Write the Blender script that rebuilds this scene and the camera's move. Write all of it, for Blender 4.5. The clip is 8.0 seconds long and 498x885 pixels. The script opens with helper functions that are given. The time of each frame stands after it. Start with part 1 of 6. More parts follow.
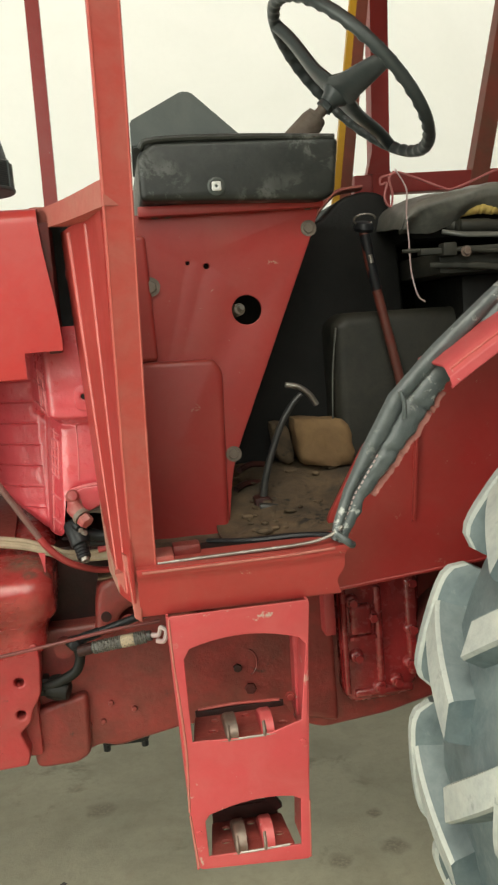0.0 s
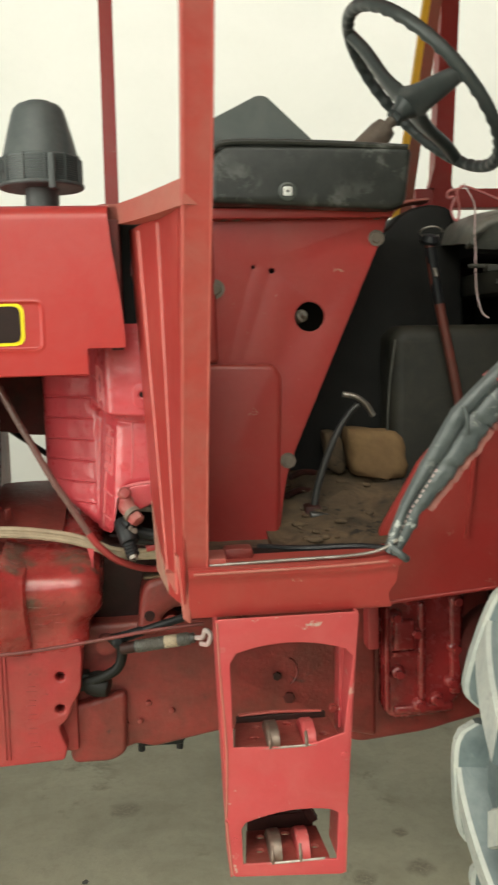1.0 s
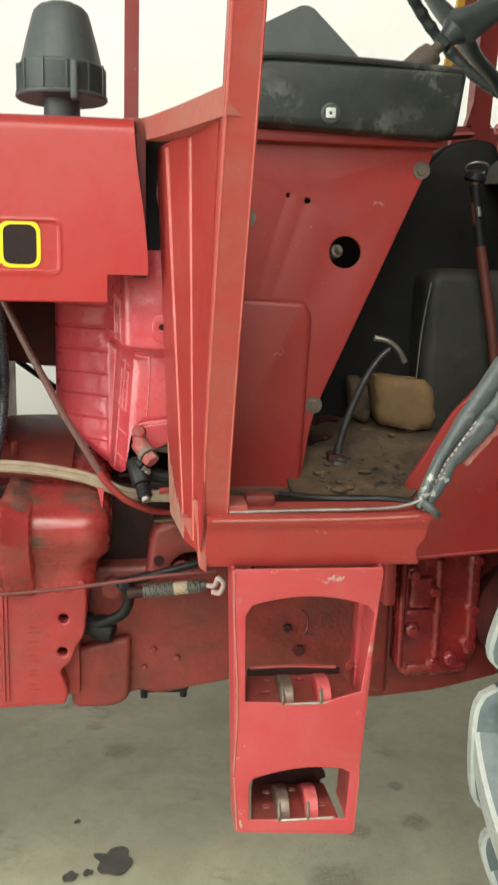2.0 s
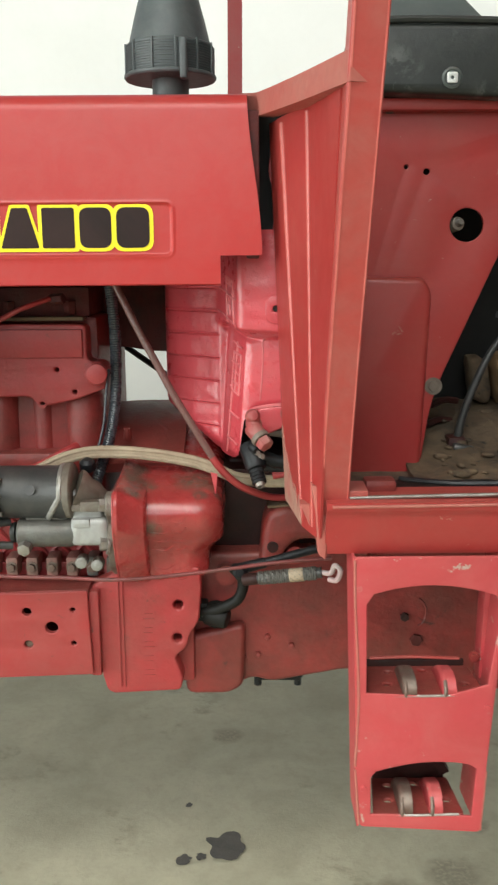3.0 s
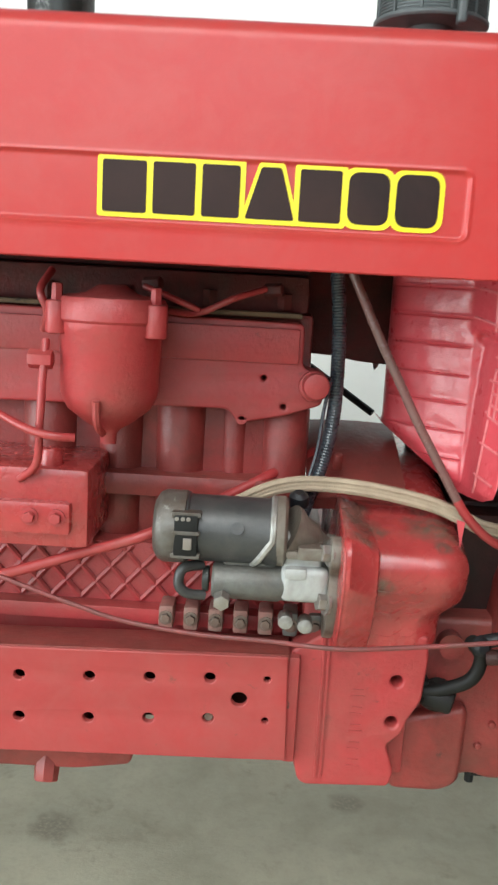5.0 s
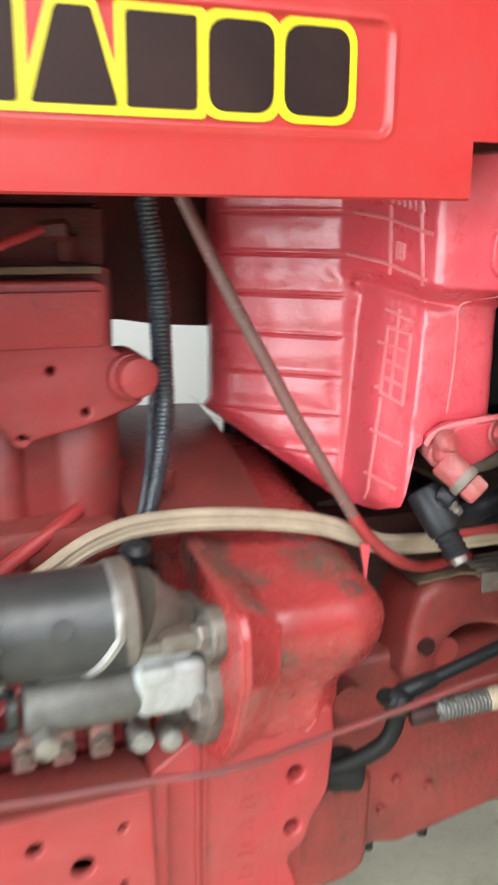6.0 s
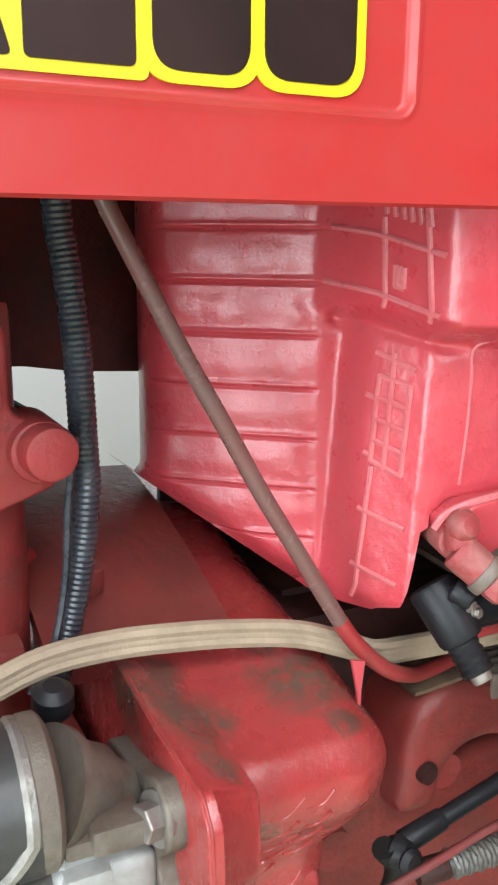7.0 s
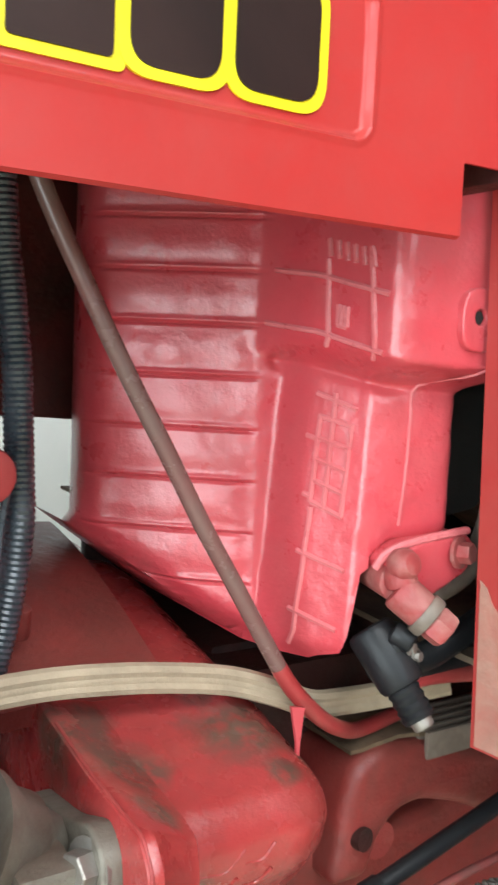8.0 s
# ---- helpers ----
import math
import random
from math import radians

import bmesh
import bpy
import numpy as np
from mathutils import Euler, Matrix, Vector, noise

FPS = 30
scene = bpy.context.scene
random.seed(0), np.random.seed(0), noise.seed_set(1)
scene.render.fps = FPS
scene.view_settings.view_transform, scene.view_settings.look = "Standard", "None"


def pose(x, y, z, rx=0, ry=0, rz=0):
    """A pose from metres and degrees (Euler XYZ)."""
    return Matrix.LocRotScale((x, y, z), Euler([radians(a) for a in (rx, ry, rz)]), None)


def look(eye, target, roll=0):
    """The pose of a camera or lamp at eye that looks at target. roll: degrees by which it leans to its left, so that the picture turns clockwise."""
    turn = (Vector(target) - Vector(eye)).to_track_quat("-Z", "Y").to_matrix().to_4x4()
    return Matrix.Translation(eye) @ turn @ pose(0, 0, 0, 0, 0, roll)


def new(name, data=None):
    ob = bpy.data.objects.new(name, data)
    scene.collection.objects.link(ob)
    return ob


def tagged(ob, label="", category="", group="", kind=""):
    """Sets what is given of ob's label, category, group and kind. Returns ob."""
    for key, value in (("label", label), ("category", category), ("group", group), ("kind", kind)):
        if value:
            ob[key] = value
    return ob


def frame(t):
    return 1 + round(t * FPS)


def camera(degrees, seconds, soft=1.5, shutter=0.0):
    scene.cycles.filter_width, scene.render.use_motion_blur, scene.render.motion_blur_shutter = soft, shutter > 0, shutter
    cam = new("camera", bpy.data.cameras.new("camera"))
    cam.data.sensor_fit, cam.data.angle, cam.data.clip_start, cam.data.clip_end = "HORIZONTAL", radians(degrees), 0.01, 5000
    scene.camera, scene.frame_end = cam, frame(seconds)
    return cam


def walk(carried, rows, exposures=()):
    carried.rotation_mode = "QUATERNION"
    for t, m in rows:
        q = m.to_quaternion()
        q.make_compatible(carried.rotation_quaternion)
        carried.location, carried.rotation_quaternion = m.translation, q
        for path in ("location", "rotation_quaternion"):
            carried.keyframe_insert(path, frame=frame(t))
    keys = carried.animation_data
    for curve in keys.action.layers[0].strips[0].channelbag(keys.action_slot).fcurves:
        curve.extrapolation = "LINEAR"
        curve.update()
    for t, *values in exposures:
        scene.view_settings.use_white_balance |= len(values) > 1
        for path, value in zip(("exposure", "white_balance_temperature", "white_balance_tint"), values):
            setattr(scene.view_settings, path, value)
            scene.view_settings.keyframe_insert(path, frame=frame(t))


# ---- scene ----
from mathutils.geometry import tessellate_polygon

cam = camera(31.6, 8.0, soft=2.2, shutter=0.5)
PATH = [
    (0, (0.133, 0.103, 1.469), (0.413, 2.067, 1.212), -4.5),
    (0.5, (0.115, 0.109, 1.461), (0.377, 2.078, 1.225), -3.2),
    (1, (0.084, 0.117, 1.465), (0.298, 2.092, 1.231), -1.5),
    (1.2, (0.058, 0.141, 1.461), (0.248, 2.119, 1.238), -0.3),
    (2.3, (0.039, 0.222, 1.442), (0.257, 2.171, 1.051), 1.7),
    (2.5, (0.03, 0.22, 1.44), (0.187, 2.175, 1.046), 1.3),
    (2.8, (0.013, 0.235, 1.447), (0.049, 2.194, 1.046), 0.2),
    (3, (0.009, 0.259, 1.437), (0.015, 2.22, 1.044), -0.4),
    (3.3, (-0.002, 0.306, 1.453), (-0.049, 2.268, 1.07), -2.2),
    (3.4, (0.003, 0.34, 1.435), (-0.111, 2.308, 1.096), -2.8),
    (3.5, (0.0, 0.349, 1.443), (-0.135, 2.316, 1.108), -3.1),
    (3.8, (-0.026, 0.453, 1.458), (-0.228, 2.411, 1.105), -2.8),
    (4, (-0.032, 0.483, 1.432), (-0.292, 2.433, 1.077), -2.4),
    (4.2, (-0.054, 0.52, 1.431), (-0.321, 2.469, 1.069), -1.9),
    (4.5, (-0.143, 0.564, 1.425), (-0.393, 2.512, 1.049), 0.7),
    (4.7, (-0.231, 0.574, 1.404), (-0.404, 2.537, 1.059), 2.0),
    (5.8, (-0.518, 0.939, 1.384), (-0.016, 2.813, 0.897), 1.8),
    (6, (-0.487, 1.107, 1.393), (0.194, 2.919, 0.892), 0.5),
    (6.2, (-0.464, 1.226, 1.385), (0.272, 3.013, 0.871), 0.8),
    (6.5, (-0.462, 1.3, 1.382), (0.388, 3.046, 0.904), 0.5),
    (6.8, (-0.458, 1.335, 1.382), (0.442, 3.066, 0.942), 0.7),
    (7, (-0.431, 1.345, 1.389), (0.434, 3.089, 0.932), 0.4),
    (7.2, (-0.428, 1.355, 1.381), (0.467, 3.089, 0.945), 0.3),
    (7.5, (-0.422, 1.344, 1.365), (0.533, 3.064, 1.003), 0.6),
    (7.8, (-0.447, 1.363, 1.34), (0.636, 3.024, 1.08), 2.1),
    (8, (-0.458, 1.358, 1.325), (0.615, 3.035, 1.127), 2.6),
]
walk(cam, [(t, look(eye, target, roll)) for t, eye, target, roll in PATH], exposures=[(0.0, 0.0, 6950, 0), (1.2, -0.02, 6950, 0), (2.5, 0.25, 6400, 2), (3.5, -0.1, 6250, 2), (4.5, 0.05, 6000, 2), (6.0, 0.72, 5900, 6), (6.6, 0.52, 5850, 7), (7.0, 0.52, 5850, 6), (8.0, 0.53, 5850, 2)])

# ---- light and sky ----
world = bpy.data.worlds.new("sky")
scene.world = world
world.use_nodes = True
wn = world.node_tree.nodes
sky = wn.new("ShaderNodeTexSky")
sky.sky_type, sky.sun_disc = "NISHITA", False
sky.sun_elevation, sky.sun_rotation = radians(60), radians(204)
sky.air_density, sky.dust_density, sky.ozone_density = 1.0, 6.0, 1.0
wn["Background"].inputs["Strength"].default_value = 0.15
world.node_tree.links.new(sky.outputs[0], wn["Background"].inputs["Color"])
sun = new("sun", bpy.data.lights.new("sun", "SUN"))
sun.data.energy, sun.data.angle, sun.data.color = 2.6, radians(12), (1.0, 0.99, 0.97)
sun.matrix_world = look((-1.5, -3.4, 6.6), (0, 0, 0))
# unseen fill lamp, added high in front of the tractor
front_fill = new("front_fill_lamp", bpy.data.lights.new("front_fill_lamp", "AREA"))
front_fill.data.shape, front_fill.data.size, front_fill.data.size_y = "RECTANGLE", 4.6, 2.6
front_fill.data.energy, front_fill.data.color = 100.0, (1.0, 1.0, 0.98)
front_fill.matrix_world = look((-1.6, -3.9, 3.3), (-1.6, 0.0, 3.3))

# unseen lamp added overhead for the light from above
top_fill = new("top_fill_lamp", bpy.data.lights.new("top_fill_lamp", "AREA"))
top_fill.data.shape, top_fill.data.size, top_fill.data.size_y = "RECTANGLE", 4.6, 2.6
top_fill.data.energy, top_fill.data.color = 210.0, (1.0, 1.0, 0.98)
top_fill.matrix_world = Matrix.Translation((-0.8, -2.35, 5.17))

# unseen main lamp added at the left; its door opening is made up
side_key = new("side_key_lamp", bpy.data.lights.new("side_key_lamp", "AREA"))
side_key.data.shape, side_key.data.size, side_key.data.size_y = "RECTANGLE", 4.6, 3.4
side_key.data.energy, side_key.data.color = 330.0, (1.0, 1.0, 0.98)
side_key.matrix_world = look((-5.4, -1.3, 1.75), (0.0, -1.3, 1.75))


# ---- materials ----
def mat(name, col, rough=0.5, metal=0.0, alt=None, amount=0.5, scale=5.0, fine=0.12, fscale=70.0, bump=0.15, bscale=120.0,
        dust=None, dusty=0.0, chip=None, chips=0.0, coat=0.0, spec=0.5, rvar=0.12, cscale=38.0, soft=0.02, spots=(), spot=(0.1, 0.068, 0.045)):
    """A painted, cast, rubber or metal surface: two scales of colour, grain, settled dust and chips."""
    m = bpy.data.materials.new(name)
    m.use_nodes = True
    nt = m.node_tree
    n, l = nt.nodes, nt.links
    b = n["Principled BSDF"]
    co = n.new("ShaderNodeTexCoord").outputs["Object"]

    def noise_tex(sc, detail=5.0, rg=0.6, dist=0.0):
        t = n.new("ShaderNodeTexNoise")
        t.inputs["Scale"].default_value, t.inputs["Detail"].default_value = sc, detail
        t.inputs["Roughness"].default_value, t.inputs["Distortion"].default_value = rg, dist
        l.new(co, t.inputs["Vector"])
        return t.outputs["Fac"]

    def ramp(src, a, z):
        r = n.new("ShaderNodeMapRange")
        r.inputs["From Min"].default_value, r.inputs["From Max"].default_value = a, z
        l.new(src, r.inputs["Value"])
        return r.outputs["Result"]

    def mul(a, v):
        k = n.new("ShaderNodeMath")
        k.operation = "MULTIPLY"
        l.new(a, k.inputs[0])
        if isinstance(v, (int, float)):
            k.inputs[1].default_value = v
        else:
            l.new(v, k.inputs[1])
        return k.outputs[0]

    def mix(f, a, c):
        k = n.new("ShaderNodeMix")
        k.data_type = "RGBA"
        l.new(f, k.inputs["Factor"])
        for src, slot in ((a, 6), (c, 7)):
            if isinstance(src, tuple):
                k.inputs[slot].default_value = (*src, 1)
            else:
                l.new(src, k.inputs[slot])
        return k.outputs[2]

    alt = alt or tuple(v * 0.72 for v in col)
    big = noise_tex(scale, 6, 0.62, 0.4)
    c = mix(mul(ramp(big, 0.38, 0.68), amount), tuple(col), tuple(alt))
    small = noise_tex(fscale, 4, 0.7)
    c = mix(mul(ramp(small, 0.45, 0.8), fine * 2), c, tuple(v * 0.55 for v in col))
    rough_src = None
    if dusty > 0:
        geo = n.new("ShaderNodeNewGeometry")
        sep = n.new("ShaderNodeSeparateXYZ")
        l.new(geo.outputs["Normal"], sep.inputs[0])
        up = ramp(sep.outputs["Z"], -0.15, 0.95)
        d = mul(ramp(noise_tex(scale * 2.3, 8, 0.7, 0.6), 0.42, 0.66), dusty * 0.55)
        add = n.new("ShaderNodeMath")
        add.operation, add.use_clamp = "ADD", True
        l.new(d, add.inputs[0])
        l.new(mul(up, dusty * 0.8), add.inputs[1])
        rough_src = add.outputs[0]
        c = mix(rough_src, c, dust or (0.35, 0.27, 0.2))
    if chips > 0:
        f = ramp(noise_tex(cscale, 8, 0.72, 0.3), 0.66 - chips * 0.1, 0.66 + soft - chips * 0.1)
        c = mix(mul(f, ramp(noise_tex(4.0, 3), 0.42, 0.6)), c, chip or (0.07, 0.05, 0.045))
    for x, y, z, size in spots:
        at = n.new("ShaderNodeVectorMath")
        at.operation = "DISTANCE"
        at.inputs[1].default_value = (x, y, z)
        l.new(co, at.inputs[0])
        add = n.new("ShaderNodeMath")
        l.new(at.outputs["Value"], add.inputs[0])
        l.new(mul(noise_tex(45.0, 6, 0.65), size * 1.6), add.inputs[1])
        c = mix(mul(ramp(add.outputs[0], size * 1.8, size * 1.35), ramp(noise_tex(90.0, 5), 0.25, 0.55)), c, spot)
    l.new(c, b.inputs["Base Color"])
    r = n.new("ShaderNodeMapRange")
    r.inputs["To Min"].default_value, r.inputs["To Max"].default_value = max(0.05, rough - rvar), min(1.0, rough + rvar)
    l.new(noise_tex(scale * 4, 5), r.inputs["Value"])
    l.new(r.outputs["Result"], b.inputs["Roughness"])
    b.inputs["Metallic"].default_value = metal
    b.inputs["Specular IOR Level"].default_value = spec
    b.inputs["Coat Weight"].default_value = coat
    b.inputs["Coat Roughness"].default_value = 0.18
    if bump > 0:
        bp = n.new("ShaderNodeBump")
        bp.inputs["Strength"].default_value, bp.inputs["Distance"].default_value = bump, 0.004
        l.new(noise_tex(bscale, 6, 0.65), bp.inputs["Height"])
        l.new(bp.outputs["Normal"], b.inputs["Normal"])
    return m


DUST = (0.42, 0.33, 0.25)
M_HOOD = mat("hood_red_paint", (0.42, 0.024, 0.022), 0.34, alt=(0.38, 0.034, 0.03), amount=0.6, fine=0.05, bump=0.03, bscale=35, dust=(0.42, 0.15, 0.13), dusty=0.2, chip=(0.5, 0.2, 0.16), chips=0.0, coat=0.1, spec=0.4)
M_CAST = mat("cast_red_paint", (0.36, 0.03, 0.034), 0.42, alt=(0.25, 0.04, 0.036), amount=0.8, scale=9, fine=0.14, bump=0.35, bscale=110, dust=(0.3, 0.13, 0.1), dusty=0.24, chip=(0.1, 0.035, 0.03), chips=0.35, cscale=22, soft=0.06)
M_TANK = mat("tank_red_paint", (0.53, 0.05, 0.068), 0.3, alt=(0.46, 0.07, 0.08), amount=0.7, scale=11, fine=0.08, bump=0.5, bscale=42, dust=(0.46, 0.2, 0.18), dusty=0.14, coat=0.35)
M_CAB = mat("cab_red_paint", (0.36, 0.029, 0.028), 0.42, alt=(0.31, 0.036, 0.03), amount=0.7, fine=0.08, bump=0.06, bscale=50, dust=(0.36, 0.15, 0.11), dusty=0.22, chip=(0.4, 0.22, 0.16), chips=0.04)
M_POST = mat("worn_pillar_paint", (0.38, 0.042, 0.036), 0.42, alt=(0.35, 0.08, 0.066), amount=0.9, scale=6, fine=0.12, bump=0.08, bscale=60, dust=(0.38, 0.19, 0.155), dusty=0.36, chip=(0.24, 0.11, 0.085), chips=0.5, cscale=9, soft=0.14)
M_STEP = mat("ladder_red_paint", (0.46, 0.045, 0.056), 0.5, alt=(0.41, 0.055, 0.055), amount=0.8, fine=0.07, bump=0.08, bscale=60, dust=(0.5, 0.2, 0.17), dusty=0.24, chip=(0.42, 0.3, 0.25), chips=0.4)
# dirty red, also the darker copy for castings that stand in shade
M_GEAR = mat("dirty_and_shaded_red", (0.25, 0.028, 0.025), 0.4, alt=(0.12, 0.024, 0.018), amount=0.9, scale=10, fine=0.18, bump=0.4, bscale=90, dust=(0.24, 0.11, 0.085), dusty=0.22, chip=(0.06, 0.025, 0.02), chips=0.35, cscale=16, soft=0.08)
# engine red darkened to hold the shade under the hood
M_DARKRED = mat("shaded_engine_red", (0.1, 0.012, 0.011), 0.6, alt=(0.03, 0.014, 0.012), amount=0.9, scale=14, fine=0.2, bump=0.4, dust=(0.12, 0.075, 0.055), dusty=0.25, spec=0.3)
M_BLACK = mat("black_plastic", (0.014, 0.016, 0.014), 0.4, alt=(0.026, 0.028, 0.025), amount=0.7, scale=14, fine=0.1, bump=0.15, bscale=160, dust=(0.1, 0.1, 0.085), dusty=0.15, chip=(0.17, 0.175, 0.16), chips=1.5, soft=0.07, cscale=24, spec=0.4)
M_DASH = mat("grey_plastic_binnacle", (0.058, 0.069, 0.066), 0.45, alt=(0.065, 0.074, 0.068), amount=0.6, scale=6, fine=0.06, bump=0.1, bscale=160, dust=(0.2, 0.2, 0.17), dusty=0.18)
M_RUBBER = mat("black_hose_rubber", (0.007, 0.008, 0.01), 0.42, alt=(0.018, 0.019, 0.021), amount=0.6, scale=25, fine=0.1, bump=0.15, dust=(0.1, 0.09, 0.08), dusty=0.06, spec=0.28)
M_TYRE = mat("dusty_tyre_rubber", (0.06, 0.088, 0.095), 0.6, alt=(0.12, 0.155, 0.16), amount=0.9, scale=9, fine=0.15, bump=0.3, bscale=60, dust=(0.33, 0.36, 0.34), dusty=0.25, chip=(0.34, 0.37, 0.36), chips=0.5, soft=0.1, cscale=22)
M_LUG = mat("whitened_tyre_lug", (0.27, 0.3, 0.29), 0.85, alt=(0.43, 0.44, 0.4), amount=0.9, scale=10, fine=0.2, bump=0.4, bscale=60, dust=(0.45, 0.45, 0.4), dusty=0.3, chip=(0.1, 0.11, 0.11), chips=0.9, soft=0.06)
M_TRIM = mat("weathered_black_trim", (0.06, 0.072, 0.074), 0.36, alt=(0.1, 0.115, 0.115), amount=0.8, scale=14, fine=0.15, bump=0.3, bscale=45, dust=(0.2, 0.21, 0.2), dusty=0.25, chip=(0.4, 0.41, 0.38), chips=0.75, cscale=30, soft=0.05)
M_ALU = mat("cast_aluminium", (0.42, 0.42, 0.4), 0.42, 0.6, alt=(0.12, 0.105, 0.085), amount=1.0, scale=20, fine=0.3, bump=0.4, bscale=110, dust=(0.2, 0.165, 0.12), dusty=0.35)
M_STARTER = mat("starter_grey_body", (0.038, 0.04, 0.041), 0.38, 0.3, alt=(0.075, 0.072, 0.068), amount=0.8, scale=18, fine=0.15, bump=0.15, bscale=160, dust=(0.13, 0.11, 0.09), dusty=0.14)
M_STEEL = mat("worn_steel", (0.33, 0.31, 0.28), 0.45, 0.7, alt=(0.2, 0.165, 0.14), amount=0.9, scale=25, fine=0.2, bump=0.2)
M_BOLT = mat("bolt_steel", (0.2, 0.16, 0.13), 0.5, 0.5, alt=(0.16, 0.08, 0.06), amount=0.9, scale=40, fine=0.2, bump=0.2)
M_CABLE = mat("beige_fabric_hose", (0.4, 0.32, 0.22), 0.75, alt=(0.28, 0.22, 0.15), amount=0.8, scale=20, fine=0.15, bump=0.4, bscale=300)
M_TUBE = mat("pink_brown_fuel_tube", (0.16, 0.075, 0.066), 0.26, alt=(0.15, 0.1, 0.085), amount=0.9, scale=12, fine=0.06, bump=0.05)
M_REDTUBE = mat("red_painted_pipe", (0.33, 0.035, 0.035), 0.4, alt=(0.26, 0.06, 0.05), amount=0.6, scale=18, bump=0.06)
M_BROWN = mat("brown_plastic", (0.11, 0.085, 0.066), 0.5, alt=(0.2, 0.16, 0.13), amount=0.7, scale=20, bump=0.1, dust=(0.35, 0.3, 0.24), dusty=0.3)
M_RUST = mat("rusty_frame_paint", (0.27, 0.062, 0.04), 0.6, alt=(0.17, 0.08, 0.05), amount=0.8, scale=9, fine=0.15, bump=0.2)
M_YELLOW = mat("yellow_paint", (0.75, 0.42, 0.03), 0.45, alt=(0.6, 0.33, 0.04), amount=0.6, bump=0.04)
M_DECALY = mat("decal_yellow", (0.86, 0.74, 0.01), 0.35, alt=(0.8, 0.66, 0.015), amount=0.4, fine=0.02, bump=0.0)
M_DECALK = mat("decal_black", (0.02, 0.011, 0.01), 0.45, alt=(0.045, 0.022, 0.018), amount=0.6, fine=0.04, bump=0.0, spec=0.2)
# near-black for the shade inside a hole
M_HOLE = mat("hole_shade_black", (0.012, 0.008, 0.007), 0.9, bump=0.0)
M_FLOORPAN = mat("dusty_cab_floor", (0.2, 0.145, 0.095), 0.9, alt=(0.07, 0.052, 0.038), amount=1.0, scale=14, fine=0.3, bump=0.7, bscale=70, chip=(0.03, 0.024, 0.018), chips=0.9, cscale=14, soft=0.08)
# cab lining black, used as well for shade in gaps and recesses
M_INSIDE = mat("black_lining_and_gap_shade", (0.006, 0.006, 0.0055), 0.55, alt=(0.014, 0.014, 0.012), amount=0.7, scale=8, fine=0.1, bump=0.2, dust=(0.05, 0.045, 0.038), dusty=0.08, spec=0.25)
M_FOAM = mat("yellowed_seat_foam", (0.5, 0.36, 0.1), 0.9, alt=(0.35, 0.25, 0.1), amount=0.8, scale=20, bump=0.5)
M_VINYL = mat("torn_seat_vinyl", (0.06, 0.063, 0.058), 0.45, alt=(0.13, 0.13, 0.11), amount=0.8, scale=12, fine=0.1, bump=0.35, bscale=40, dust=(0.34, 0.32, 0.27), dusty=0.3)
M_CONC = mat("worn_concrete", (0.41, 0.385, 0.275), 0.75, alt=(0.3, 0.28, 0.195), amount=0.9, scale=3.2, fine=0.18, fscale=45, bump=0.3, bscale=90, chip=(0.17, 0.155, 0.1), chips=0.95, cscale=5.0, soft=0.16, spot=(0.22, 0.2, 0.14), spots=((0.53, 2.25, -0.1, 0.090), (0.39, 2.19, -0.1, 0.070), (0.82, 2.49, -0.1, 0.050), (0.64, 2.46, -0.1, 0.045), (0.81, 2.68, -0.1, 0.030), (-0.87, 2.75, -0.1, 0.080), (-0.06, 2.95, -0.1, 0.060)))
M_WALL = mat("white_plaster", (0.83, 0.83, 0.8), 0.9, alt=(0.77, 0.775, 0.74), amount=0.8, scale=0.9, fine=0.02, fscale=20, bump=0.15, bscale=30)
M_CEIL = mat("dull_roof_sheet", (0.28, 0.28, 0.27), 0.7, alt=(0.22, 0.22, 0.21), amount=0.6, scale=1.5, bump=0.05)
M_BELL = mat("stained_bell_casting", (0.385, 0.033, 0.035), 0.27, alt=(0.27, 0.036, 0.032), amount=0.9, scale=9, fine=0.14, bump=0.3, bscale=80, dust=(0.27, 0.13, 0.095), dusty=0.12, chip=(0.14, 0.075, 0.05), chips=0.6, cscale=20.0, soft=0.08, coat=0.4, spot=(0.12, 0.066, 0.047), spots=((-0.092, 1.93, 1.024, 0.05), (-0.1, 1.985, 1.036, 0.03), (-0.2, 1.905, 1.03, 0.04), (-0.205, 1.85, 1.025, 0.022), (-0.225, 1.95, 1.04, 0.045), (-0.08, 1.88, 1.008, 0.018), (-0.2, 1.97, 1.04, 0.025), (-0.17, 1.86, 0.955, 0.022), (-0.05, 1.9, 1.0, 0.015)))
# grime black that also stands for the shade in cavities
M_GRIME_SHADE = mat("black_grime_and_shade", (0.02, 0.009, 0.008), 0.5, alt=(0.07, 0.014, 0.012), amount=0.8, scale=11, fine=0.2, bump=0.4, dust=(0.1, 0.06, 0.045), dusty=0.12, spec=0.3)
M_PULL = mat("brownish_red_rod", (0.21, 0.042, 0.04), 0.5, alt=(0.09, 0.05, 0.042), amount=0.8, scale=18, bump=0.06)
M_TORN = mat("torn_pink_backing", (0.3, 0.12, 0.1), 0.8, alt=(0.22, 0.07, 0.06), amount=0.9, scale=30, fine=0.2, bump=0.5)
# pale red for rubbed edges and for painted edge highlights
M_WORN_LIT = mat("worn_and_lit_edge_paint", (0.5, 0.12, 0.1), 0.38, alt=(0.42, 0.06, 0.05), amount=0.9, scale=14, fine=0.1, bump=0.15)
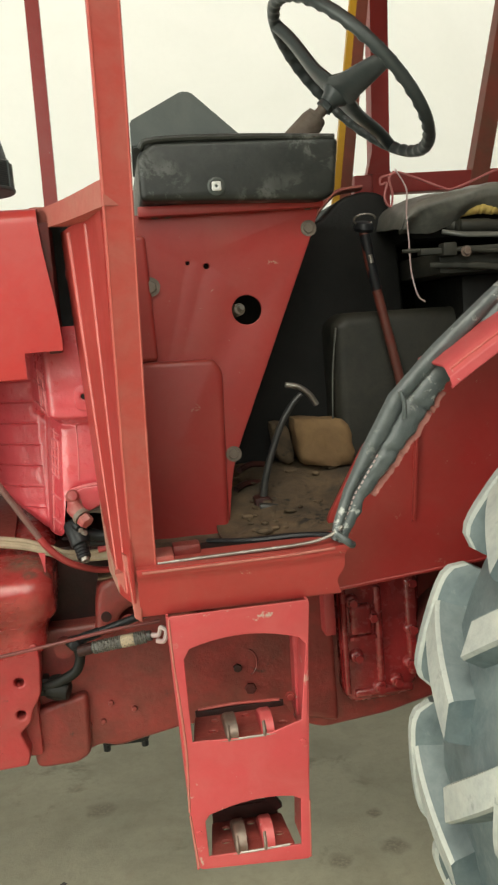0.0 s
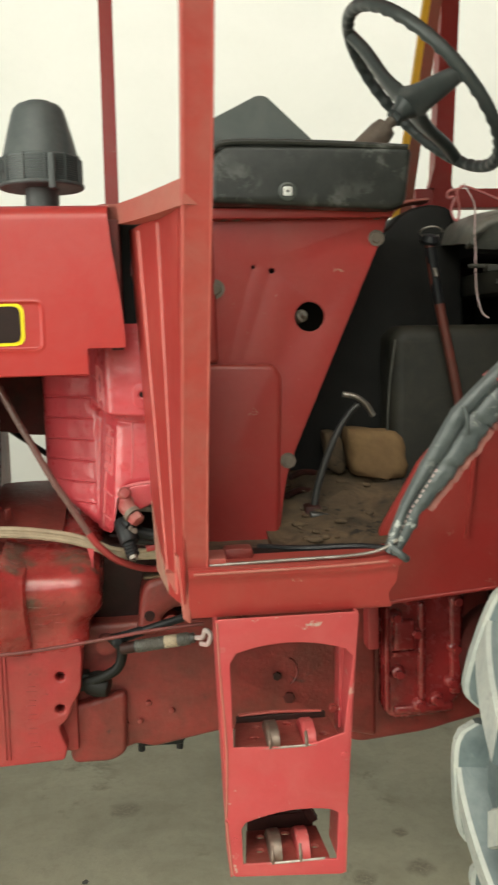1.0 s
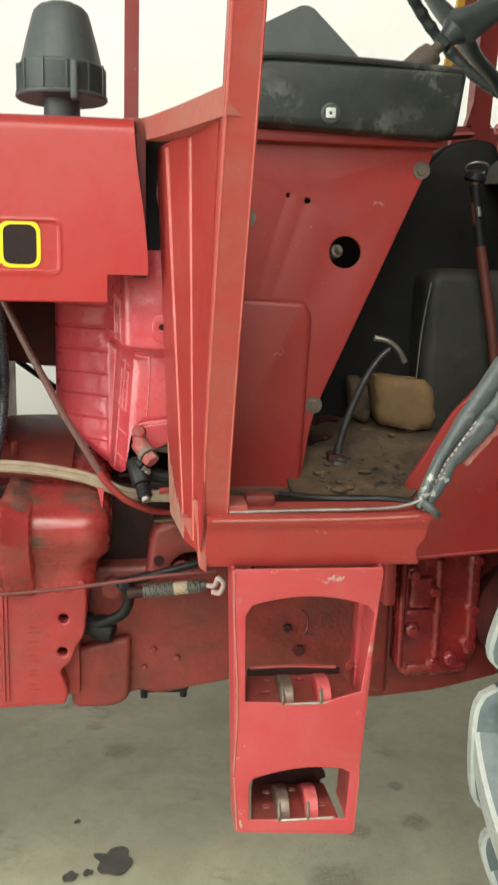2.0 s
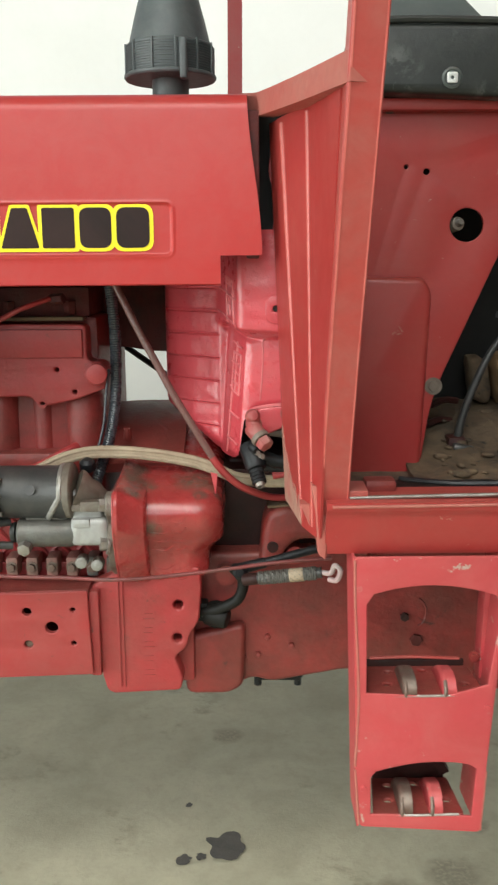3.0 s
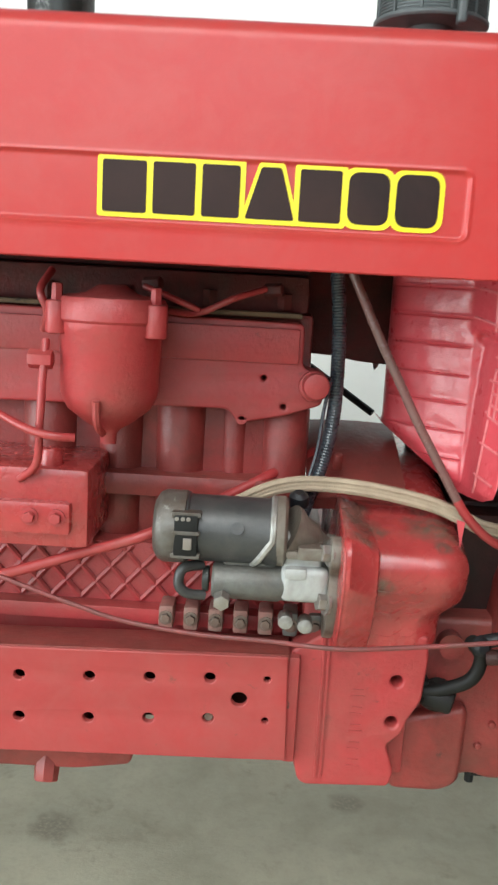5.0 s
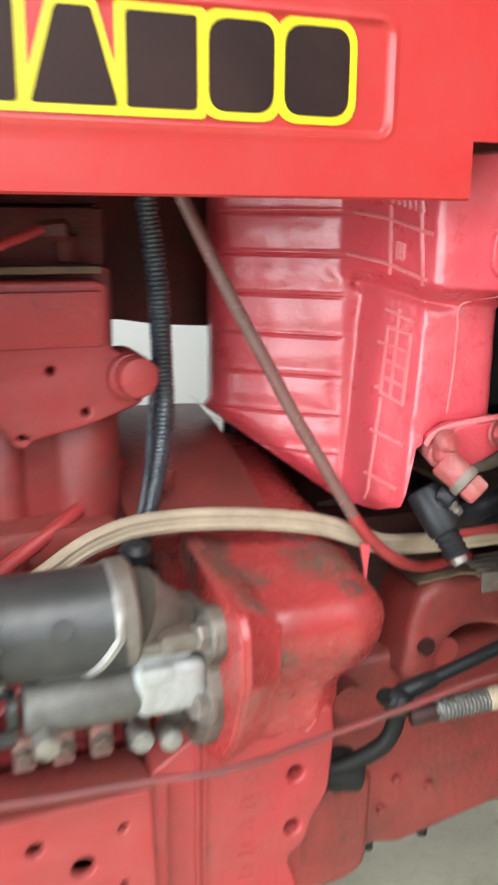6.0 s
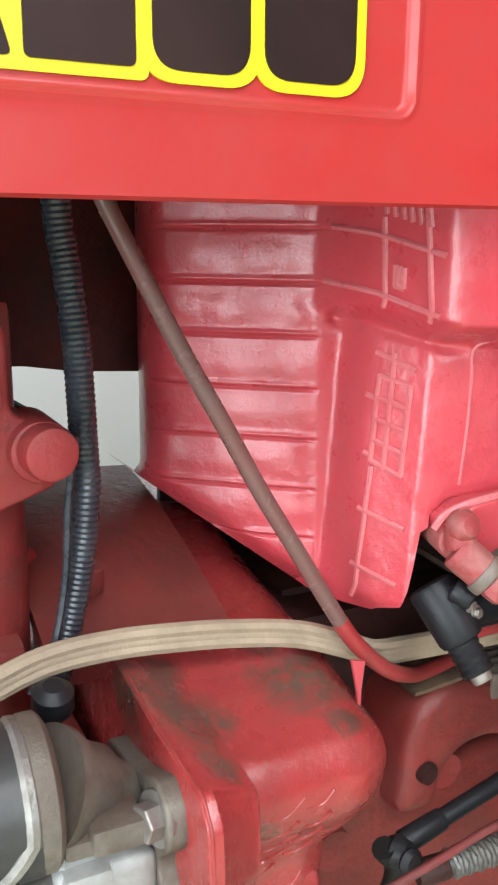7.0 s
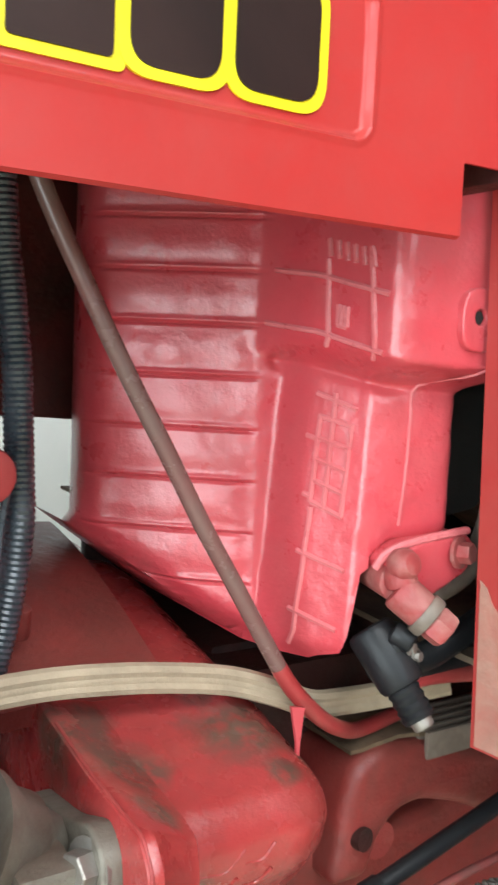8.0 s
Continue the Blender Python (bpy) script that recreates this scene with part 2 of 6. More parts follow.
# grey for the unseen walls, kept dim so they bounce little light
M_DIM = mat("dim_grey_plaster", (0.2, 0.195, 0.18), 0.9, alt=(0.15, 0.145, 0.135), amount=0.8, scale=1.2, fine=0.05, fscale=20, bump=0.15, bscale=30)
M_RAIL = mat("dusty_red_steel", (0.34, 0.034, 0.035), 0.42, alt=(0.29, 0.045, 0.042), amount=0.7, scale=7, fine=0.08, bump=0.06, bscale=60, dust=(0.33, 0.15, 0.12), dusty=0.22, chip=(0.2, 0.05, 0.04), chips=0.3, soft=0.05, spec=0.4)
M_DUSTY = mat("dust_coated_red", (0.38, 0.095, 0.075), 0.62, alt=(0.38, 0.15, 0.115), amount=0.8, scale=12, fine=0.15, bump=0.2)
M_CAP = mat("dirty_grey_alloy", (0.15, 0.145, 0.135), 0.42, 0.35, alt=(0.06, 0.05, 0.038), amount=1.0, scale=22, fine=0.3, bump=0.35, dust=(0.15, 0.11, 0.075), dusty=0.35, chip=(0.4, 0.39, 0.36), chips=0.5, soft=0.06)
M_PLATE = mat("bright_key_plate", (0.75, 0.75, 0.72), 0.35, 0.3, alt=(0.6, 0.6, 0.56), amount=0.6, scale=40, bump=0.05)
M_WHEEL = mat("worn_black_grip", (0.05, 0.06, 0.059), 0.38, alt=(0.075, 0.086, 0.084), amount=0.6, scale=20, fine=0.08, bump=0.1, dust=(0.12, 0.12, 0.11), dusty=0.15, spec=0.4)
M_CONDUIT = mat("blue_black_conduit", (0.02, 0.027, 0.034), 0.28, alt=(0.05, 0.06, 0.07), amount=0.7, scale=30, fine=0.1, bump=0.1, spec=0.6)
# paler tank red: rubbed lines together with the highlights on them
M_RAISED = mat("rubbed_and_highlit_moulding", (0.6, 0.17, 0.18), 0.3, alt=(0.53, 0.1, 0.11), amount=0.7, scale=20, fine=0.05, bump=0.1, coat=0.3)
M_PINK = mat("pale_pink_sheet", (0.5, 0.34, 0.33), 0.6, alt=(0.55, 0.5, 0.48), amount=0.8, scale=20, bump=0.1)
M_SOL = mat("grey_solenoid_alloy", (0.15, 0.155, 0.147), 0.45, 0.4, alt=(0.09, 0.085, 0.075), amount=1.0, scale=24, fine=0.3, bump=0.35, bscale=120, dust=(0.2, 0.17, 0.13), dusty=0.3)
M_LUGS = mat("grimy_pan_lugs", (0.3, 0.12, 0.1), 0.6, 0.0, alt=(0.2, 0.14, 0.11), amount=1.0, scale=30, fine=0.3, bump=0.4)
M_LEVER = mat("dull_red_lever_paint", (0.14, 0.03, 0.02), 0.55, alt=(0.08, 0.035, 0.025), amount=0.8, scale=14, fine=0.15, bump=0.1)
M_LID = mat("dusty_dark_box", (0.02, 0.021, 0.018), 0.55, alt=(0.035, 0.034, 0.028), amount=0.8, scale=8, fine=0.1, bump=0.2, dust=(0.12, 0.1, 0.065), dusty=0.18, spec=0.3)
M_WIRE = mat("faded_red_wire", (0.5, 0.17, 0.16), 0.5, alt=(0.42, 0.1, 0.1), amount=0.8, scale=30, bump=0.05)
M_CAKED = mat("caked_tan_dust", (0.37, 0.2, 0.15), 0.85, alt=(0.37, 0.1, 0.08), amount=0.9, scale=22, fine=0.2, bump=0.4, bscale=90)
M_GLOSS = mat("oily_glossy_red", (0.27, 0.02, 0.022), 0.26, alt=(0.15, 0.016, 0.016), amount=0.9, scale=12, fine=0.15, bump=0.35, bscale=70, dust=(0.3, 0.13, 0.11), dusty=0.1, coat=0.4)
M_DIRT = mat("dim_brown_footwell_dirt", (0.15, 0.1, 0.057), 0.92, alt=(0.045, 0.034, 0.024), amount=1.0, scale=11, fine=0.3, bump=0.8, bscale=60, chip=(0.02, 0.016, 0.012), chips=0.9, cscale=16, soft=0.08)
M_STONE = mat("ochre_block", (0.27, 0.165, 0.075), 0.9, alt=(0.17, 0.1, 0.048), amount=0.9, scale=9, fine=0.2, bump=0.5, bscale=60)
M_CAPPED = mat("faded_grey_plastic", (0.07, 0.083, 0.083), 0.5, alt=(0.1, 0.115, 0.113), amount=0.8, scale=14, fine=0.08, bump=0.1, bscale=160, dust=(0.2, 0.21, 0.2), dusty=0.25)
M_TAP = mat("dusty_union_paint", (0.31, 0.045, 0.045), 0.5, alt=(0.38, 0.2, 0.17), amount=1.0, scale=26, fine=0.2, bump=0.3, chip=(0.32, 0.22, 0.18), chips=0.5, cscale=40, soft=0.06)
M_BRIGHT = mat("pale_cast_alloy", (0.45, 0.465, 0.455), 0.46, 0.25, alt=(0.24, 0.23, 0.21), amount=0.9, scale=16, fine=0.2, bump=0.3, bscale=110, dust=(0.3, 0.25, 0.19), dusty=0.2)
M_NOSE = mat("brown_stained_alloy", (0.19, 0.175, 0.145), 0.55, 0.25, alt=(0.085, 0.062, 0.045), amount=1.0, scale=22, fine=0.3, bump=0.4, dust=(0.17, 0.125, 0.09), dusty=0.35, chip=(0.4, 0.39, 0.36), chips=0.35, soft=0.06)
M_OIL = mat("oil_soaked_concrete", (0.03, 0.026, 0.02), 0.45, alt=(0.06, 0.05, 0.04), amount=0.8, scale=20, bump=0.3, bscale=90)


# ---- building helpers ----
GROUND = -0.1
BASE = Matrix.Translation((0.35, 2.25, GROUND))


def part(name, bm, material, parent=None, label="", angle=38):
    """Links a bmesh as one mesh object, under a thing or a part."""
    me = bpy.data.meshes.new(name)
    bmesh.ops.recalc_face_normals(bm, faces=bm.faces)
    bm.to_mesh(me)
    bm.free()
    me.materials.append(material)
    me.polygons.foreach_set("use_smooth", [max(abs(v) for v in p.normal) < 0.9999 for p in me.polygons])
    me.set_sharp_from_angle(angle=radians(angle))
    ob = new(name, me)
    if parent is not None:
        ob.parent = parent
        if parent.type == "EMPTY":
            ob.matrix_parent_inverse = parent.matrix_basis.inverted()
    if label:
        ob["label"] = label
    return ob


def box(x0, x1, y0, y1, z0, z1, bevel=0.003, bm=None, m=None, seg=2):
    bm = bm or bmesh.new()
    t = Matrix.Translation(((x0 + x1) / 2, (y0 + y1) / 2, (z0 + z1) / 2)) @ Matrix.Diagonal((abs(x1 - x0), abs(y1 - y0), abs(z1 - z0), 1))
    r = bmesh.ops.create_cube(bm, size=1, matrix=(m @ t) if m else t)
    if bevel:
        es = list({e for v in r["verts"] for e in v.link_edges})
        bmesh.ops.bevel(bm, geom=es, offset=bevel, segments=seg, affect="EDGES", profile=0.6)
    return bm


def rod(a, b, r0, r1=None, seg=20, bm=None, bevel=0.0):
    bm = bm or bmesh.new()
    a, b = Vector(a), Vector(b)
    r1 = r0 if r1 is None else r1
    m = Matrix.Translation((a + b) / 2) @ (b - a).to_track_quat("Z", "Y").to_matrix().to_4x4()
    r = bmesh.ops.create_cone(bm, cap_ends=True, segments=seg, radius1=r0, radius2=r1, depth=(b - a).length, matrix=m)
    if bevel:
        vs = set(r["verts"])
        es = [e for e in {e for v in vs for e in v.link_edges} if any(len(f.verts) > 4 for f in e.link_faces)]
        bmesh.ops.bevel(bm, geom=es, offset=bevel, segments=2, affect="EDGES", profile=0.5)
    return bm


def spline(pts, n=8):
    """Points along a smooth line through pts."""
    p = [Vector(v) for v in pts]
    p = [2 * p[0] - p[1]] + p + [2 * p[-1] - p[-2]]
    out = []
    for i in range(1, len(p) - 2):
        for k in range(n):
            t = k / n
            out.append(0.5 * ((2 * p[i]) + (p[i + 1] - p[i - 1]) * t + (2 * p[i - 1] - 5 * p[i] + 4 * p[i + 1] - p[i + 2]) * t * t
                              + (3 * p[i] - p[i - 1] - 3 * p[i + 1] + p[i + 2]) * t ** 3))
    return out + [p[-2]]


def tube(pts, r, seg=12, n=8, bm=None, ring=None, smooth=True):
    """A hose or pipe along pts. ring(i, count): the radius factor on the way."""
    bm = bm or bmesh.new()
    q = spline(pts, n) if smooth else [Vector(v) for v in pts]
    side, rows = None, []
    for i, c in enumerate(q):
        d = (q[min(i + 1, len(q) - 1)] - q[max(i - 1, 0)]).normalized()
        if side is None:
            side = d.orthogonal().normalized()
        side = (side - d * side.dot(d)).normalized()
        up = d.cross(side)
        k = r * (ring(i, len(q)) if ring else 1)
        rows.append([bm.verts.new(c + k * (math.cos(a) * side + math.sin(a) * up)) for a in (2 * math.pi * j / seg for j in range(seg))])
    for a, b in zip(rows, rows[1:]):
        for j in range(seg):
            bm.faces.new((a[j], a[(j + 1) % seg], b[(j + 1) % seg], b[j]))
    bm.faces.new(rows[0][::-1])
    bm.faces.new(rows[-1])
    return bm


def lathe(profile, origin, axis=(0, 0, 1), seg=40, bm=None):
    """Turns (radius, height) pairs round an axis; ends with radius 0 close."""
    bm = bm or bmesh.new()
    m = Matrix.Translation(origin) @ Vector(axis).to_track_quat("Z", "Y").to_matrix().to_4x4()
    rows = []
    for r, h in profile:
        if r < 1e-6:
            rows.append([bm.verts.new(m @ Vector((0, 0, h)))])
        else:
            rows.append([bm.verts.new(m @ Vector((r * math.cos(a), r * math.sin(a), h))) for a in (2 * math.pi * j / seg for j in range(seg))])
    for a, b in zip(rows, rows[1:]):
        for j in range(seg):
            k = (j + 1) % seg
            vs = [a[0]] if len(a) == 1 else [a[j], a[k]]
            vs += [b[0]] if len(b) == 1 else [b[k], b[j]]
            if len(vs) > 2:
                bm.faces.new(vs)
    for row, flip in ((rows[0], True), (rows[-1], False)):
        if len(row) > 1:
            bm.faces.new(row[::-1] if flip else row)
    return bm


def fillet(poly, r, n=4):
    """The polygon with its corners rounded; r may be one radius or one for each corner."""
    out, k = [], len(poly)
    for i in range(k):
        p, a, b = Vector(poly[i]), Vector(poly[i - 1]), Vector(poly[(i + 1) % k])
        q = r[i] if isinstance(r, (list, tuple)) else r
        u, v = (a - p), (b - p)
        d = min(q, u.length * 0.45, v.length * 0.45)
        if d < 1e-5:
            out.append(tuple(p))
            continue
        s, e = p + u.normalized() * d, p + v.normalized() * d
        for j in range(n + 1):
            t = j / n
            w = (1 - t) ** 2 * s + 2 * t * (1 - t) * p + t * t * e
            out.append(tuple(w))
    return out


def circle(cx, cz, r, n=18):
    return [(cx + r * math.cos(2 * math.pi * i / n), cz + r * math.sin(2 * math.pi * i / n)) for i in range(n)]


def inset(lp, d, hole):
    """The loop moved into the material by d; edges that would turn over shrink to their corner."""
    k = len(lp)
    area = sum(lp[q - 1][0] * lp[q][1] - lp[q][0] * lp[q - 1][1] for q in range(k))
    s = (1 if area > 0 else -1) * (-1 if hole else 1)
    src = [Vector(p) for p in lp]
    out = []
    for q in range(k):
        p, u, v = src[q], src[q] - src[q - 1], src[(q + 1) % k] - src[q]
        if u.length < 1e-7 or v.length < 1e-7:
            out.append(p.copy())
            continue
        u, v = u.normalized(), v.normalized()
        n1, n2 = Vector((-u.y, u.x)), Vector((-v.y, v.x))
        w = n1 + n2
        w = n1 if w.length < 0.2 else w.normalized()
        out.append(p + w * s * d / max(0.5, w.dot(n1)))
    for turn in range(6):
        bad = [(out[(q + 1) % k] - out[q]).dot(src[(q + 1) % k] - src[q]) < -1e-12 for q in range(k)]
        if not any(bad) or all(bad):
            break
        q = bad.index(False) + 1
        run = []
        for step in range(k):
            i = (q + step) % k
            if bad[i]:
                run.append(i)
            if run and not bad[i]:
                ids = run + [i]
                a, b, c, e = out[ids[0] - 1], out[ids[0]], out[ids[-1]], out[(ids[-1] + 1) % k]
                u, v = b - a, e - c
                den = u.x * v.y - u.y * v.x
                mid = (b + c) / 2
                if abs(den) > 1e-9:
                    w = ((c.x - a.x) * v.y - (c.y - a.y) * v.x) / den
                    hit = a + u * w
                    mid = hit if (hit - mid).length < 3 * d else mid
                for i2 in ids:
                    out[i2] = mid.copy()
                run = []
    return [tuple(p) for p in out]


def plate(loops, y0, y1, bevel=0.0, bm=None, m=None):
    """A plate in the x-z plane from y0 to y1, its front edge rounded: an outer loop and the holes through it."""
    bm = bm or bmesh.new()
    m = m or Matrix.Identity(4)
    sgn = 1 if y1 > y0 else -1
    cuts = [(0.0, 0.0)] if not bevel else [(bevel * (1 - math.sin(q)), bevel * (1 - math.cos(q))) for q in lin(0, math.pi / 2, 4)]
    rings, first = [], None
    for d, h in cuts:
        flat = [inset(lp, d, q > 0) if d else list(lp) for q, lp in enumerate(loops)]
        first = first or flat
        rings.append([[bm.verts.new(m @ Vector((x, y0 + sgn * h, z))) for x, z in lp] for lp in flat])
    rings.append([[bm.verts.new(m @ Vector((x, y1, z))) for x, z in lp] for lp in loops])
    fresh = [v for r in rings for lp in r for v in lp]
    for a, b in zip(rings, rings[1:]):
        for p, q in zip(a, b):
            k = len(p)
            for i in range(k):
                bm.faces.new((p[i], p[(i + 1) % k], q[(i + 1) % k], q[i]))
    front, back = [v for lp in rings[0] for v in lp], [v for lp in rings[-1] for v in lp]
    for t in tessellate_polygon([[Vector((x, z, 0)) for x, z in lp] for lp in first]):
        bm.faces.new([front[i] for i in t])
    for t in tessellate_polygon([[Vector((x, z, 0)) for x, z in lp] for lp in loops]):
        bm.faces.new([back[i] for i in reversed(t)])
    bmesh.ops.remove_doubles(bm, verts=fresh, dist=1e-6)
    return bm


def sheet(fn, us, vs, thick, bm=None):
    """A surface fn(u, v) given thickness along its own normals."""
    bm = bm or bmesh.new()
    g = [[bm.verts.new(fn(u, v)) for v in vs] for u in us]
    faces = [bm.faces.new((g[i][j], g[i + 1][j], g[i + 1][j + 1], g[i][j + 1])) for i in range(len(us) - 1) for j in range(len(vs) - 1)]
    bmesh.ops.recalc_face_normals(bm, faces=faces)
    bmesh.ops.solidify(bm, geom=faces, thickness=thick)
    return bm


def loft(cuts, r):
    """Closed y-z outlines, rounded by r and drawn in by their inset, joined along x."""
    bm = bmesh.new()
    rows = []
    for x, prof, d in cuts:
        lp = fillet(prof, r, 5)
        lp = inset(lp, d, False) if d else lp
        rows.append([bm.verts.new((x, y, z)) for y, z in lp])
    for a, b in zip(rows, rows[1:]):
        k = len(a)
        for i in range(k):
            bm.faces.new((a[i], a[(i + 1) % k], b[(i + 1) % k], b[i]))
    bm.faces.new(rows[0])
    bm.faces.new(rows[-1][::-1])
    bmesh.ops.remove_doubles(bm, verts=list(bm.verts), dist=1e-6)
    return bm


def blade(pts, widths, thick, across, n=6):
    """A flat bar along pts with rounded edges; across names its broad direction."""
    bm = bmesh.new()
    q = spline(pts, n)
    rows = []
    for i, c in enumerate(q):
        d = (q[min(i + 1, len(q) - 1)] - q[max(i - 1, 0)]).normalized()
        w = path1(list(enumerate(widths)), i / n)
        u = (Vector(across) - d * Vector(across).dot(d)).normalized()
        v = d.cross(u)
        rows.append([bm.verts.new(c + u * w * math.cos(a) * abs(math.cos(a)) ** -0.4 + v * thick * math.sin(a)) for a in (2 * math.pi * (j + 0.5) / 12 for j in range(12))])
    for a, b in zip(rows, rows[1:]):
        for j in range(12):
            bm.faces.new((a[j], a[(j + 1) % 12], b[(j + 1) % 12], b[j]))
    bm.faces.new(rows[0][::-1])
    bm.faces.new(rows[-1])
    return bm


def lin(a, b, n):
    return [a + (b - a) * i / n for i in range(n + 1)]


def step01(a, b, x):
    t = min(1.0, max(0.0, (x - a) / (b - a)))
    return t * t * (3 - 2 * t)


def path1(pairs, x):
    """Straight lines between (x, value) pairs."""
    for (a, p), (b, q) in zip(pairs, pairs[1:]):
        if x <= b:
            return p + (q - p) * max(0.0, (x - a) / (b - a))
    return pairs[-1][1]


BOLTS = {}


def bolt(parent, at, axis=(0, -1, 0), r=0.008, h=0.007, material=None, name="bolt", washer=True):
    """A hexagon head with its washer, as a part of its own on a shared mesh."""
    material = material or M_BOLT
    key = (r, h, material.name, washer, name)
    if key not in BOLTS:
        bm = bmesh.new()
        if washer:
            rod((0, 0, 0), (0, 0, h * 0.25), r * 1.45, seg=16, bm=bm)
        rod((0, 0, 0), (0, 0, h), r, r * 0.96, seg=6, bm=bm, bevel=r * 0.1)
        me = bpy.data.meshes.new(name)
        bm.to_mesh(me)
        bm.free()
        me.materials.append(material)
        BOLTS[key] = me
    ob = new(name, BOLTS[key])
    ob.parent = parent
    if parent.type == "EMPTY":
        ob.matrix_parent_inverse = parent.matrix_basis.inverted()
    ob.matrix_basis = Matrix.Translation(at) @ Vector(axis).to_track_quat("Z", "Y").to_matrix().to_4x4() @ pose(0, 0, 0, 0, 0, (at[0] * 7919 + at[2] * 3571) % 60)
    return ob


def oval(x, z, rx, rz, n=20):
    return [(x + rx * math.cos(2 * math.pi * i / n), z + rz * math.sin(2 * math.pi * i / n)) for i in range(n)]


# ---- the shed ----
def shed():
    bm = bmesh.new()
    n = 40
    ring = [bm.verts.new((600 * math.cos(2 * math.pi * i / n), 600 * math.sin(2 * math.pi * i / n), GROUND)) for i in range(n)]
    bm.faces.new(ring)
    tagged(part("ground", bm, M_CONC), "worn grey concrete floor with stains", "floor", kind="structure")
    tagged(part("wall_back", box(-9, 9, 6.2, 6.45, GROUND, 5.2, 0), M_WALL), "white plastered wall behind the tractor", "wall", kind="structure")
    # unseen walls and openings, added to close the room and shape the light
    tagged(part("wall_front_end", plate([[(-4.0, GROUND), (6.2, GROUND), (6.2, 5.2), (-4.0, 5.2)], [(-3.65, GROUND + 0.002), (-3.65, 3.5), (1.05, 3.5), (1.05, GROUND + 0.002)]], -5.75, -5.5, m=Matrix(((0, 1, 0, 0), (1, 0, 0, 0), (0, 0, 1, 0), (0, 0, 0, 1)))), M_DIM), "unseen dim grey side wall with an opening for the added lamp", "wall", kind="structure")
    tagged(part("wall_rear_end", box(9, 9.25, -4.0, 6.45, GROUND, 5.2, 0), M_DIM), "unseen dim grey wall at the rear end", "wall", kind="structure")
    door = plate([[(-9, GROUND), (9, GROUND), (9, 5.2), (-9, 5.2)], [(-4.0, 1.9), (-4.0, 4.7), (0.8, 4.7), (0.8, 1.9)]], -4.25, -4.0)
    tagged(part("wall_lamp_side", door, M_DIM), "unseen dim grey wall with a high opening for the added fill lamp", "wall", kind="structure")
    # unseen roof; stops short so the sun reaches the back wall
    tagged(part("ceiling", plate([[(-9.25, -4.25), (9.25, -4.25), (9.25, 4.1), (-9.25, 4.1)], [(-3.2, -3.75), (-3.2, -0.95), (1.6, -0.95), (1.6, -3.75)]], 5.2, 5.3, m=Matrix(((1, 0, 0, 0), (0, 0, 1, 0), (0, 1, 0, 0), (0, 0, 0, 1)))), M_CEIL), "unseen dull grey roof with an opening for the added top lamp", "ceiling", kind="structure")


shed()
tractor = new("tractor")
tractor.matrix_basis = BASE
tagged(tractor, "red farm tractor partly stripped, standing on concrete", "tractor")


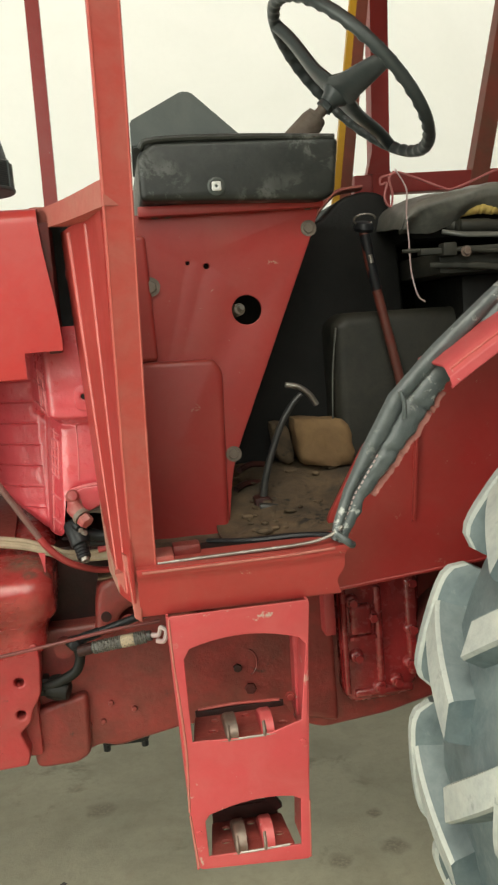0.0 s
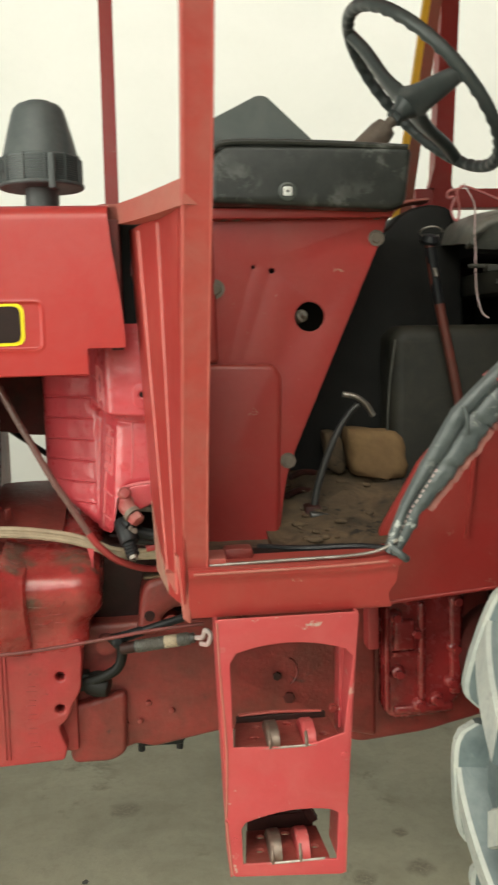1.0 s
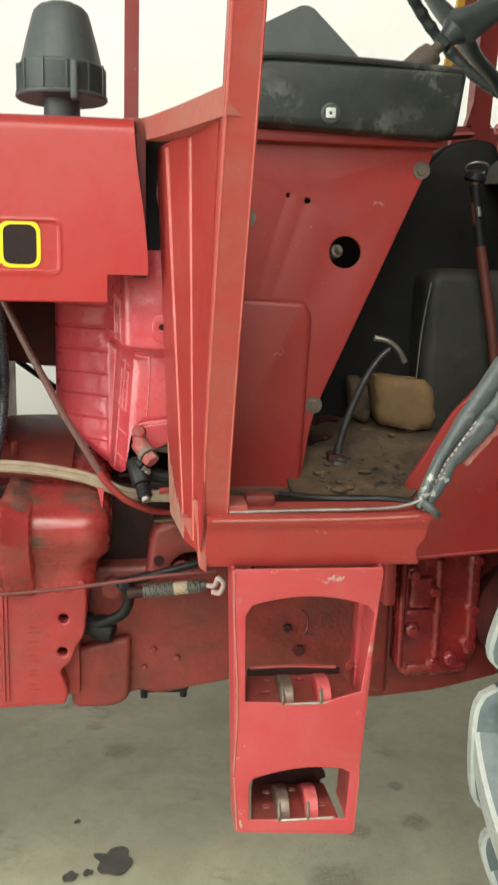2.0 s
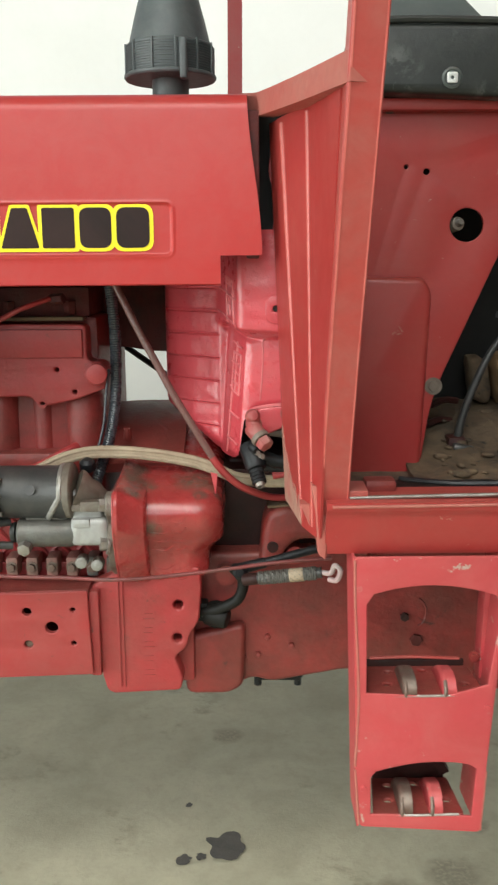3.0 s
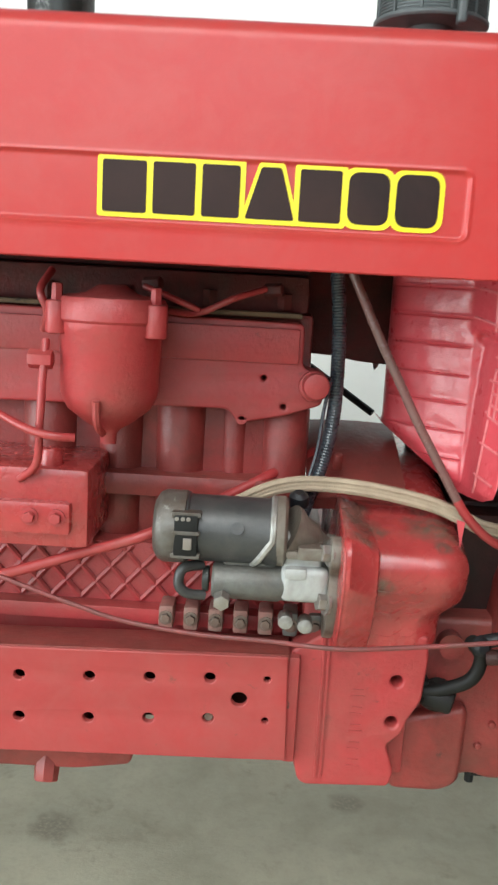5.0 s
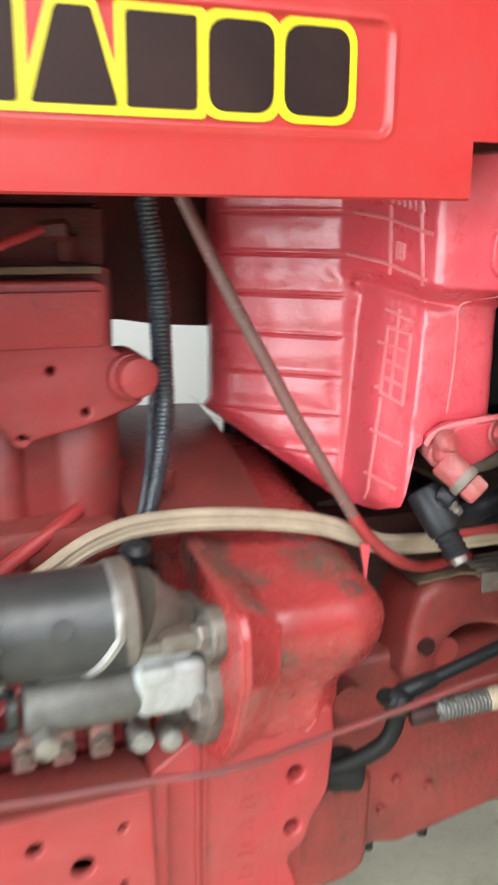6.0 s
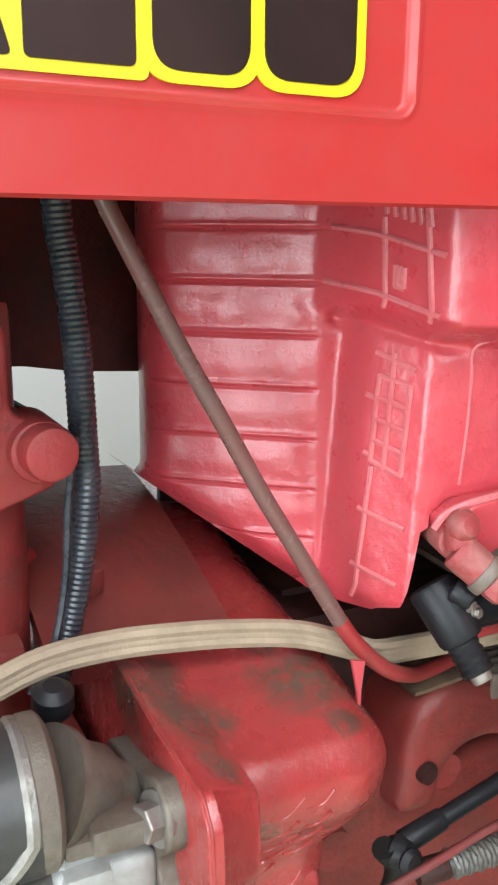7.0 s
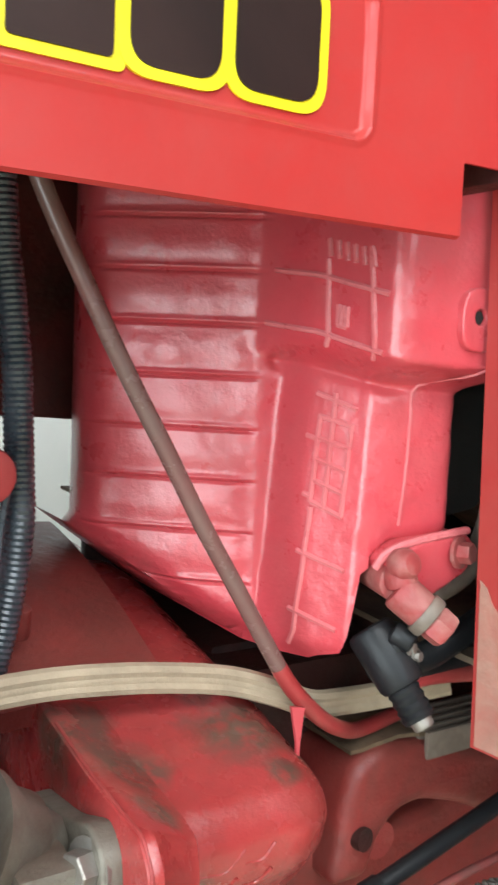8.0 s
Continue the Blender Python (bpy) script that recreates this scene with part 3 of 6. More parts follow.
# ---- hood ----
def hood(t):
    """Pressed side sheets and crowned top; the lettering panel is pressed in along the side."""
    sec = [(1.406, 0.003), (1.408, 0.0)] + [(z, 0.0) for z in sorted(lin(1.411, 1.688, 27) + [1.455, 1.456] + lin(1.449, 1.463, 9) + lin(1.535, 1.549, 9))]
    sec += [(1.688 + 0.03 * math.sin(a), 0.032 - 0.032 * math.cos(a)) for a in lin(0.12, math.pi / 2, 8)]
    sec += [(1.718 + 0.02 * math.sin(k * math.pi / 2), 0.032 + 0.438 * k) for k in lin(0.1, 1.0, 6)]
    xs = lin(-1.9, -0.9, 8) + lin(-0.86, -0.15, 22) + lin(-0.135, -0.1, 24) + [-0.09] + lin(-0.08, 0.0, 8)

    def top(u, v):
        z, inn = sec[v]
        rear = 0.038 - 0.024 * step01(1.46, 1.72, z)
        x = u if u < -0.05 else -0.05 + (u + 0.05) / 0.05 * (rear + 0.05)
        r = 0.012
        dx, dz = u + 0.113, abs(z - 1.4985) - 0.043
        q = max(dx, dz) if min(dx, dz) < -r else math.hypot(max(dx + r, 0), max(dz + r, 0)) - r
        press = 0.004 * (1 - step01(-0.004, 0.002, q))
        lip = -0.0012 * math.exp(-((q - 0.002) / 0.0025) ** 2)
        return Vector((x, 1.78 + inn + press + lip, z))

    bm = sheet(top, xs, list(range(len(sec))), 0.003)
    dele = [f for f in bm.faces if f.calc_center_median().x > -0.0375 and f.calc_center_median().z < 1.455]
    bmesh.ops.delete(bm, geom=dele, context="FACES")
    ob = part("hood", bm, M_HOOD, t, "glossy red sheet-metal hood")
    bm = sheet(lambda u, v: Vector((u, 2.72 - sec[v][1], sec[v][0])), [-1.9, -1, 0.02], list(range(2, len(sec))), 0.003)
    part("far_hood_side", bm, M_HOOD, ob)
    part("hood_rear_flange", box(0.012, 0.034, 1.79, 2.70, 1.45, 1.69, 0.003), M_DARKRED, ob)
    # maker's lettering as plain blocks: yellow backing and black face
    edges = (-0.593, -0.527, -0.463, -0.405, -0.336, -0.273, -0.211, -0.147)
    for i, (a, b) in enumerate(zip(edges, edges[1:])):
        z0, z1 = 1.463, 1.541
        if i == 3:
            f = [(a - 0.004, z0), (b + 0.006, z0), (b - 0.017, z1), (a + 0.02, z1)]
        else:
            f = [(a - 0.0025, z0), (b + 0.0025, z0), (b + 0.0025, z1), (a - 0.0025, z1)]
        r = 0.02 if i > 4 else 0.005
        bk = part("decal_border", plate([fillet(f, r, 8)], 1.7822 - 0.0004 * (i % 2), 1.786), M_DECALY, ob, "yellow decal border")
        c = sum((Vector(p) for p in f), Vector((0, 0))) / 4
        inner = [tuple(c + Vector(((p[0] - c.x) * (1 - 0.0125 / (b - a)), (p[1] - c.y) * 0.85))) for p in f]
        part("decal_block", plate([fillet(inner, r * 0.8, 8)], 1.781, 1.784), M_DECALK, bk, "black decal block")
    return ob


hood(tractor)


# ---- fuel tank ----
def fuel_tank(t):
    zb = ((-0.17, 1.165), (-0.158, 1.16), (-0.05, 1.078), (-0.03, 1.07), (-0.001, 1.07), (0.006, 1.082), (0.012, 1.15), (0.03, 1.167), (0.18, 1.175))
    # plan of the face: way along it, then x, y of the upper and of the lower half
    plan = ((0.0, -0.11, 2.225, -0.11, 2.225), (0.06, -0.148, 2.165, -0.148, 2.165), (0.1, -0.16, 2.118, -0.16, 2.118), (0.13, -0.153, 2.092, -0.153, 2.092), (0.25, -0.1, 2.043, -0.1, 2.043), (0.4, -0.046, 2.0, -0.047, 2.0),
            (0.455, -0.037, 1.975, -0.041, 1.994), (0.52, -0.029, 1.94, -0.032, 1.991), (0.55, -0.026, 1.93, -0.0285, 1.983), (0.572, -0.0243, 1.926, -0.0225, 1.957), (0.6, -0.022, 1.919, -0.0195, 1.95), (0.64, -0.02, 1.91, -0.015, 1.941), (0.76, -0.012, 1.882, -0.002, 1.917),
            (0.82, -0.007, 1.867, 0.003, 1.906), (0.87, 0.002, 1.859, 0.016, 1.899), (0.93, 0.064, 1.85, 0.05, 1.892), (0.965, 0.12, 1.848, 0.087, 1.886), (0.975, 0.135, 1.8475, 0.093, 1.893), (1.0, 0.18, 1.846, 0.099, 2.1))

    soften = (-0.012, -0.006, 0.0, 0.006, 0.012)

    def face(s, z):
        dip = 1.326 - 0.045 * (s - 0.45)
        up = step01(dip - 0.004, dip + 0.02, z)
        q = [sum(path1([(p[0], p[i]) for p in plan], min(1.0, max(0.0, s + d))) for d in soften) / len(soften) for i in (1, 2, 3, 4)]
        x, y = q[0] * up + q[2] * (1 - up), q[1] * up + q[3] * (1 - up)
        y += 0.009 * math.exp(-((z - dip) / 0.008) ** 2) * step01(0.45, 0.52, s) * (1 - step01(0.84, 0.95, s))
        x += 0.07 * (z - 1.2) * (1 - up) * step01(0.42, 0.55, s) * (1 - step01(0.87, 0.93, s))
        flat = step01(0.1, 0.15, s) * (1 - step01(0.36, 0.47, s))
        d = (z - 1.0995) % 0.0455 - 0.02275
        y += flat * (0.0032 * math.exp(-(d / 0.0014) ** 2) - 0.0022 * math.exp(-((d - 0.0034) / 0.0022) ** 2) - 0.0016 * math.sin(math.pi * ((z - 1.0995) / 0.0455 % 1.0 - 0.5)) ** 2)
        beaten = 1 + 1.6 * math.exp(-((s - 0.385) / 0.035) ** 2)
        y += 0.0011 * noise.noise(Vector((x * 38, z * 38, y * 38))) + 0.0005 * beaten * noise.noise(Vector((x * 95, z * 95, y * 95)))
        e = z - path1(zb, x)
        y += 0.02 * (1 - step01(0.0, 0.022, e)) ** 2
        return Vector((x, y, z))

    ss = lin(0, 0.07, 2) + lin(0.08, 0.42, 30) + lin(0.43, 0.9, 48) + lin(0.91, 1, 19)
    zs = lin(1.07, 1.5, 70) + lin(1.29, 1.348, 26)
    for n in range(9):
        zs += [1.0995 + 0.0455 * (n + 0.5) + q for q in (-0.006, -0.0035, -0.002, -0.001, 0.0, 0.001, 0.002, 0.0034, 0.005, 0.007, 0.012)]
    zs = sorted(zs)
    bm = bmesh.new()
    f, b = [], []
    for s in ss:
        b0 = path1(zb, face(s, 1.25).x)
        col = [face(s, max(b0, z)) for z in zs]
        f.append([bm.verts.new(v) for v in col])
        b.append([bm.verts.new((v.x, 2.24, v.z)) for v in (col[0], col[-1])])
    for i in range(len(ss) - 1):
        for j in range(len(f[0]) - 1):
            bm.faces.new((f[i][j], f[i + 1][j], f[i + 1][j + 1], f[i][j + 1]))
        bm.faces.new((f[i][0], f[i + 1][0], b[i + 1][0], b[i][0]))
        bm.faces.new((f[i][-1], f[i + 1][-1], b[i + 1][1], b[i][1]))
    for i in (0, -1):
        bm.faces.new(f[i] + [b[i][1], b[i][0]])
    bmesh.ops.remove_doubles(bm, verts=list(bm.verts), dist=1e-6)
    ob = part("fuel_tank", bm, M_TANK, t, "glossy pinkish-red moulded fuel tank", angle=60)

    # raised moulding lines of the plate
    def line(s0, z0, s1, z1, r=0.0025):
        pts = [face(s0 + (s1 - s0) * k, z0 + (z1 - z0) * k) + Vector((-0.0004, -0.0004, 0)) for k in lin(0, 1, 10)]
        return tube(pts, r, 6, 1, smooth=False)

    rules = [(0.56, 1.404, 0.575, 1.335), (0.73, 1.412, 0.765, 1.326), (0.44, 1.397, 0.8, 1.376), (0.42, 1.353, 0.79, 1.331), (0.6, 1.296, 0.76, 1.284), (0.58, 1.26, 0.61, 1.258),
             (0.62, 1.2, 0.6, 1.082), (0.585, 1.162, 0.78, 1.151), (0.58, 1.112, 0.77, 1.101), (0.62, 1.278, 0.615, 1.204), (0.67, 1.297, 0.67, 1.199), (0.745, 1.272, 0.74, 1.195), (0.585, 1.211, 0.615, 1.209)]
    rules += [(0.617, 1.277 - 0.018 * k, 0.743, 1.271 - 0.019 * k) for k in range(5)]
    # small cast figures as plain bars
    rules += [(0.61, 1.368, 0.612, 1.352), (0.628, 1.367, 0.63, 1.351), (0.646, 1.366, 0.648, 1.35), (0.61, 1.352, 0.648, 1.35)]
    rules += [(0.56 + 0.035 * k, 1.42 - 0.002 * k, 0.57 + 0.035 * k, 1.406 - 0.002 * k) for k in range(6)]
    for s0, z0, s1, z1 in rules:
        part("moulded_line", line(s0, z0, s1, z1), M_RAISED, ob)
    seam = [face(0.945, 1.36), face(0.94, 1.33), face(0.938, 1.318), face(0.915, 1.306), face(0.912, 1.28), face(0.91, 1.24), face(0.905, 1.19)]
    part("parting_seam", tube([q + Vector((0, -0.0003, 0)) for q in seam], 0.0014, 6, 4), M_RAISED, ob)
    ear = plate([fillet([(0.045, 1.335), (0.085, 1.335), (0.085, 1.385), (0.045, 1.385)], 0.018), circle(0.064, 1.362, 0.006)], 1.846, 1.862, 0.002)
    part("fixing_ear", ear, M_TANK, ob)
    part("lower_flange", plate([fillet([(0.012, 1.166), (0.022, 1.14), (0.05, 1.128), (0.1, 1.15), (0.108, 1.172), (0.096, 1.184), (0.04, 1.18)], 0.008)], 1.874, 1.92, 0.005), M_TANK, ob)
    # pale tube paints the highlight along the flange's rim
    part("flange_rim", tube([(0.008, 1.889, 1.158), (0.014, 1.884, 1.17), (0.03, 1.879, 1.178), (0.06, 1.876, 1.183), (0.096, 1.875, 1.186)], 0.0036, 8), M_RAISED, ob)
    # dark head painted as the shade of the ear's hole
    bolt(ob, (0.064, 1.852, 1.362), r=0.006, h=0.003, material=M_HOLE, washer=False, name="ear_hole_shade")
    return ob


fuel_tank(tractor)


def fuel_tap(t):
    """Red union on the tank's outlet, with the black fitting screwed under it."""
    bm = rod((0.045, 1.94, 1.148), (0.022, 1.876, 1.148), 0.0185, 0.0165, 24, bevel=0.004)
    lathe([(0, -0.013), (0.009, -0.011), (0.0135, -0.004), (0.0135, 0.004), (0.009, 0.011), (0, 0.013)], (0.021, 1.87, 1.164), (0.1, -1, 0.3), 24, bm)
    rod((0.019, 1.874, 1.144), (0.038, 1.852, 1.122), 0.0165, 0.0155, 26, bm, 0.004)
    rod((0.021, 1.876, 1.164), (0.022, 1.87, 1.144), 0.0125, 0.0135, 20, bm, 0.004)
    ob = part("fuel_tap", bm, M_TAP, t, "red painted fuel outlet union with worn dusty edges")
    part("collar", lathe([(0.0, 0.0), (0.0172, 0.0), (0.018, 0.002), (0.018, 0.0085), (0.0172, 0.01), (0.0, 0.01)], (0.0325, 1.858, 1.128), (0.54, -0.59, -0.6), 28), M_BROWN, ob, "bare worn collar")
    part("union_nut", rod((0.038, 1.852, 1.122), (0.0475, 1.8415, 1.1115), 0.0158, 0.0148, 6, bevel=0.0035), M_TAP, ob)
    bm = rod((0.014, 1.9, 1.105), (0.029, 1.868, 1.062), 0.021, 0.0195, 28, bevel=0.006)
    box(0.014, 0.042, 1.866, 1.9, 1.08, 1.11, 0.008, bm, seg=3)
    rod((0.02, 1.876, 1.108), (0.03, 1.862, 1.1), 0.011, 0.009, 18, bm, 0.003)
    fit = part("black_fitting", bm, M_RUBBER, t, "black plastic fitting with a threaded stub")
    part("threaded_stub", tube([(0.025, 1.873, 1.068), (0.0335, 1.853, 1.04)], 0.0128, 18, 10, ring=lambda i, n: 1 + 0.12 * (i % 2)), M_RUBBER, fit)
    part("stub_tip", lathe([(0.004, 0.0), (0.004, 0.006), (0.0045, 0.012), (0.008, 0.012), (0.009, 0.01), (0.009, 0.0)], (0.0325, 1.8555, 1.0435), (0.26, -0.58, -0.77), 24), M_STEEL, fit)
    for p in ((0.03, 1.866, 1.096), (0.037, 1.866, 1.088)):
        bolt(fit, p, (0.3, -1, 0.1), r=0.0045, h=0.005, material=M_STEEL)
    bolt(ob, (0.085, 1.874, 1.168), (0.3, -1, 0.1), r=0.0095, h=0.014, material=M_TAP)
    part("overflow_hose", tube([(0.05, 1.91, 1.13), (0.085, 1.9, 1.128), (0.118, 1.9, 1.138), (0.138, 1.9, 1.16), (0.15, 1.9, 1.19), (0.155, 1.9, 1.23)], 0.0105, 12), M_BROWN, t, "dusty grey-brown overflow hose")
    part("outlet_pipe", tube([(0.04, 1.9, 1.08), (0.075, 1.9, 1.07), (0.11, 1.9, 1.08), (0.15, 1.9, 1.095), (0.2, 1.9, 1.12)], 0.013), M_RUBBER, t, "black rubber fuel hose")
    part("outlet_pipe_lower", tube([(0.04, 1.92, 1.06), (0.09, 1.915, 1.055), (0.15, 1.91, 1.06), (0.2, 1.91, 1.07)], 0.012), M_RUBBER, t)
    part("drain_pipe", tube([(0.06, 1.915, 1.04), (0.1, 1.91, 1.046), (0.16, 1.9, 1.044)], 0.008), M_CAST, t, "short dull red drain pipe")


fuel_tap(tractor)


# ---- engine ----
def engine(t):
    bm = plate([fillet([(-1.2, 1.335), (-0.305, 1.327), (-0.305, 1.257), (-0.28, 1.25), (-0.268, 1.2), (-0.33, 1.178), (-0.405, 1.162), (-0.42, 1.185), (-1.2, 1.17)], 0.012),
                circle(-0.366, 1.238, 0.0045, 10), circle(-0.332, 1.193, 0.0045, 10), circle(-0.398, 1.169, 0.0045, 10)], 2.0, 2.06, 0.004)
    blk = part("engine_side_cover", bm, M_CAST, t, "red painted engine side cover")
    part("cover_top_dust", box(-1.2, -0.31, 2.004, 2.05, 1.334, 1.342, 0.003), M_DIRT, blk)
    part("cover_step", box(-1.2, -0.312, 1.992, 2.02, 1.262, 1.318, 0.004), M_CAST, blk)
    # block and bulges in the darker red, which includes their shade
    bm = box(-1.5, -0.29, 2.05, 2.45, 0.83, 1.34, 0.01)
    for x, w in ((-0.325, 0.05), (-0.41, 0.03), (-0.5, 0.055), (-0.6, 0.05), (-0.72, 0.06)):
        part("cylinder_bulge", rod((x, 2.065, 0.95), (x, 2.065, 1.19), w * 0.75, w * 0.8, 24, bevel=0.01), M_GEAR, t)
    part("block_ledge", box(-1.4, -0.3, 2.0, 2.1, 1.03, 1.07, 0.012), M_GEAR, t)
    body = part("engine_block", bm, M_GEAR, t, "red cast-iron engine block")
    plug = rod((-0.29, 2.05, 1.232), (-0.282, 1.965, 1.232), 0.021, 0.021, 28, bevel=0.004)
    rod((-0.285, 2.05, 1.23), (-0.285, 1.985, 1.23), 0.0245, 0.0245, 28, plug, 0.003)
    part("round_plug", plug, M_CAST, body)
    # head and valve cover carry the hood's shade in their colour
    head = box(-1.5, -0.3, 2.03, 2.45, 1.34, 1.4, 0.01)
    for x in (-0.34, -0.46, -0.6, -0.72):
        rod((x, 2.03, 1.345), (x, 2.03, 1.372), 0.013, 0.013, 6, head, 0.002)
    part("cylinder_head", head, M_DARKRED, t, "dusty red cylinder head darkened for the shade on it")
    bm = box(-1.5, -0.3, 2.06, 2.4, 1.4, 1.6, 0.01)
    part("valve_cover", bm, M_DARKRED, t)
    for a, b, c in (((-0.56, 1.99, 1.372), (-0.5, 1.96, 1.352), (-0.472, 1.97, 1.338)), ((-0.37, 1.99, 1.378), (-0.42, 1.965, 1.36), (-0.472, 1.968, 1.336))):
        part("injector_pipe", tube([a, b, c, (-0.52, 2.0, 1.334)], 0.005, 10), M_REDTUBE, t, "thin red injector pipe")
    for x in (-0.36, -0.55):
        part("injector_nut", rod((x - 0.012, 2.0, 1.375), (x + 0.016, 1.99, 1.378), 0.011, 0.011, 6, bevel=0.002), M_DARKRED, t)
    # canister fills the dark gap, shade included in its red
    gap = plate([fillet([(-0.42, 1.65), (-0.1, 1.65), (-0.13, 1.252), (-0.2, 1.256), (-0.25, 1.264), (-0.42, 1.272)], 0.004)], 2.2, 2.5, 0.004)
    air = part("air_cleaner", gap, M_DARKRED, t, "air cleaner canister in red darkened for shade under the hood")
    for x in (-0.21, -0.203, -0.18):
        part("ragged_seal", tube([(x, 2.21, 1.275), (x + 0.002, 2.205, 1.258)], 0.0035, 6, 2), M_RUBBER, air)
    part("white_bracket", plate([fillet([(-0.172, 1.258), (-0.14, 1.266), (-0.142, 1.236), (-0.15, 1.226), (-0.154, 1.243), (-0.164, 1.24)], 0.004)], 2.36, 2.363), M_PINK, t, "pale pink torn bracket sheet")
    # oil pan with crossed ribs
    pan = box(-1.4, -0.245, 1.995, 2.4, 0.66, 0.955, 0.01)
    po = part("oil_pan", pan, M_CAST, t, "red cast oil pan with crossed ribs")
    part("pan_flange", box(-1.4, -0.245, 1.962, 2.02, 0.826, 0.852, 0.004), M_CAST, po)
    for i in range(15):
        x = -0.95 + i * 0.05
        for s in (-1, 1):
            part("rib", tube([(x, 1.994, 0.855), (x + s * 0.085, 1.994, 0.95)], 0.005, 6, 1, smooth=False), M_CAST, po)
    for i in range(7):
        x = -0.5 + i * 0.04
        part("pan_lug", box(x - 0.012, x + 0.012, 1.93, 1.98, 0.832, 0.872, 0.006), M_SOL if i > 4 else M_LUGS, po)
        bolt(po, (x, 1.931, 0.852), r=0.008, h=0.008)
    part("pan_sump", plate([fillet([(-1.4, 0.66), (-0.53, 0.66), (-0.55, 0.59), (-0.64, 0.576), (-1.4, 0.566)], 0.01)], 1.93, 2.3, 0.006), M_GEAR, po)
    part("drain_plug", rod((-0.69, 1.95, 0.59), (-0.69, 1.93, 0.55), 0.022, 0.02, 8, bevel=0.004), M_GEAR, po)


engine(tractor)


def fuel_filter(t):
    c = (-0.595, 1.905, 0)
    prof = [(0, 1.135), (0.012, 1.136), (0.013, 1.152), (0.02, 1.16), (0.034, 1.168), (0.062, 1.19), (0.073, 1.212), (0.075, 1.3), (0.079, 1.306), (0.079, 1.318), (0.083, 1.322),
            (0.083, 1.345), (0.078, 1.354), (0.04, 1.36), (0.02, 1.372), (0, 1.373)]
    ob = part("fuel_filter", lathe(prof, c, seg=48), M_CAST, t, "red painted fuel filter bowl")
    for k in range(3):
        a = radians(-150 + 120 * k)
        p = Vector((c[0] + 0.082 * math.cos(a), c[1] + 0.082 * math.sin(a), 0))
        lug = rod(p + Vector((0, 0, 1.3)), p + Vector((0, 0, 1.348)), 0.017, 0.017, 18, bevel=0.004)
        part("lug", lug, M_CAST, ob)
        part("stud", rod(p + Vector((0, 0, 1.345)), p + Vector((0, 0, 1.372)), 0.009, 0.008, 6, bevel=0.002), M_CAST, ob)
    part("bracket", box(-0.63, -0.555, 1.96, 2.06, 1.29, 1.345, 0.006), M_CAST, ob)
    part("drip_rib", tube([(-0.6, 1.828, 1.21), (-0.6, 1.84, 1.175), (-0.598, 1.873, 1.156)], 0.006, 8), M_CAST, ob)
    # fuel pipes and pump to the front of the filter
    for pts, r in (([(-0.63, 1.83, 1.155), (-0.66, 1.82, 1.158), (-0.7, 1.83, 1.165), (-0.76, 1.86, 1.185)], 0.006),
                   ([(-0.683, 1.87, 1.29), (-0.682, 1.85, 1.24), (-0.683, 1.84, 1.17), (-0.69, 1.85, 1.11), (-0.72, 1.87, 1.08)], 0.006),
                   ([(-0.69, 1.93, 1.39), (-0.7, 1.9, 1.36), (-0.69, 1.9, 1.33), (-0.7, 1.92, 1.3)], 0.006)):
        part("fuel_pipe", tube(pts, r, 10), M_REDTUBE, t, "thin red painted fuel pipe")
    part("pipe_union", rod((-0.705, 1.86, 1.262), (-0.67, 1.86, 1.262), 0.014, 0.014, 6, bevel=0.002), M_CAST, t)
    bm = box(-0.95, -0.615, 1.87, 2.06, 0.975, 1.1, 0.014)
    box(-0.93, -0.64, 1.855, 1.9, 1.0, 1.05, 0.008, bm)
    rod((-0.68, 1.9, 1.09), (-0.68, 1.9, 1.125), 0.02, 0.016, 16, bm, 0.004)
    pump = part("injection_pump", bm, M_BELL, t, "red fuel injection pump housing")
    for x in (-0.7, -0.66):
        bolt(pump, (x, 1.855, 1.028), r=0.009, h=0.012, material=M_CAST)


fuel_filter(tractor)


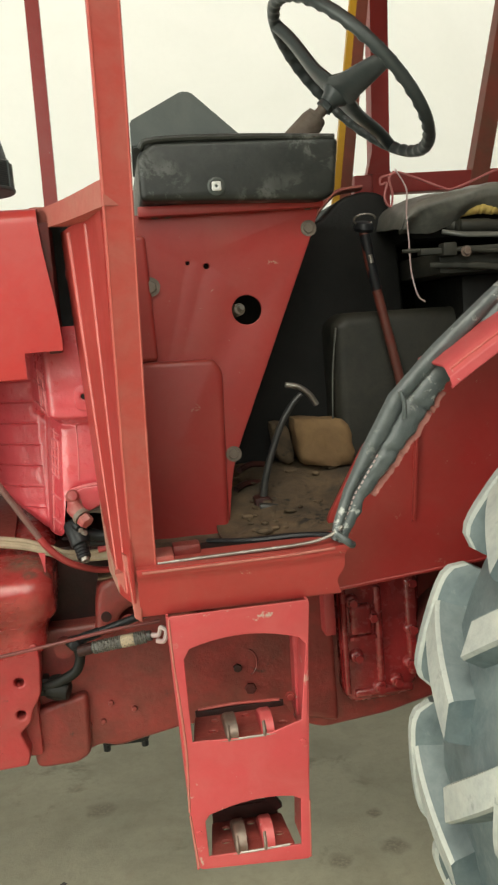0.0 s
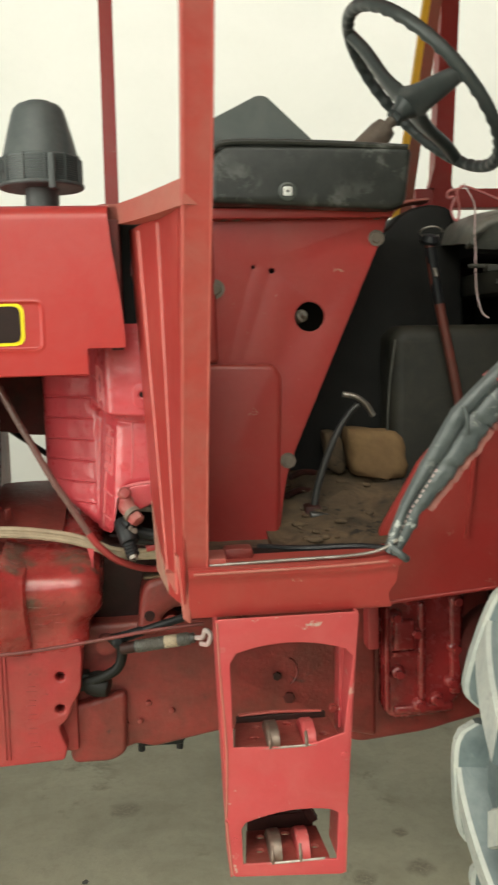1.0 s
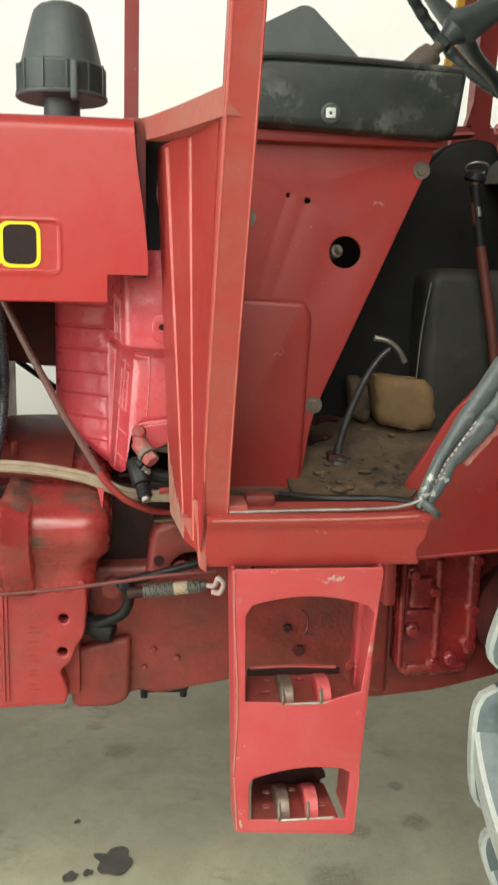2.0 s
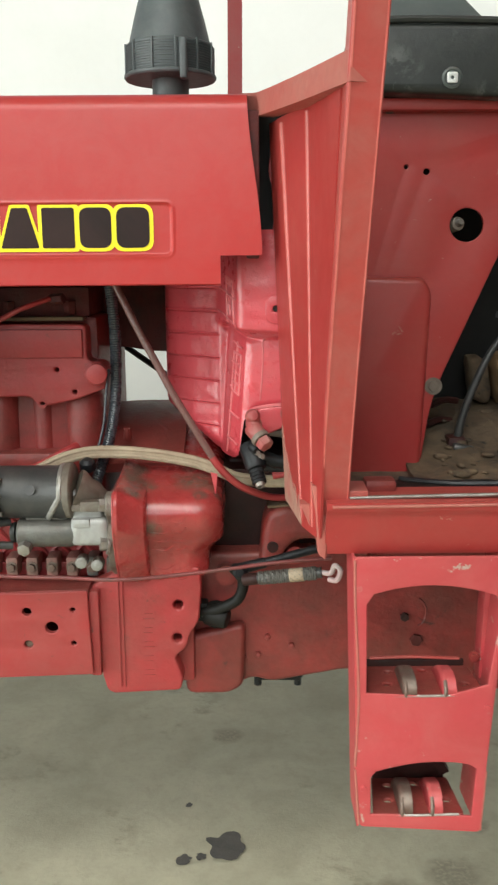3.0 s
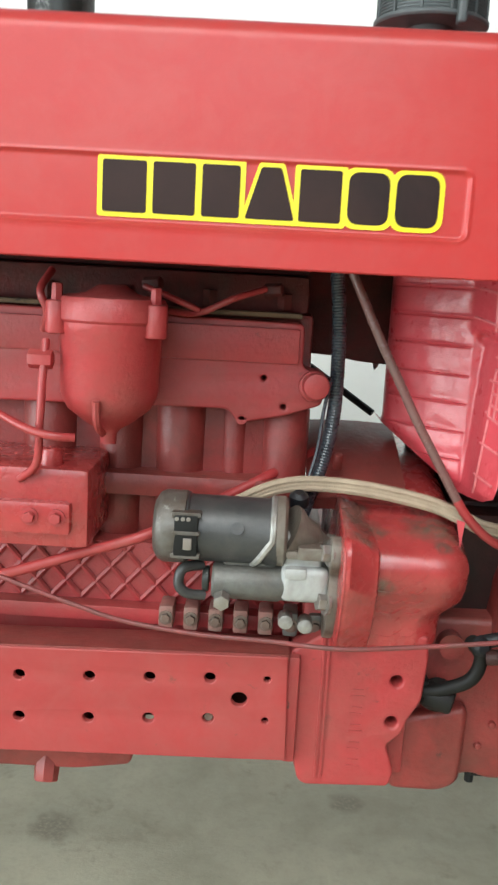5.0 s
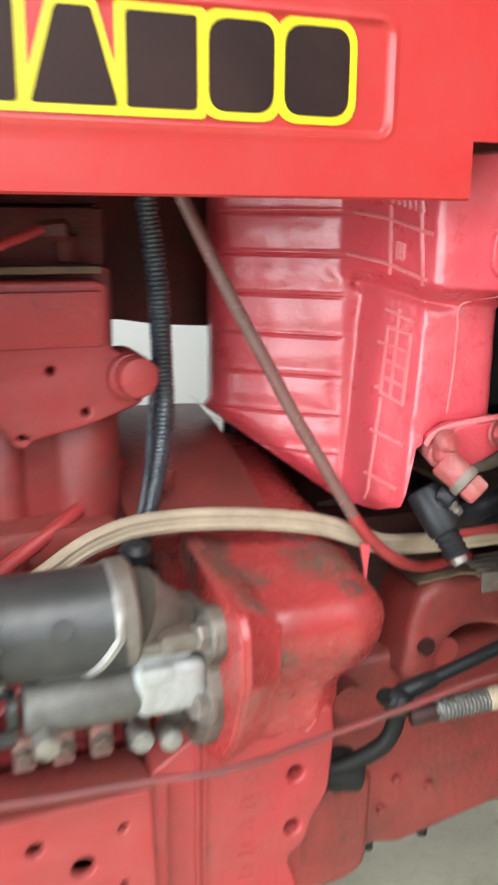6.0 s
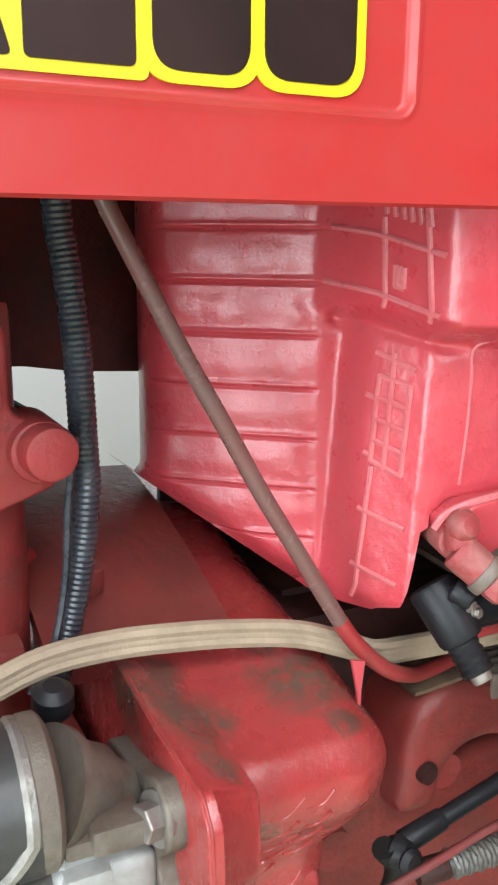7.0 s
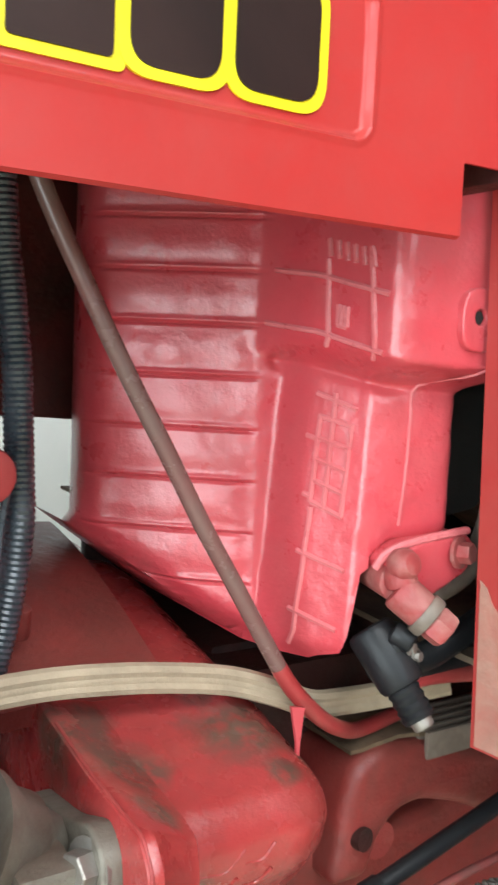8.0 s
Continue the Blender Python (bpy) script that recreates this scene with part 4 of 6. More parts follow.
def starter(t):
    y, z = 1.88, 1.02
    prof = [(0.0, 0.0), (0.044, 0.0), (0.05, 0.006), (0.053, 0.012), (0.053, 0.048), (0.05, 0.05), (0.05, 0.165), (0.052, 0.168), (0.052, 0.182), (0.0, 0.182)]
    ob = part("starter_motor", lathe(prof, (-0.512, y, z), (1, 0, 0), 48), M_STARTER, t, "dark grey starter motor")
    part("end_cap", lathe([(0, -0.003), (0.04, -0.003), (0.05, 0.003), (0.0548, 0.012), (0.0548, 0.044), (0.052, 0.046), (0, 0.046)], (-0.512, y, z), (1, 0, 0), 48), M_CAP, ob, "worn grey alloy end cap")
    # black box stands for the shade in the window's recess
    part("brush_window", box(-0.482, -0.447, 1.825, 1.87, 0.99, 1.052, 0.003), M_INSIDE, ob)
    part("brush_strap", box(-0.484, -0.444, 1.8235, 1.87, 1.022, 1.028, 0.002), M_CAP, ob)
    for zw in (0.99, 1.052):
        part("window_rim", box(-0.486, -0.443, 1.826, 1.87, zw - 0.004, zw + 0.004, 0.002), M_CAP, ob)
    part("brush_holder", box(-0.468, -0.455, 1.823, 1.85, 1.0, 1.018, 0.002), M_STEEL, ob)
    for dz in (0.012, 0.03, 0.046):
        bolt(ob, (-0.478 + 0.5 * (dz - 0.012), 1.827, 1.046), r=0.0035, h=0.003, material=M_STEEL, washer=False)
    part("badge", lathe([(0.0, 0.0), (0.008, 0.0), (0.0095, 0.0015), (0.0095, 0.003), (0, 0.003)], (-0.39, 1.8315, 1.035), (0, -1, 0.3), 24), M_STARTER, ob)
    part("body_band", tube([(-0.337 - 0.03 * max(0, -math.sin(a)), y - 0.049 * math.cos(a), z + 0.049 * math.sin(a)) for a in lin(-1.5, 2.2, 20)], 0.006, 8, 1, smooth=False), M_ALU, ob)
    nose = lathe([(0.0, 0.0), (0.0515, 0.0), (0.053, 0.003), (0.053, 0.013), (0.05, 0.016), (0.046, 0.018), (0.0, 0.019)], (-0.334, y, z + 0.002), (1, 0, 0), 40)
    lathe([(0.0, 0.0), (0.045, 0.0), (0.044, 0.008), (0.036, 0.022), (0.034, 0.04), (0.027, 0.05), (0.022, 0.068), (0.0, 0.07)], (-0.319, y, z), (1, 0.25, -0.5), 36, nose)
    part("nose_block", box(-0.322, -0.25, 1.842, 1.93, 0.922, 0.978, 0.014, seg=3), M_BRIGHT, ob, "bright cast alloy block")
    box(-0.3, -0.262, 1.832, 1.88, 0.992, 1.012, 0.004, nose)
    part("nose_casting", nose, M_NOSE, ob, "dirty cast alloy nose")
    lobes = [(1.96, 1.0), (1.89, 1.012), (1.845, 1.03), (1.826, 1.02), (1.82, 0.99), (1.85, 0.965), (1.832, 0.942), (1.834, 0.908), (1.858, 0.872), (1.9, 0.846), (1.96, 0.84)]
    part("mounting_flange", plate([fillet(lobes, 0.012)], -0.252, -0.236, 0.003, m=Matrix(((0, 1, 0, 0), (1, 0, 0, 0), (0, 0, 1, 0), (0, 0, 0, 1)))), M_NOSE, ob, "lobed alloy mounting flange")
    sol = lathe([(0.0, 0.0), (0.024, 0.0), (0.028, 0.004), (0.028, 0.1), (0.026, 0.104), (0.026, 0.13), (0.0, 0.13)], (-0.425, 1.87, 0.943), (1, 0, 0), 32)
    box(-0.41, -0.33, 1.862, 1.9, 0.955, 0.99, 0.006, sol)
    so = part("solenoid", sol, M_SOL, ob, "grey alloy solenoid")
    part("terminal", rod((-0.408, 1.86, 0.925), (-0.408, 1.828, 0.92), 0.014, 0.013, 6, bevel=0.002), M_STEEL, so)
    part("terminal_cap", rod((-0.43, 1.872, 0.943), (-0.44, 1.872, 0.943), 0.02, 0.018, 20, bevel=0.002), M_BLACK, so)
    part("copper_link", tube([(-0.44, 1.87, 0.965), (-0.468, 1.855, 0.962), (-0.474, 1.85, 0.94), (-0.462, 1.852, 0.925), (-0.435, 1.86, 0.92)], 0.008, 10), M_STARTER, so)
    for p in ((-0.25, 1.842, 1.003), (-0.251, 1.847, 0.926)):
        bolt(ob, p, (-1, -0.3, 0.1), r=0.0138, h=0.017, material=M_STEEL)
    part("grommet", lathe([(0, 0), (0.014, 0), (0.016, 0.004), (0.015, 0.018), (0.008, 0.024), (0, 0.024)], (-0.3, 1.93, 1.05), (0, -0.3, 1), 20), M_RUBBER, ob)
    for z, y, w in ((0.998, 1.836, 0.014), (0.968, 1.838, 0.018)):
        part("nose_rib", box(-0.318, -0.284, y, 1.9, z - w / 2, z + w / 2, 0.006), M_NOSE if z > 0.98 else M_BRIGHT, ob)
    part("nose_web", plate([fillet([(-0.32, 0.93), (-0.262, 0.93), (-0.262, 0.99), (-0.29, 1.0), (-0.318, 1.03)], 0.008)], 1.852, 1.9, 0.006), M_BRIGHT, ob)
    for x, z in ((-0.31, 0.88), (-0.28, 0.875)):
        part("support_lug", rod((x, 1.9, z), (x, 1.87, z), 0.012, 0.012, 12, bevel=0.003), M_ALU, ob)


starter(tractor)


# ---- side rail and clutch housing ----
def side_rail(t):
    holes = [oval(x, z, 0.0088, 0.0082) for x, z in ((-0.61, 0.77), (-0.515, 0.775), (-0.421, 0.78), (-0.61, 0.7), (-0.515, 0.706), (-0.421, 0.712))]
    holes += [oval(-0.374, 0.747, 0.0125, 0.0118), oval(-0.332, 0.783, 0.0052, 0.005, 12), oval(-0.332, 0.714, 0.0052, 0.005, 12)]
    holes += [oval(x, z, 0.0088, 0.0082) for x, z in ((-0.72, 0.765), (-0.72, 0.695))]
    bm = plate([fillet([(-1.9, 0.78), (-0.302, 0.822), (-0.296, 0.648), (-1.9, 0.6)], 0.004)] + holes, 1.875, 1.887, 0.0025)
    ob = part("side_rail", bm, M_RAIL, t, "red drilled steel side rail")
    part("rail_top_flange", box(-1.9, -0.3, 1.878, 1.955, -0.008, 0.004, 0.003, m=Matrix.Translation((0, 0, 0.829)) @ pose(0, 0, 0, 0, -1.5, 0)), M_GEAR, ob)
    part("rail_bottom_flange", box(-1.9, -0.3, 1.88, 1.955, -0.006, 0.006, 0.003, m=Matrix.Translation((0, 0, 0.664)) @ pose(0, 0, 0, 0, -1.7, 0)), M_RAIL, ob)
    part("plugged_bolt", rod((-0.421, 1.9, 0.711), (-0.421, 1.882, 0.711), 0.0078, 0.007, 16, bevel=0.001), M_BOLT, ob)
    # added dark sheet that gives the drilled holes their shade
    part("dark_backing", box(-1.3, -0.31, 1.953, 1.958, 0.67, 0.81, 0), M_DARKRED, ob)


side_rail(tractor)


def clutch_housing(t):
    lo = plate([fillet([(-0.298, 0.82), (-0.284, 0.64), (-0.274, 0.602), (-0.262, 0.594), (-0.127, 0.6), (-0.12, 0.626), (-0.136, 0.672), (-0.113, 0.692), (-0.107, 0.715), (-0.087, 0.75), (-0.081, 0.82), (-0.085, 0.86), (-0.24, 0.86)], 0.008),
                circle(-0.128, 0.782, 0.0095), circle(-0.131, 0.712, 0.0095)], 1.9, 1.95, 0.005)
    ob = part("clutch_housing", lo, M_CAST, t, "red cast clutch housing")
    back = box(-0.28, -0.1, 1.94, 2.55, 0.6, 0.9, 0.008)
    part("housing_back", back, M_CAST, ob)
    part("rib_post", box(-0.302, -0.282, 1.885, 1.93, 0.64, 0.818, 0.005), M_CAST, ob)
    for x in (-0.246, -0.238):
        part("seam", box(x - 0.002, x + 0.002, 1.8965, 1.91, 0.61, 0.9, 0.001), M_CAST, ob)
    # upper bell: flange ring, rounded shoulder and slope up to the far side
    swap = Matrix(((0, 1, 0, 0), (1, 0, 0, 0), (0, 0, 1, 0), (0, 0, 0, 1)))
    ring_a = [(2.3, 1.1), (2.0, 1.056), (1.957, 1.05), (1.89, 1.041), (1.836, 1.038), (1.806, 1.037), (1.791, 1.02), (1.787, 0.97), (1.814, 0.903), (1.852, 0.85), (1.9, 0.83), (2.3, 0.83)]
    ring_b = [(2.3, 1.088), (2.0, 1.045), (1.95, 1.034), (1.9, 1.022), (1.85, 1.017), (1.829, 1.012), (1.822, 0.99), (1.822, 0.947), (1.852, 0.884), (1.896, 0.832), (1.93, 0.82), (2.3, 0.82)]
    part("bell_flange", loft([(-0.238, ring_a, 0.014), (-0.236, ring_a, 0.002), (-0.233, ring_a, 0.0), (-0.226, ring_a, 0.0), (-0.188, ring_b, 0.0), (-0.183, ring_b, 0.0012), (-0.18, ring_b, 0.006)], 0.007), M_BELL, ob)
    edge = fillet([(y + 0.0006, z - 0.0006) for y, z in ring_a[2:10]], 0.007)
    part("flange_edge", tube([(-0.2335, y, z) for y, z in edge[3:-3]], 0.0014, 8, 2), M_CAST, ob, "rubbed flange edge")
    # rounded shoulder, drawn in towards its rear end
    prof = [(2.42, 0.82), (2.42, 1.092), (2.22, 1.09), (2.06, 1.057), (1.98, 1.041), (1.906, 1.023), (1.864, 1.008), (1.847, 0.983), (1.852, 0.952), (1.88, 0.91), (1.896, 0.88), (1.9, 0.82)]
    cut = []
    for k in lin(0, 1, 10):
        cut.append((-0.19 + 0.1 * k, prof, 0.0))
    for k in lin(0, 1, 12)[1:]:
        a = k * math.pi / 2 * 0.96
        cut.append((-0.09 + 0.054 * math.sin(a), prof, 0.04 * (1 - math.cos(a))))
    bm = loft(cut, 0.03)
    for v in bm.verts:
        low = 1 - step01(0.885, 0.925, v.co.z)
        v.co.x -= 0.03 * low * step01(-0.14, -0.06, v.co.x)
        v.co += 0.0012 * Vector((noise.noise(v.co * 30), noise.noise(v.co * 30 + Vector((9, 0, 0))), noise.noise(v.co * 30 + Vector((0, 9, 0)))))
    part("bell_shoulder", bm, M_BELL, ob, "rounded bell casting worn to primer", angle=60)
    part("cast_ridge", tube([(-0.185, 2.0, 1.038), (-0.15, 1.99, 1.0365), (-0.11, 1.98, 1.035), (-0.08, 1.974, 1.032)], 0.0028, 8), M_BELL, ob)
    front = ((0.82, 1.9), (0.88, 1.896), (0.91, 1.88), (0.952, 1.852), (0.983, 1.847))
    for k in range(7):
        z = 0.836 + 0.0215 * k
        w = 0.004 * math.sin(k * 2.1)
        for run in (((-0.174 + w, 0.002), (-0.152, -0.001), (-0.144, 0.001), (-0.132 + w, 0.013)), ((-0.13 - w, 0.002), (-0.115, 0.001), (-0.106, 0.012))):
            part("cast_line", tube([(x, path1(front, z + dz) + 0.0002, z + dz) for x, dz in run], 0.0013, 6, 4), M_BELL, ob)
    top = sheet(lambda u, v: Vector((u, 1.99 + 0.3 * v, 1.05 + 0.07 * v + 0.02 * math.sin(v * 2.4) - 0.5 * (u + 0.2) ** 2)), lin(-0.285, -0.12, 8), lin(0, 1, 10), 0.02)
    # darker red for both the dirt and the shade on the bell top
    part("bell_top", top, M_GEAR, ob)
    part("top_boss", rod((-0.235, 2.04, 1.09), (-0.235, 2.03, 1.116), 0.009, 0.007, 14, bevel=0.002), M_GEAR, ob)
    # cast figures as plain bars
    for k in range(5):
        z = 0.632 + 0.03 * k
        part("cast_bar", box(-0.199, -0.176 - 0.004 * (k % 2), 1.8985, 1.902, z, z + 0.003, 0.001), M_CAST, ob)
        part("cast_bar", box(-0.196, -0.179, 1.8985, 1.902, z + 0.011, z + 0.0135, 0.001), M_CAST, ob)
    part("thin_bracket", plate([[(-0.06, 1.05), (-0.047, 1.047), (-0.0495, 1.02), (-0.0505, 0.985), (-0.0535, 1.02)]], 1.9, 1.903), M_TANK, ob)
    part("shoulder_bolt", rod((-0.06, 1.95, 0.985), (-0.034, 1.95, 0.985), 0.011, 0.01, 6, bevel=0.002), M_CAST, ob)
    return ob


clutch_housing(tractor)


# ---- gearbox and rear axle ----
def gearbox(t):
    lo = plate([fillet([(-0.13, 0.865), (-0.13, 0.58), (-0.09, 0.562), (-0.03, 0.566), (0.02, 0.586), (0.06, 0.575), (0.21, 0.602), (0.5, 0.575), (0.56, 0.56), (0.56, 0.93), (0.27, 0.93), (0.2, 0.868), (-0.02, 0.862)], 0.012)], 1.98, 2.52, 0.012)
    ob = part("gearbox", lo, M_GEAR, t, "oil-stained dark red gearbox casing")
    part("front_boss", plate([fillet([(-0.12, 0.69), (-0.12, 0.562), (-0.03, 0.562), (0.0, 0.58), (0.005, 0.72)], 0.02)], 1.955, 2.0, 0.012), M_GEAR, ob)
    part("bottom_pan", plate([fillet([(0.02, 0.588), (0.03, 0.57), (0.12, 0.568), (0.14, 0.6)], 0.006)], 2.0, 2.4, 0.004), M_RUBBER, ob)
    for x in (0.03, 0.115):
        part("pan_screw", rod((x, 2.01, 0.58), (x, 2.01, 0.556), 0.008, 0.008, 8, bevel=0.001), M_RUBBER, ob)
    # added dark board that hides the bright sliver behind the cavity
    part("gap_blocker", box(-0.09, 0.3, 2.262, 2.275, 0.95, 1.2, 0.003), M_GRIME_SHADE, ob)
    # tunnel blocks in near-black, the cavity's shade put into their colour
    part("tunnel", box(-0.03, 0.62, 2.08, 2.5, 0.9, 1.04, 0.015), M_GRIME_SHADE, ob)
    part("tunnel_front", box(-0.1, 0.24, 2.03, 2.4, 0.84, 1.03, 0.02), M_GRIME_SHADE, ob)
    # added dark board that deepens the shade above the gearbox
    part("cavity_shade_board", box(0.16, 0.5, 1.72, 2.6, 1.035, 1.05, 0.004), M_GRIME_SHADE, ob)
    arch = [(0.03, 0.84), (0.036, 0.875), (0.04, 0.925), (0.05, 0.955), (0.08, 0.968), (0.14, 0.962), (0.26, 0.93), (0.26, 0.85), (0.19, 0.884), (0.14, 0.9), (0.108, 0.897), (0.086, 0.878), (0.076, 0.84)]
    # bracket's darker red covers grime and the shadows round it
    part("lever_bracket", plate([fillet(arch, 0.014)], 1.945, 2.08, 0.016), M_GEAR, ob, "red cast lever bracket")
    part("bracket_boss", lathe([(0, 0), (0.016, 0), (0.019, 0.004), (0.019, 0.05), (0, 0.05)], (0.106, 2.020, 0.858), (0, -1, 0), 24), M_CAST, ob)
    # dark boss that stands for the shade in a hole
    part("bracket_hole_shade", lathe([(0, 0), (0.008, 0), (0.011, 0.003), (0.011, 0.014), (0, 0.014)], (0.058, 1.953, 0.885), (0.2, -1, 0.1), 20), M_GRIME_SHADE, ob)
    part("bracket_top_dirt", sheet(lambda u, v: Vector((0.05 + 0.2 * u, 1.955 + 0.12 * v, 0.967 + 0.006 * math.sin(u * 3) - 0.036 * max(0, u - 0.3) + 0.002 * noise.noise(Vector((u * 20, v * 20, 0))))), lin(0, 1, 14), lin(0, 1, 8), 0.004), M_DIRT, ob)
    for k in range(5):
        part("bracket_fin", box(0.135, 0.25, 1.942 + k * 0.013, 1.948 + k * 0.013, 0.945, 0.972, 0.002), M_BROWN, ob)
    part("side_mark", tube([(0.36 + 0.02 * math.cos(a), 1.9785, 0.73 + 0.03 * math.sin(a)) for a in lin(-1.4, 1.4, 8)], 0.002, 6, 1, smooth=False), M_GEAR, ob)
    # two dark heads stand for shaded holes in the casing
    bolt(ob, (0.334, 1.978, 0.722), r=0.01, h=0.008, material=M_GRIME_SHADE, washer=False)
    bolt(ob, (0.36, 1.978, 0.67), r=0.014, h=0.006, material=M_DARKRED, washer=False)
    for x, z in ((0.03, 0.64), (0.05, 0.68), (0.1, 0.66), (0.0, 0.635)):
        part("cast_knob", rod((x, 1.985, z), (x, 1.972, z), 0.007, 0.006, 10, bevel=0.002), M_GEAR, ob)
    for i in range(4):
        part("cast_bar", box(0.252 + i * 0.012, 0.26 + i * 0.012, 1.976, 1.985, 0.845, 0.86, 0.001), M_GEAR, ob)
    return ob


gearbox(tractor)


def axle_housing(t):
    bm = plate([fillet([(0.47, 0.93), (0.47, 0.553), (0.53, 0.53), (0.69, 0.545), (0.84, 0.58), (0.84, 0.93)], 0.02)], 2.02, 2.5, 0.012)
    ob = part("axle_housing", bm, M_GEAR, t, "dark red cast rear axle housing")
    part("corner_bracket", box(0.532, 0.558, 1.94, 2.04, 0.78, 0.9, 0.006), M_CAST, ob)
    cov = plate([fillet([(0.575, 0.9), (0.575, 0.62), (0.6, 0.595), (0.72, 0.6), (0.76, 0.64), (0.77, 0.9)], 0.025)], 1.985, 2.04, 0.014)
    co = part("side_cover", cov, M_GLOSS, ob, "ribbed red side cover")
    for x, z in ((0.605, 0.84), (0.65, 0.8), (0.61, 0.71), (0.66, 0.63), (0.7, 0.64), (0.63, 0.88), (0.69, 0.89), (0.745, 0.87), (0.742, 0.76), (0.735, 0.68)):
        part("boss", rod((x, 1.995, z), (x, 1.972, z), 0.02, 0.014, 16, bevel=0.006), M_GLOSS, ob)
        bolt(ob, (x, 1.969, z), r=0.011, h=0.011, material=M_GLOSS, washer=False)
    for x0, x1, z0, z1, y in ((0.598, 0.648, 0.762, 0.832, 1.968), (0.656, 0.674, 0.64, 0.87, 1.974), (0.578, 0.592, 0.62, 0.88, 1.972), (0.73, 0.757, 0.65, 0.88, 1.973), (0.595, 0.66, 0.748, 0.758, 1.972), (0.6, 0.74, 0.61, 0.63, 1.976)):
        part("rib", box(x0, x1, y, 2.0, z0, z1, 0.009, seg=3), M_GLOSS, ob)
    bm = rod((0.86, 2.2, 0.74), (0.86, 1.7, 0.74), 0.12, 0.1, 32, bevel=0.01)
    part("half_axle", bm, M_DARKRED, ob)
    part("axle_tube", box(0.78, 1.25, 2.06, 2.46, 0.585, 1.05, 0.03, seg=3), M_GEAR, ob)


axle_housing(tractor)


def rear_wheel(t):
    c, R = Vector((1.355, 1.4, GROUND + 0.775)), 0.72
    prof = [(0.49, -0.16), (0.53, -0.185), (0.6, -0.2), (0.655, -0.198), (0.69, -0.18), (0.712, -0.13), (R, 0.0), (0.712, 0.13), (0.69, 0.18), (0.655, 0.198), (0.6, 0.2), (0.53, 0.185), (0.49, 0.16)]
    ob = part("rear_tyre", lathe(prof, c, (0, 1, 0), 72), M_TYRE, t, "grey dusty tractor tyre with deep lugs")
    rim = [(0.0, -0.02), (0.12, -0.025), (0.4, -0.06), (0.46, -0.12), (0.5, -0.165), (0.515, -0.165), (0.47, -0.05), (0.47, 0.05), (0.515, 0.165), (0.5, 0.165), (0.45, 0.1), (0.3, 0.04), (0.0, 0.04)]
    part("rim", lathe(rim, c, (0, 1, 0), 48), M_CAB, ob, "red steel wheel rim")
    n = 17
    for s in (-1, 1):
        bm = bmesh.new()

        def bar(rows):
            vs = [[bm.verts.new(c + Vector((-r * math.cos(q), y, r * math.sin(q)))) for y, r, q in row] for row in rows]
            for a, b in zip(vs, vs[1:]):
                for j in range(6):
                    bm.faces.new((a[j], a[(j + 1) % 6], b[(j + 1) % 6], b[j])).material_index = 0 if j in (1, 2, 3) else 1
            bm.faces.new(vs[0]).material_index = 1
            bm.faces.new(vs[-1][::-1]).material_index = 1

        # the slanting bar, then the long shoulder block at its outer end
        rows = []
        for k in lin(0, 1, 8):
            y, ang = s * (0.178 - 0.176 * k), 0.02 - 0.17 * k ** 0.9
            h, top = 0.042, 0.764 - 0.012 * (1 - k) ** 3
            rows.append([(y, 0.69, ang - 1.5 * h), (y, top - 0.008, ang - 1.1 * h), (y, top, ang - 0.95 * h), (y, top, ang + 0.95 * h), (y, top - 0.008, ang + 1.1 * h), (y, 0.69, ang + 1.5 * h)])
        bar(rows)
        rows = []
        for k in lin(0, 1, 14):
            q = -0.165 + 0.33 * k
            e = 0.035 * (2 * k - 1) ** 8
            w = 0.004 * (2 * k - 1) ** 2
            rows.append([(s * 0.158, 0.69, q), (s * (0.172 + w), 0.75 - e, q), (s * (0.176 + w), 0.757 - e, q), (s * 0.198, 0.755 - e, q), (s * 0.205, 0.745 - e, q), (s * 0.208, 0.62, q)])
        bar(rows)
        first = part("lug", bm, M_LUG, ob, angle=30)
        first.data.materials.append(M_TYRE)
        for i in range(n):
            o = first if i == 0 else new("lug", first.data)
            o.parent = ob
            o.matrix_basis = Matrix.Translation(c) @ Matrix.Rotation(2 * math.pi * (i + (0.9 if s > 0 else 0.4)) / n, 4, "Y") @ Matrix.Translation(-c)


rear_wheel(tractor)


